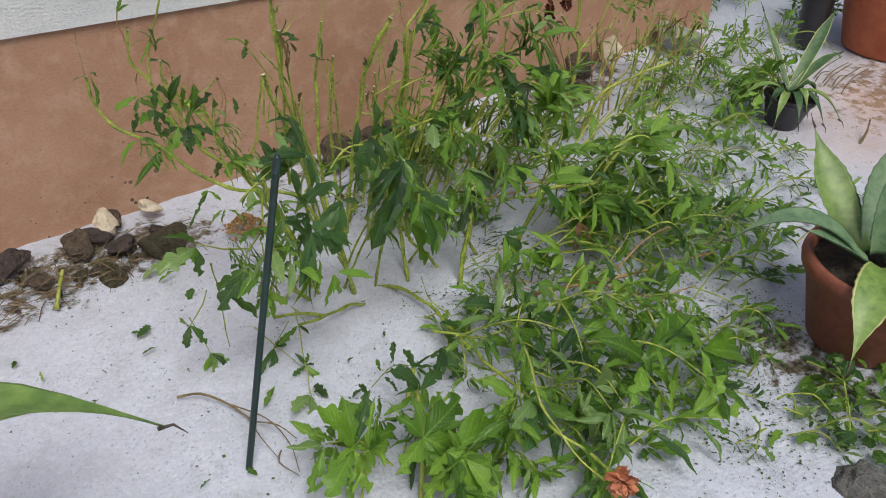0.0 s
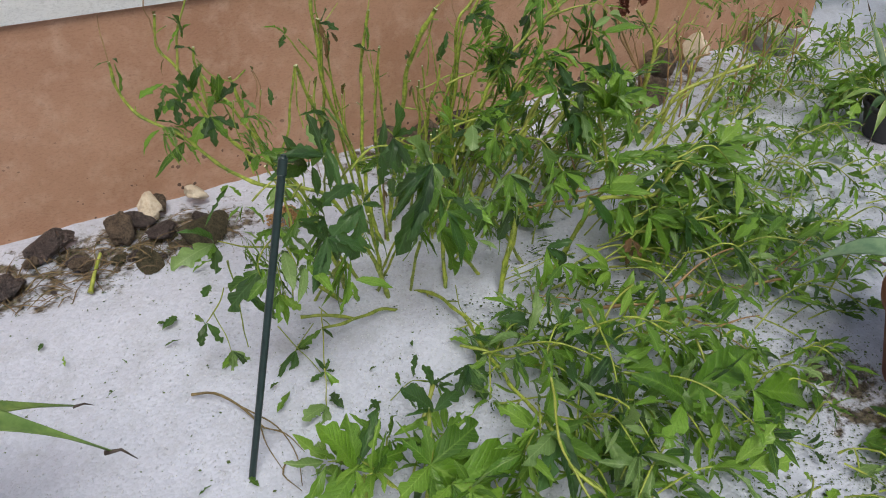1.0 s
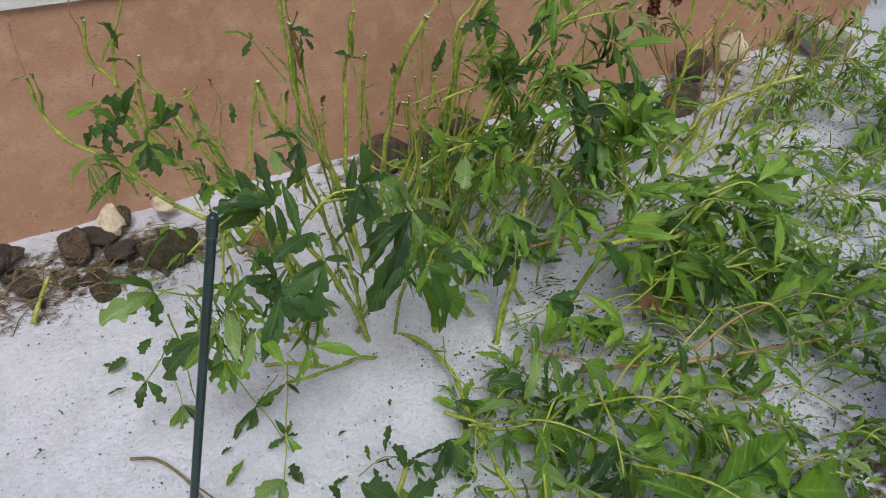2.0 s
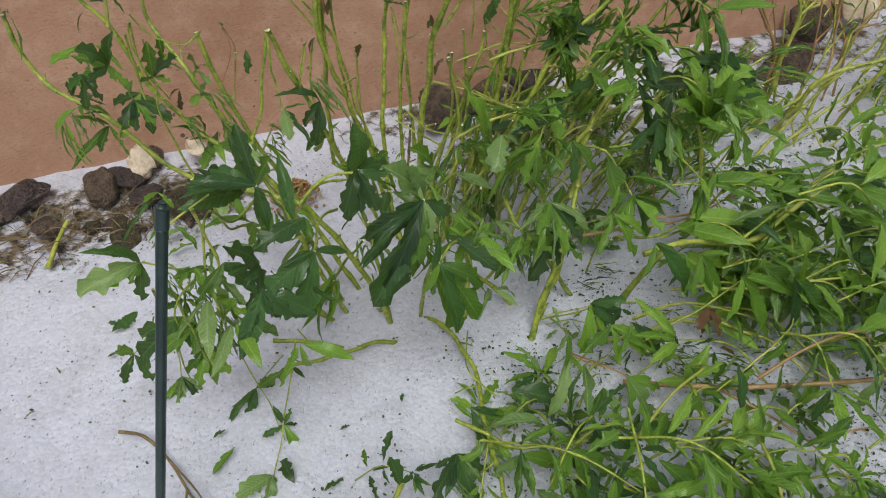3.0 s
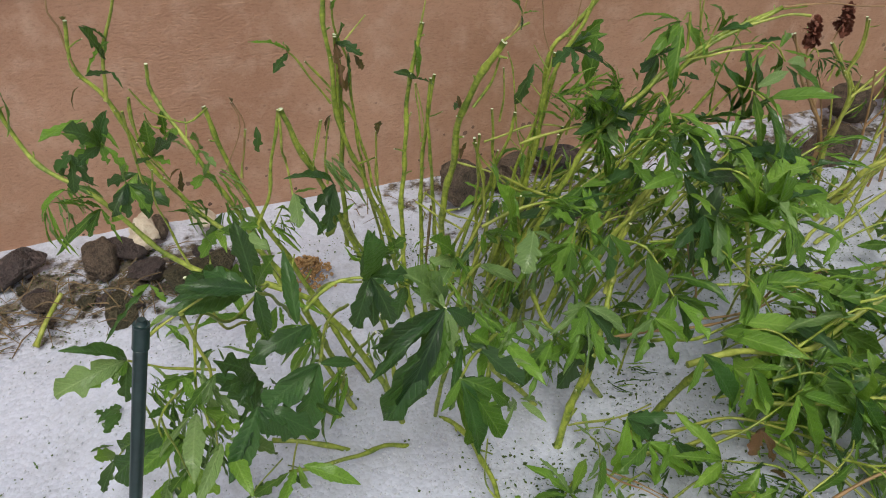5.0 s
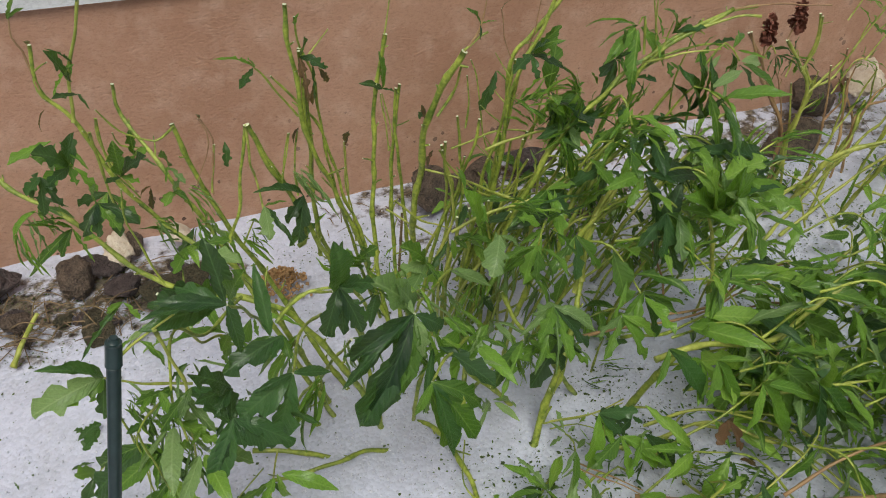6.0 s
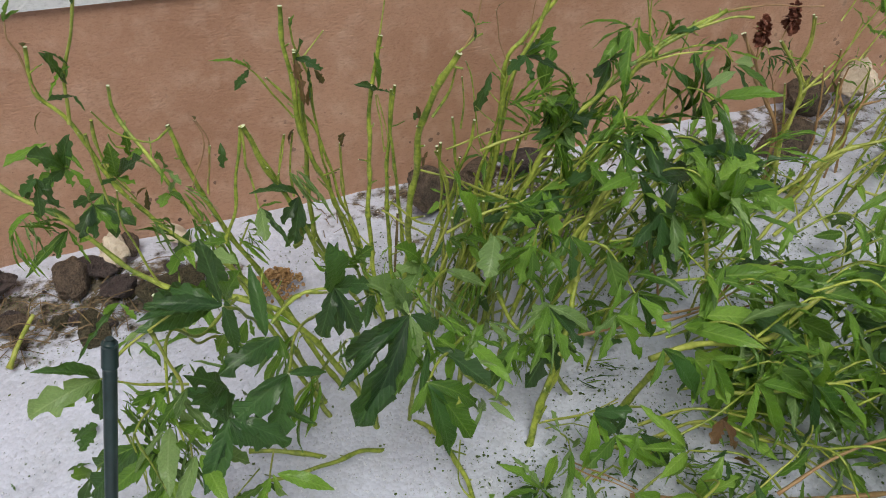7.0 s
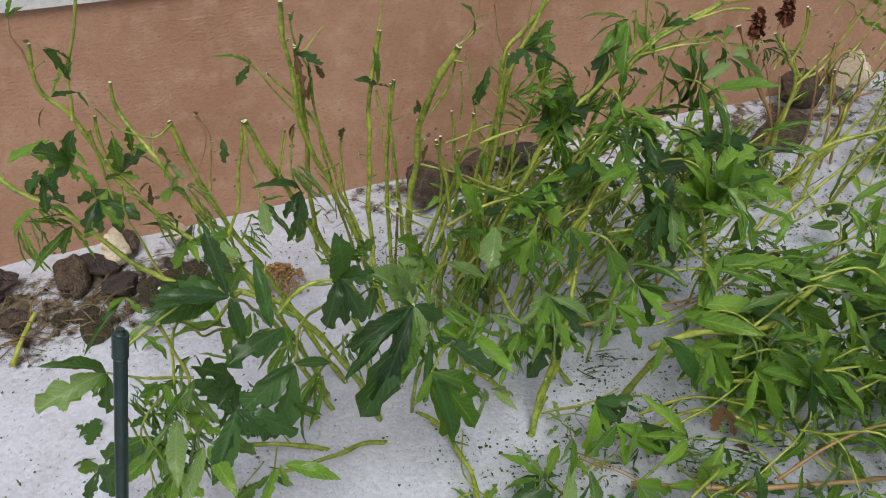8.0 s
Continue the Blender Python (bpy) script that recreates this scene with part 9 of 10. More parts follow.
mass("tangle of yellowing stems and leaves in hail", 2.35, 1.62, 0.4, 0.16, 0.16, 16, ("bright", "mid", "dark", "torn"), (0.7, 0.1), 0.075, 0.24, STEM_YELLOW, 0.06, 3, 1.0, 0.02, 0.2)
mass("bruised stems and leaves along the stones", 2.75, 1.68, 0.3, 0.2, 0.18, 12, ("bright", "mid", "mid", "torn"), (0.5, 0.1), 0.07, 0.22, STEM_YELLOW, 0.06, 3, 1.0, 0.02, 0.3)
mass("torn leaves strewn around the clay pot", 1.62, 0.78, 0.2, 0.16, 0.03, 12, ("mid", "torn", "dark", "bright"), (0.4, -0.4), 0.07, 0.14, None, 0.05, 3, 1.0, 0.012, 0.0)
mass("shredded leaf bits lying in dirty hail", 1.44, 0.62, 0.2, 0.24, 0.015, 22, ("torn", "mid", "dark"), (0.3, -0.3), 0.042, 0.08, None, 0.03, 3, 1.2, 0.012, 0.0)
mass("shredded leaf bits in hail under the plants", 1.22, 1.12, 0.26, 0.12, 0.015, 18, ("torn", "dark", "dark"), (0.3, -0.3), 0.036, 0.07, None, 0.03, 2, 1.2, 0.012, 0.0)
mass("fine green weeds in thin hail", 2.0, 1.22, 0.2, 0.14, 0.03, 12, ("mid", "bright"), (0.4, -0.1), 0.045, 0.1, None, 0.03, 3, 1.1, 0.012, 0.2)


shreds = thing("plant", (1.5, 1.7, 0), "thicket with leaves shredded to narrow strips", "plant", "storm-beaten plants")
for i in range(17):
    x, y = 1.5 + 0.3 * math.sin(i * 2.4), 1.66 + 0.12 * math.sin(i * 1.37)
    h = 0.13 + 0.11 * math.sin(i * 3.3)
    top = Vector((x + 0.05, y, h + 0.03))
    stem(shreds, ((x - 0.06, y + 0.03, -0.01), (x - 0.01, y + 0.01, h * 0.6), top), 0.0036, 0.0022, STEM, 0.06)
    tuft(shreds, top, (0.5 * math.sin(i * 5.1) + 0.3, -0.2, 0.3 + 0.6 * math.sin(i * 1.7)), 0.09, ("mid", "bright", "mid", "torn")[i % 4])
combed = thing("plant", (0.95, 1.5, 0), "broken stems with combed and torn hanging leaves", "plant", "storm-beaten plants")
for i in range(8):
    x, y = 0.93 + 0.22 * math.sin(i * 2.4), 1.52 + 0.09 * math.sin(i * 1.37)
    h = 0.2 + 0.05 * math.sin(i * 3.3)
    top = Vector((x + 0.03, y - 0.03, h))
    stem(combed, ((x - 0.04, y + 0.04, -0.01), (x, y, h * 0.6), top), 0.0042, 0.0026, STEM, 0.06)
    tuft(combed, top, (0.4 * math.sin(i * 5.1), -0.25, -0.7), 0.1, ("torn", "mid", "torn")[i % 3], 7)

flat_heap = thing("plant", (1.58, 0.38, 0), "flat heap of broad torn leaves on hail", "plant", "storm-beaten plants")
for i in range(64):
    a, k = i * 2.4, math.sqrt(i / 64)
    x, y, z = 1.6 + 0.17 * k * math.cos(a), 0.36 + 0.15 * k * math.sin(a), 0.012 + 0.05 * (1 - k) * rng.random()
    s = rng.uniform(0.035, 0.065)
    b = a + rng.uniform(-1.5, 1.5)
    leaf(flat_heap, (x, y, z), (x + s * math.cos(b), y + s * math.sin(b), max(0.012, z + rng.uniform(-0.015, 0.02))), rng.uniform(1.3, 2.0), rng.choice(("mid", "mid", "dark", "torn")), rng.choice((0, 6, 6, 2)), scatter((0, -0.1, 1), 0.4))

bm = petal_ball(bmesh.new(), (0, 0, 0), 0.03, 90, 5, 0.8)
bloom = mesh_object("flower", bm, ORANGE)
bloom.matrix_basis = pose(0.865, 0.517, 0.15)
tagged(bloom, "orange double flower head fallen on leaves", "flower")


# ---- pots ----
def lathe(bm, profile, sides=40):
    rings = []
    for r, z in profile:
        rings.append([bm.verts.new((r * math.cos(math.tau * i / sides), r * math.sin(math.tau * i / sides), z)) for i in range(sides)])
    for a, b in zip(rings, rings[1:]):
        for i in range(sides):
            bm.faces.new((a[i], a[(i + 1) % sides], b[(i + 1) % sides], b[i])).smooth = True
    bm.faces.new(rings[0][::-1])
    bm.faces.new(rings[-1])
    return bm


def pot(at, r, h, mat, label, tilt=0.0, turn=0.0, lip=0.018, soil=SOIL, group=""):
    """A tapered pot with a rolled rim, thick wall and soil inside."""
    p = new("flower_pot")
    p.matrix_basis = pose(*at, tilt, 0, turn)
    tagged(p, label, "flower pot", group)
    rb = r * 0.66
    prof = [(rb * 0.96, 0.0), (rb, 0.006), (r * 0.93, h * 0.80), (r * 0.94, h * 0.81), (r, h * 0.83), (r + 0.004, h * 0.9), (r, h - 0.004), (r - lip * 0.5, h),
            (r - lip, h - 0.005), (r - lip - 0.004, h * 0.86), (r - lip - 0.01, h * 0.8)]
    ob = mesh_object("shell", lathe(bmesh.new(), prof), mat)
    ob.parent = p
    bm = bmesh.new()
    rings = []
    for k in range(7):
        rr = (r - lip - 0.006) * k / 6
        rings.append([bm.verts.new((rr * math.cos(math.tau * i / 28), rr * math.sin(math.tau * i / 28), h * 0.86 + 0.012 * noise.noise((rr * 30, i * 0.7, at[0])))) for i in range(28)] if k else [bm.verts.new((0, 0, h * 0.87))] * 28)
    for a, b in zip(rings, rings[1:]):
        for i in range(28):
            q = [a[i], b[i], b[(i + 1) % 28], a[(i + 1) % 28]]
            if a[i] is a[(i + 1) % 28]:
                q = q[:3]
            bm.faces.new(q).smooth = True
    ob = mesh_object("soil", bm, soil)
    ob.parent = p
    tagged(ob, "dark potting soil")
    return p


def agave_leaf(plant, base, tip, wide, arch, mat, up=(0, 0, 1), thick=0.012, edge=None, teeth=True):
    """A thick channelled agave leaf with hooked marginal teeth and an end spine."""
    a, b, u0 = Vector(base), Vector(tip), Vector(up).normalized()
    bm = bmesh.new()
    n = 24
    axis_ = b - a
    rows = []
    for i in range(n + 1):
        t = i / n
        c = a + axis_ * t + u0 * arch * 4 * t * (1 - t)
        d = (axis_ + u0 * arch * 4 * (1 - 2 * t)).normalized()
        s = d.cross(u0).normalized()
        m = s.cross(d)
        w = wide * 0.5 * (0.62 + 0.75 * math.sin(math.pi * min(t * 0.95 + 0.03, 1)) ** 1.0) * (1 - t ** 5) * (1 if t < 0.6 else (1 - ((t - 0.6) / 0.4) ** 1.5 * 0.97))
        th = thick * (1 - 0.8 * t) + 0.0012
        saw = 1 + (0.07 if teeth and i % 2 else 0)
        row = []
        for e in (-1, -0.9, 0, 0.9, 1):
            row.append(bm.verts.new(c + s * w * e * (saw if abs(e) == 1 else 1) + m * (0.32 * w * e * e)))
        for e in (0.9, 0, -0.9):
            row.append(bm.verts.new(c + s * w * e + m * (0.32 * w * e * e - th * (1 - 0.6 * abs(e)))))
        rows.append(row)
    for p, q in zip(rows, rows[1:]):
        for j in range(8):
            f = bm.faces.new((p[j], p[(j + 1) % 8], q[(j + 1) % 8], q[j]))
            f.smooth = True
            if edge is not None and j in (0, 3):
                f.material_index = 2
    bm.faces.new(rows[0])
    bm.faces.new(rows[-1][::-1])
    tube(bm, [b - axis_.normalized() * 0.012, b + axis_.normalized() * 0.008, b + (axis_ - u0 * arch * 4).normalized() * 0.03], 0.0034, 0.0004, 6, 0, 0, 1)
    for f in bm.faces[-14:]:
        f.material_index = 1
    bmesh.ops.recalc_face_normals(bm, faces=bm.faces)
    return part("leaf", bm, [mat, SPINE] + ([edge] if edge else []), plant)


POT_AT = Vector((1.805, 0.535, 0.0))
pot(POT_AT, 0.185, 0.25, TERRACOTTA, "terracotta flower pot with dark soil", 0, 0)
agave = thing("agave", POT_AT + Vector((0, 0, 0.215)), "grey-green agave with hail-scarred leaves in a pot", "agave")
c_ = POT_AT + Vector((-0.02, 0.02, 0.25))
agave_leaf(agave, c_ + Vector((-0.03, -0.03, 0)), (1.51, 0.43, 0.14), 0.066, 0.06, AGAVE_FRESH, edge=AGAVE_EDGE)
agave_leaf(agave, c_ + Vector((-0.01, 0.03, 0)), (1.885, 0.845, 0.46), 0.066, -0.02, AGAVE_FRESH, (-0.5, -0.6, 0.6))
agave_leaf(agave, c_ + Vector((-0.03, 0.02, 0)), (1.57, 0.82, 0.24), 0.05, 0.09, AGAVE)
agave_leaf(agave, c_ + Vector((-0.03, 0.0, 0)), (1.62, 0.67, 0.335), 0.045, 0.01, AGAVE)
agave_leaf(agave, c_ + Vector((0.02, 0.02, 0)), (1.95, 0.66, 0.52), 0.07, -0.02, AGAVE, (-0.6, -0.4, 0.5))
agave_leaf(agave, c_ + Vector((0.03, 0.0, 0)), (2.03, 0.56, 0.42), 0.09, 0.04, AGAVE)
agave_leaf(agave, c_ + Vector((0.02, -0.03, 0)), (1.83, 0.31, 0.27), 0.08, 0.09, AGAVE_FRESH, edge=AGAVE_EDGE)
agave_leaf(agave, c_ + Vector((0.02, -0.01, 0)), (1.98, 0.40, 0.36), 0.08, 0.05, AGAVE)
agave_leaf(agave, c_ + Vector((0.0, 0.0, 0.01)), (1.78, 0.58, 0.56), 0.05, 0.0, AGAVE, (-0.7, -0.7, 0.0))

LEFT_AT = Vector((-0.36, 0.98, 0.0))
pot(LEFT_AT, 0.2, 0.45, TERRACOTTA, "terracotta flower pot on the hail", 0, 40)
agave_l = thing("agave", LEFT_AT + Vector((0, 0, 0.39)), "fresh green agave with dark spines in a pot", "agave")
c_ = LEFT_AT + Vector((0.0, 0.0, 0.43))
agave_leaf(agave_l, c_ + Vector((0.03, -0.04, 0.06)), (0.162, 0.749, 0.564), 0.055, 0.13, AGAVE_FRESH)
agave_leaf(agave_l, c_ + Vector((0.03, 0.03, 0.02)), (0.118, 1.173, 0.267), 0.055, 0.06, AGAVE_FRESH)
agave_leaf(agave_l, c_ + Vector((0.02, -0.03, 0.0)), (-0.3, 0.62, 0.60), 0.085, 0.06, AGAVE_FRESH)
for q in ((-0.5, 0.65, 0.7), (-0.75, 0.85, 0.7), (-0.75, 1.15, 0.65), (-0.45, 1.35, 0.72), (-0.38, 1.0, 0.9)):
    agave_leaf(agave_l, c_, q, 0.085, 0.05 if abs(q[0] + 0.38) > 0.05 else 0.0, AGAVE)

BLACK_AT = Vector((2.75, 1.37, 0.0))
pot(BLACK_AT, 0.095, 0.125, BLACK_PLASTIC, "black plastic flower pot half hidden by leaves", 4, 20, 0.006)
agave_v = thing("agave", BLACK_AT + Vector((0, 0, 0.12)), "yellow-edged agave in a black plastic pot", "agave")
for q, w, ar in (((3.11, 1.455, 0.37), 0.034, 0.02), ((3.05, 1.36, 0.22), 0.028, 0.04), ((2.82, 1.60, 0.37), 0.02, 0.0)):
    agave_leaf(agave_v, BLACK_AT + Vector((0, 0, 0.13)), q, w, ar, AGAVE_DARK, (-0.2, -0.2, 0.9), edge=AGAVE_EDGE)
for i in range(11):
    a, k = 2.2 + i * 0.43, 0.16 + 0.05 * math.sin(i * 2.1)
    agave_leaf(agave_v, BLACK_AT + Vector((0.02 * math.cos(a), 0.02 * math.sin(a), 0.13)), BLACK_AT + Vector((k * math.cos(a), k * math.sin(a), 0.07 + 0.03 * math.sin(i * 1.7))), 0.022, 0.05, (AGAVE_DARK, AGAVE_FRESH)[i % 2], thick=0.004, edge=AGAVE_EDGE if i % 2 else None, teeth=False)
for i in range(10):
    a = 0.9 + i * 0.19
    shoot(agave_v, BLACK_AT + Vector((0.04 * math.cos(a), 0.04 * math.sin(a), 0.125)), (math.cos(a) - 0.1, math.sin(a) - 0.1, 0.3), 0.14, 0.075, "mid" if i % 3 else "bright", r=0.002, sag=0.6, count=4, broad=1.5)

pot((3.88, 1.53, 0.0), 0.32, 0.5, TERRACOTTA_BRIGHT, "large bright terracotta pot with dark stains", 0, 0, 0.025)
pot((3.57, 1.77, 0.0), 0.08, 0.4, BLACK_PLASTIC, "tall dark plastic pot beside the terracotta pot", 0, 0, 0.008)


# ---- twigs and dry stalks ----
def twig(label, points, r0, r1, mat, forks=(), name="twig"):
    bm = bmesh.new()
    tube(bm, spline(points), r0, r1, 7, 0.045, 0.08, 0, rng.randrange(99))
    for f in forks:
        tube(bm, spline(f), r1 * 0.9, r1 * 0.35, 6, 0.03, 0.08, 0, rng.randrange(99))
    return tagged(mesh_object(name, bm, mat), label, "twig", "fallen twigs")


twig("brown forked twig lying on the hail", ((0.322, 1.358, 0.012), (0.365, 1.325, 0.024), (0.402, 1.265, 0.02), (0.43, 1.185, 0.01)), 0.0034, 0.0022, BARK,
     (((0.402, 1.265, 0.02), (0.45, 1.16, 0.03), (0.462, 1.08, 0.012), (0.445, 1.01, 0.004)), ((0.43, 1.185, 0.012), (0.46, 1.13, 0.03), (0.475, 1.07, 0.03)), ((0.425, 1.2, 0.01), (0.415, 1.12, 0.03), (0.425, 1.06, 0.01)), ((0.44, 1.08, 0.008), (0.42, 1.05, 0.012), (0.44, 1.0, 0.004))))
for i in range(9):
    x, y = 0.05 + 0.045 * i, 1.94 + 0.05 * math.sin(i * 2.3)
    a = i * 1.9
    twig("thin dry brown stalk lying among stones", ((x, y, 0.012), (x + 0.05 * math.cos(a), y + 0.05 * math.sin(a), 0.045), (x + 0.12 * math.cos(a), y + 0.1 * math.sin(a), 0.03)), 0.0018, 0.001, DRY if i % 2 else BARK)
twig("yellow-green snapped stalk at the hail edge", ((0.195, 1.855, 0.005), (0.22, 1.90, 0.03), (0.25, 1.96, 0.045)), 0.006, 0.0045, STEM_YELLOW)
for i in range(9):
    x, y = 3.24 + 0.03 * math.sin(i * 3), 1.56 - 0.022 * i
    d = 0.7 + 0.3 * math.sin(i * 2.2)
    twig("dark bare stick poking out of hail", ((x, y, -0.01), (x + 0.08 * d, y, 0.03), (x + 0.2 * d, y - 0.01, 0.065 * d)), 0.0025, 0.0016, BARK)
twig("dark bare stick poking out of hail", ((2.85, 1.10, -0.01), (2.9, 1.11, 0.02), (2.952, 1.133, 0.05)), 0.005, 0.003, BARK)
twig("thick orange-brown stem broken over the hail", ((1.225, 1.135, 0.03), (1.33, 1.075, 0.05), (1.40, 1.045, 0.05), (1.58, 0.985, 0.06), (1.75, 0.95, 0.05)), 0.0055, 0.0035, STEM_RED,
     (((1.37, 1.055, 0.05), (1.42, 0.98, 0.05), (1.46, 0.905, 0.045), (1.49, 0.82, 0.03)), ((1.46, 0.905, 0.045), (1.55, 0.9, 0.04), (1.62, 0.9, 0.02))))
for i, (x, y) in enumerate(((1.28, 1.22), (1.42, 1.02), (1.15, 0.98), (1.55, 1.22), (1.30, 0.78))):
    a = -0.5 + 0.5 * i
    twig("orange-brown broken stem among green leaves", ((x, y, 0.10), (x + 0.09 * math.cos(a), y + 0.07 * math.sin(a), 0.15), (x + 0.2 * math.cos(a), y + 0.16 * math.sin(a), 0.13 + 0.02 * (i % 2)), (x + 0.28 * math.cos(a + 0.4), y + 0.24 * math.sin(a), 0.08)), 0.003, 0.0018, STEM_RED if i % 2 else STEM_YELLOW)
twig("dark wet stalk lying on the hail", ((2.20, 1.52, 0.01), (2.26, 1.54, 0.014), (2.33, 1.57, 0.01)), 0.006, 0.004, BARK)


def sprig(label, at, way, length, size, tone, count=3):
    p = thing("sprig", at, label, "sprig", "fallen sprigs")
    shoot(p, Vector(at) + Vector((0, 0, 0.01)), way, length, size, tone, STEM, 0.0018, 0.1, 0.028, count, 1.2)


sprig("dark leafy sprig lying on the hail", (0.70, 1.12, 0), (0.6, -0.3, 0.25), 0.1, 0.05, "dark", 3)
sprig("dark leafy sprig lying on dirty hail", (1.16, 1.33, 0), (0.9, -0.5, 0.1), 0.13, 0.035, "dark", 3)
sprig("shredded leaves heaped on dirty hail", (1.34, 1.10, 0), (0.8, -0.3, 0.1), 0.13, 0.05, "dark", 4)

# ---- single fallen leaves ----
def fallen(x, y, turn, size, tone, shape):
    d = Vector((math.cos(turn), math.sin(turn), 0.1)) * size
    z = height(x, y) + 0.012
    leaf(None, (x, y, z), Vector((x, y, z)) + d, 1.1, tone, shape, (0.2 * math.sin(turn * 3), 0.2, 1), name="fallen_leaf")
    tagged(scene.collection.objects[-1], "torn green leaf lying on the hail", "leaf", "fallen leaves")


for q in ((0.32, 1.61, 0.5, 0.05, "dark", 6), (0.31, 1.545, 0.0, 0.04, "dark", 1), (0.47, 1.215, 0.7, 0.06, "mid", 1), (0.34, 1.62, 2.6, 0.03, "dark", 3), (0.045, 1.69, 1.0, 0.025, "dark", 6),
          (0.092, 1.60, 1.5, 0.035, "bright", 7), (0.22, 1.54, 2.0, 0.02, "dark", 7), 
          (0.48, 1.22, 0.9, 0.03, "dark", 1), (0.645, 1.12, 0.2, 0.03, "dark", 3), (0.825, 1.25, 1.2, 0.018, "dark", 3), (0.70, 1.23, 0.1, 0.02, "dark", 3), (0.48, 1.29, 0.3, 0.025, "dark", 3),
          (0.60, 1.15, 1.8, 0.05, "dark", 3),
           (0.16, 1.45, 0.4, 0.02, "dark", 7), (0.55, 0.99, 0.4, 0.03, "dark", 7), (0.26, 1.09, 0.3, 0.03, "dark", 7), (0.37, 1.05, 2.0, 0.03, "mid", 3),
          (0.42, 1.84, 0.4, 0.09, "torn", 1), (0.45, 1.80, 0.2, 0.07, "bright", 7), (1.50, 0.62, 0.8, 0.07, "mid", 0), (1.40, 0.60, 2.2, 0.06, "bright", 1), (1.52, 0.52, -0.4, 0.07, "mid", 3), (1.30, 0.45, 0.2, 0.06, "bright", 4), (1.25, 0.60, 1.4, 0.07, "mid", 1), (1.42, 0.40, 2.9, 0.07, "mid", 3)):
    fallen(*q)


# ---- litter and hailstones ----
def density(x, y):
    """How much leaf litter lies at a place: most under the beaten plants, little on the open hail."""
    d = 0.035
    for cx, cy, rx, ry, k in ((1.15, 1.15, 0.45, 0.3, 0.45), (1.45, 0.65, 0.45, 0.5, 1.0), (1.9, 1.3, 0.8, 0.6, 0.8), (0.3, 2.0, 0.5, 0.18, 0.9), (1.2, 1.9, 0.8, 0.2, 0.5), (2.6, 1.7, 0.8, 0.5, 0.8), (0.75, 1.1, 0.2, 0.15, 0.25)):
        d = max(d, k * (1 - min(1.0, ((x - cx) / rx) ** 2 + ((y - cy) / ry) ** 2)))
    return d


def litter():
    rr = random.Random(21)
    verts, faces = [], []
    while len(faces) < 30000:
        x, y = rr.uniform(-0.4, 3.3), rr.uniform(0.2, 2.18)
        if rr.random() > density(x, y) * (0.5 + noise.noise((x * 5, y * 5, 0))):
            continue
        s = rr.choice((0.0008, 0.001, 0.001, 0.0012, 0.0015, 0.0015, 0.002, 0.0025, 0.003, 0.004)) * rr.uniform(0.6, 1.3)
        w, a, z = s * rr.uniform(0.3, 0.9), rr.uniform(0, math.tau), height(x, y) + rr.uniform(0.002, 0.008)
        c, q = math.cos(a), math.sin(a)
        k = len(verts)
        for u, v in ((-s, 0), (-s * 0.2, w), (s, w * 0.3), (s * 0.3, -w), (-s * 0.5, -w * 0.7)):
            verts.append((x + u * c - v * q, y + u * q + v * c, z + rr.uniform(-0.2, 0.5) * w))
        faces.append(tuple(range(k, k + 5)))
    me = bpy.data.meshes.new("leaf_litter")
    me.from_pydata(verts, [], faces)
    me.materials.append(FLAKES)
    tagged(new("leaf_litter", me), "shredded green leaf bits strewn over hail", "leaf litter", kind="stuff")


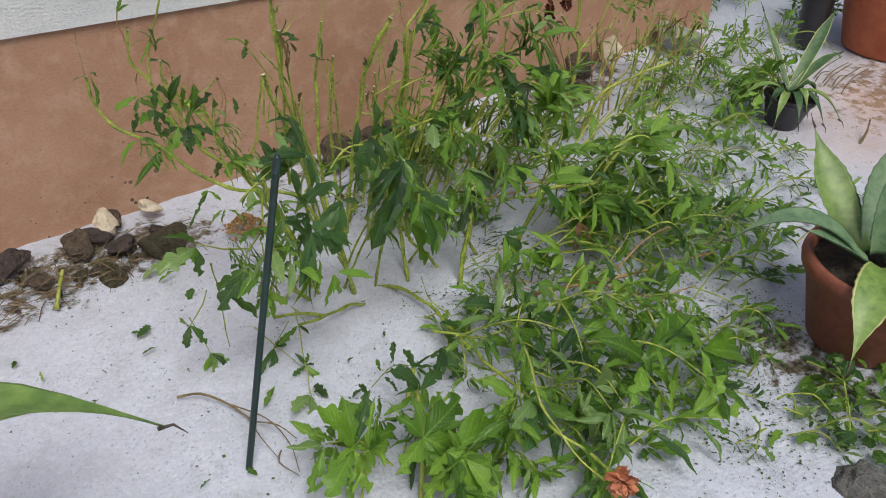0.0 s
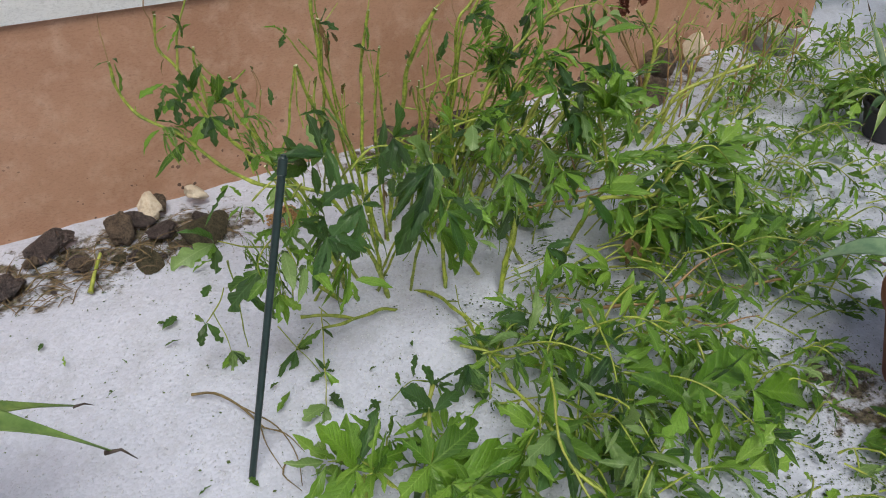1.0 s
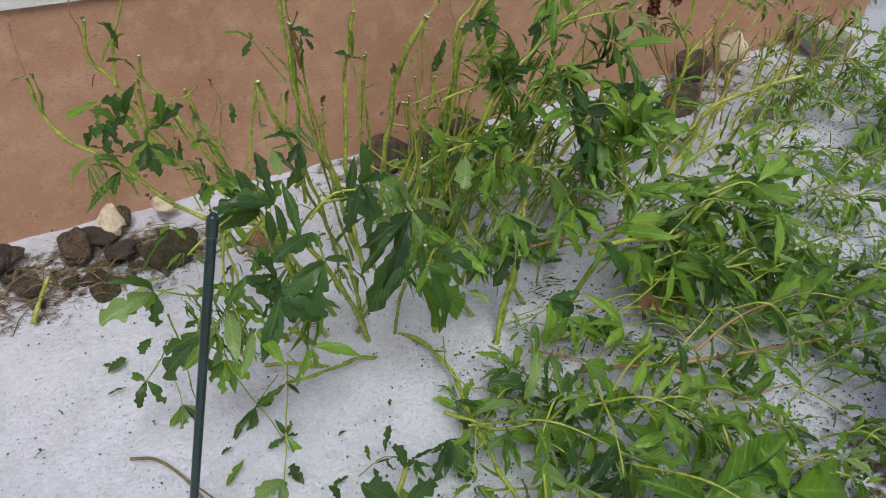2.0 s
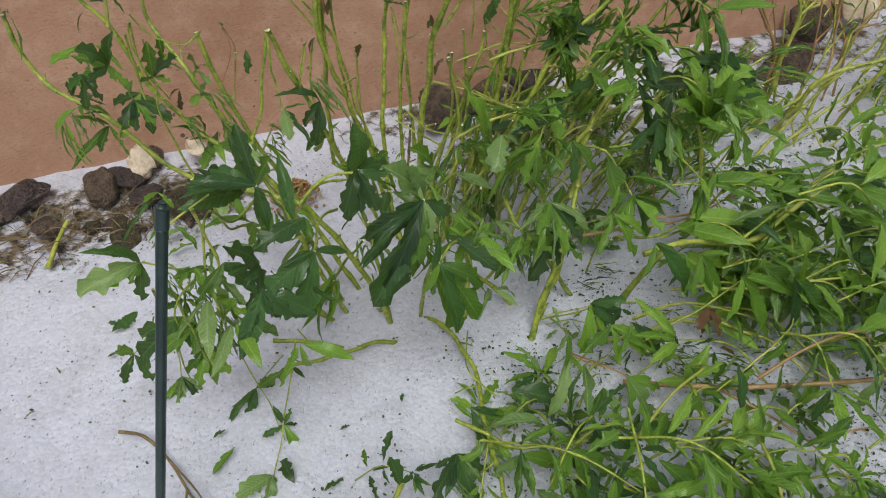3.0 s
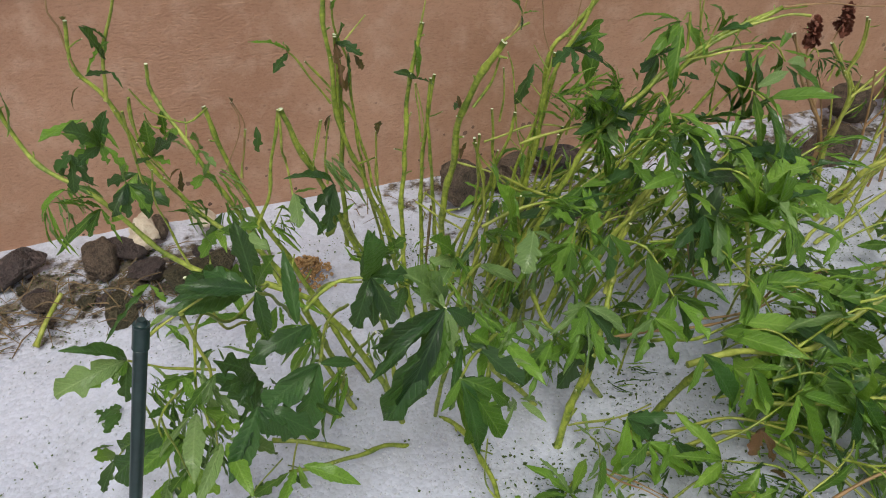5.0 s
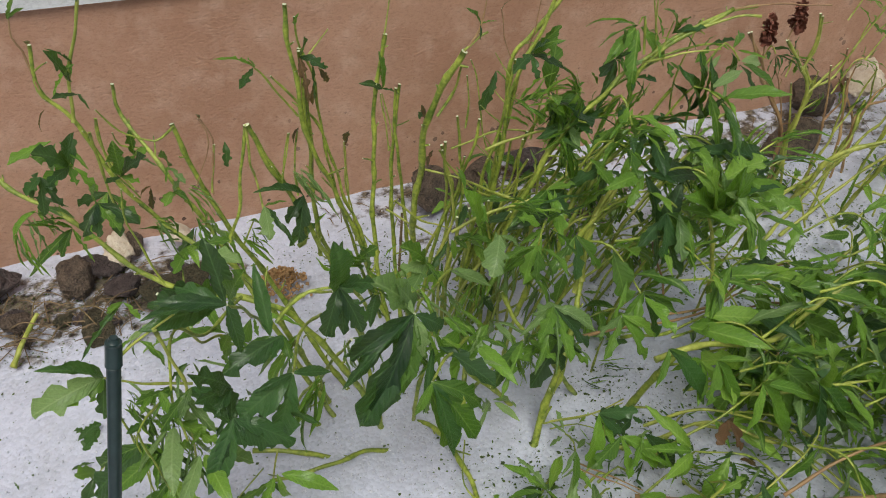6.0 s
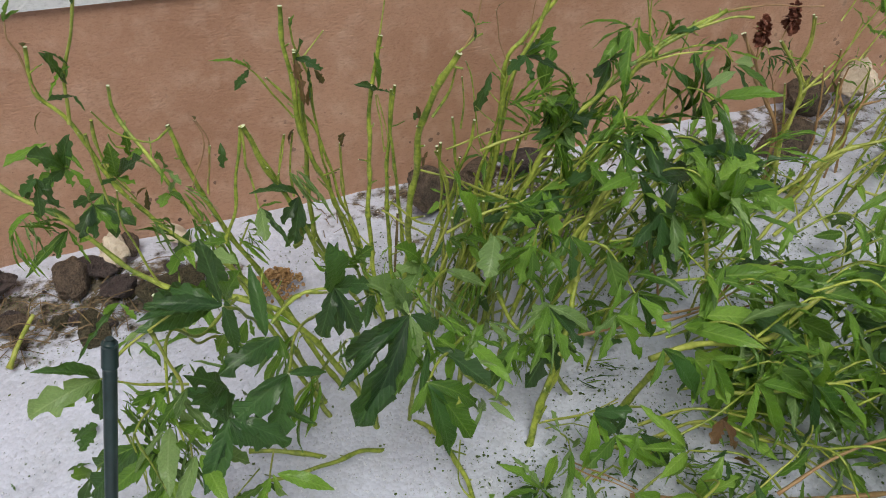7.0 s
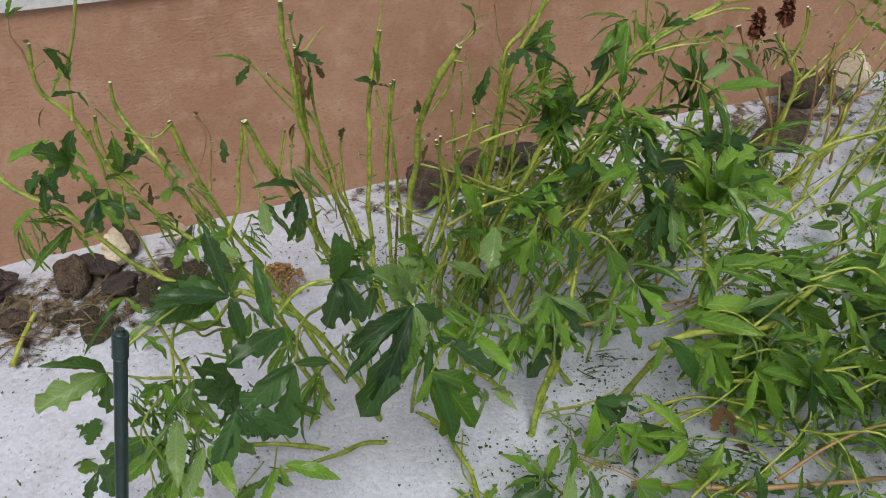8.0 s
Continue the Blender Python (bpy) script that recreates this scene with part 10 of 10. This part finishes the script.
def hailstones():
    rr = random.Random(31)
    bm = bmesh.new()
    bmesh.ops.create_icosphere(bm, subdivisions=1, radius=1.0)
    unit = [v.co.copy() for v in bm.verts]
    tri = [tuple(v.index for v in f.verts) for f in bm.faces]
    bm.free()
    verts, faces = [], []
    for i in range(15000):
        if i % 3:
            x, y = rr.gauss(0.95, 0.55), rr.gauss(1.1, 0.4)
        else:
            x, y = rr.uniform(-0.3, 2.6), rr.uniform(0.3, 2.18)
        if y > 2.19:
            continue
        if x < 0.75 and y > 1.83 or 1.5 < x < 1.72 and 0.38 < y < 0.72:
            continue
        r = rr.uniform(0.0013, 0.003)
        z = height(x, y) + r * rr.uniform(-0.3, 0.7)
        k = len(verts)
        sq = rr.uniform(0.6, 1.0)
        verts += [(x + r * u.x, y + r * u.y, z + r * sq * u.z) for u in unit]
        faces += [(a + k, b + k, c + k) for a, b, c in tri]
    me = bpy.data.meshes.new("hailstones")
    me.from_pydata(verts, [], faces)
    me.polygons.foreach_set("use_smooth", [True] * len(faces))
    me.materials.append(ICE)
    tagged(new("hailstones", me), "loose white hailstones lying on the ground", "hail", kind="stuff")


def straw():
    rr = random.Random(41)
    verts, faces = [], []
    for _ in range(300):
        x, y = (rr.gauss(0.25, 0.22), rr.gauss(1.99, 0.07)) if rr.random() < 0.75 else (rr.uniform(0.9, 2.8), rr.gauss(2.1, 0.04))
        if not 1.84 < y < 2.19:
            continue
        a, s, w = rr.uniform(0, math.tau), rr.uniform(0.012, 0.06), rr.uniform(0.0005, 0.0016)
        z = height(x, y) + rr.uniform(0.003, 0.02)
        c, q = math.cos(a), math.sin(a)
        k = len(verts)
        for u, v, h in ((-s, -w, -0.004), (-s, w, -0.004), (0, -w, 0.005), (0, w, 0.007), (s, -w * 0.5, -0.003), (s, w * 0.5, -0.003)):
            verts.append((x + u * c - v * q, y + u * q + v * c, z + h))
        faces += [(k, k + 2, k + 3, k + 1), (k + 2, k + 4, k + 5, k + 3)]
    me = bpy.data.meshes.new("dry_straw")
    me.from_pydata(verts, [], faces)
    me.materials.append(DRY)
    tagged(new("dry_straw", me), "dry brown straw and grass among the stones", "straw", kind="stuff")


def clod():
    """A heap of crumbs."""
    rr = random.Random(51)
    bm = bmesh.new()
    for _ in range(420):
        x, y = max(-0.06, min(0.06, rr.gauss(0, 0.028))), max(-0.05, min(0.05, rr.gauss(0, 0.023)))
        z = 0.06 * math.exp(-(x * x + y * y * 1.6) / 0.0026) * rr.uniform(0.5, 1.0)
        r = rr.uniform(0.0025, 0.006)
        bmesh.ops.create_icosphere(bm, subdivisions=1, radius=r, matrix=Matrix.Translation((x, y, z)) @ Matrix.Rotation(rr.random() * 6, 4, Vector((rr.random(), rr.random(), 0.5))) @ Matrix.Diagonal((1, rr.uniform(0.5, 1), rr.uniform(0.5, 1), 1)))
    ob = mesh_object("clod", bm, CLOD)
    ob.matrix_basis = pose(0.76, 1.91, 0.0)
    tagged(ob, "crumbly orange-brown clod of earth on hail", "clod", kind="stuff")


clod()
litter()
straw()
hailstones()
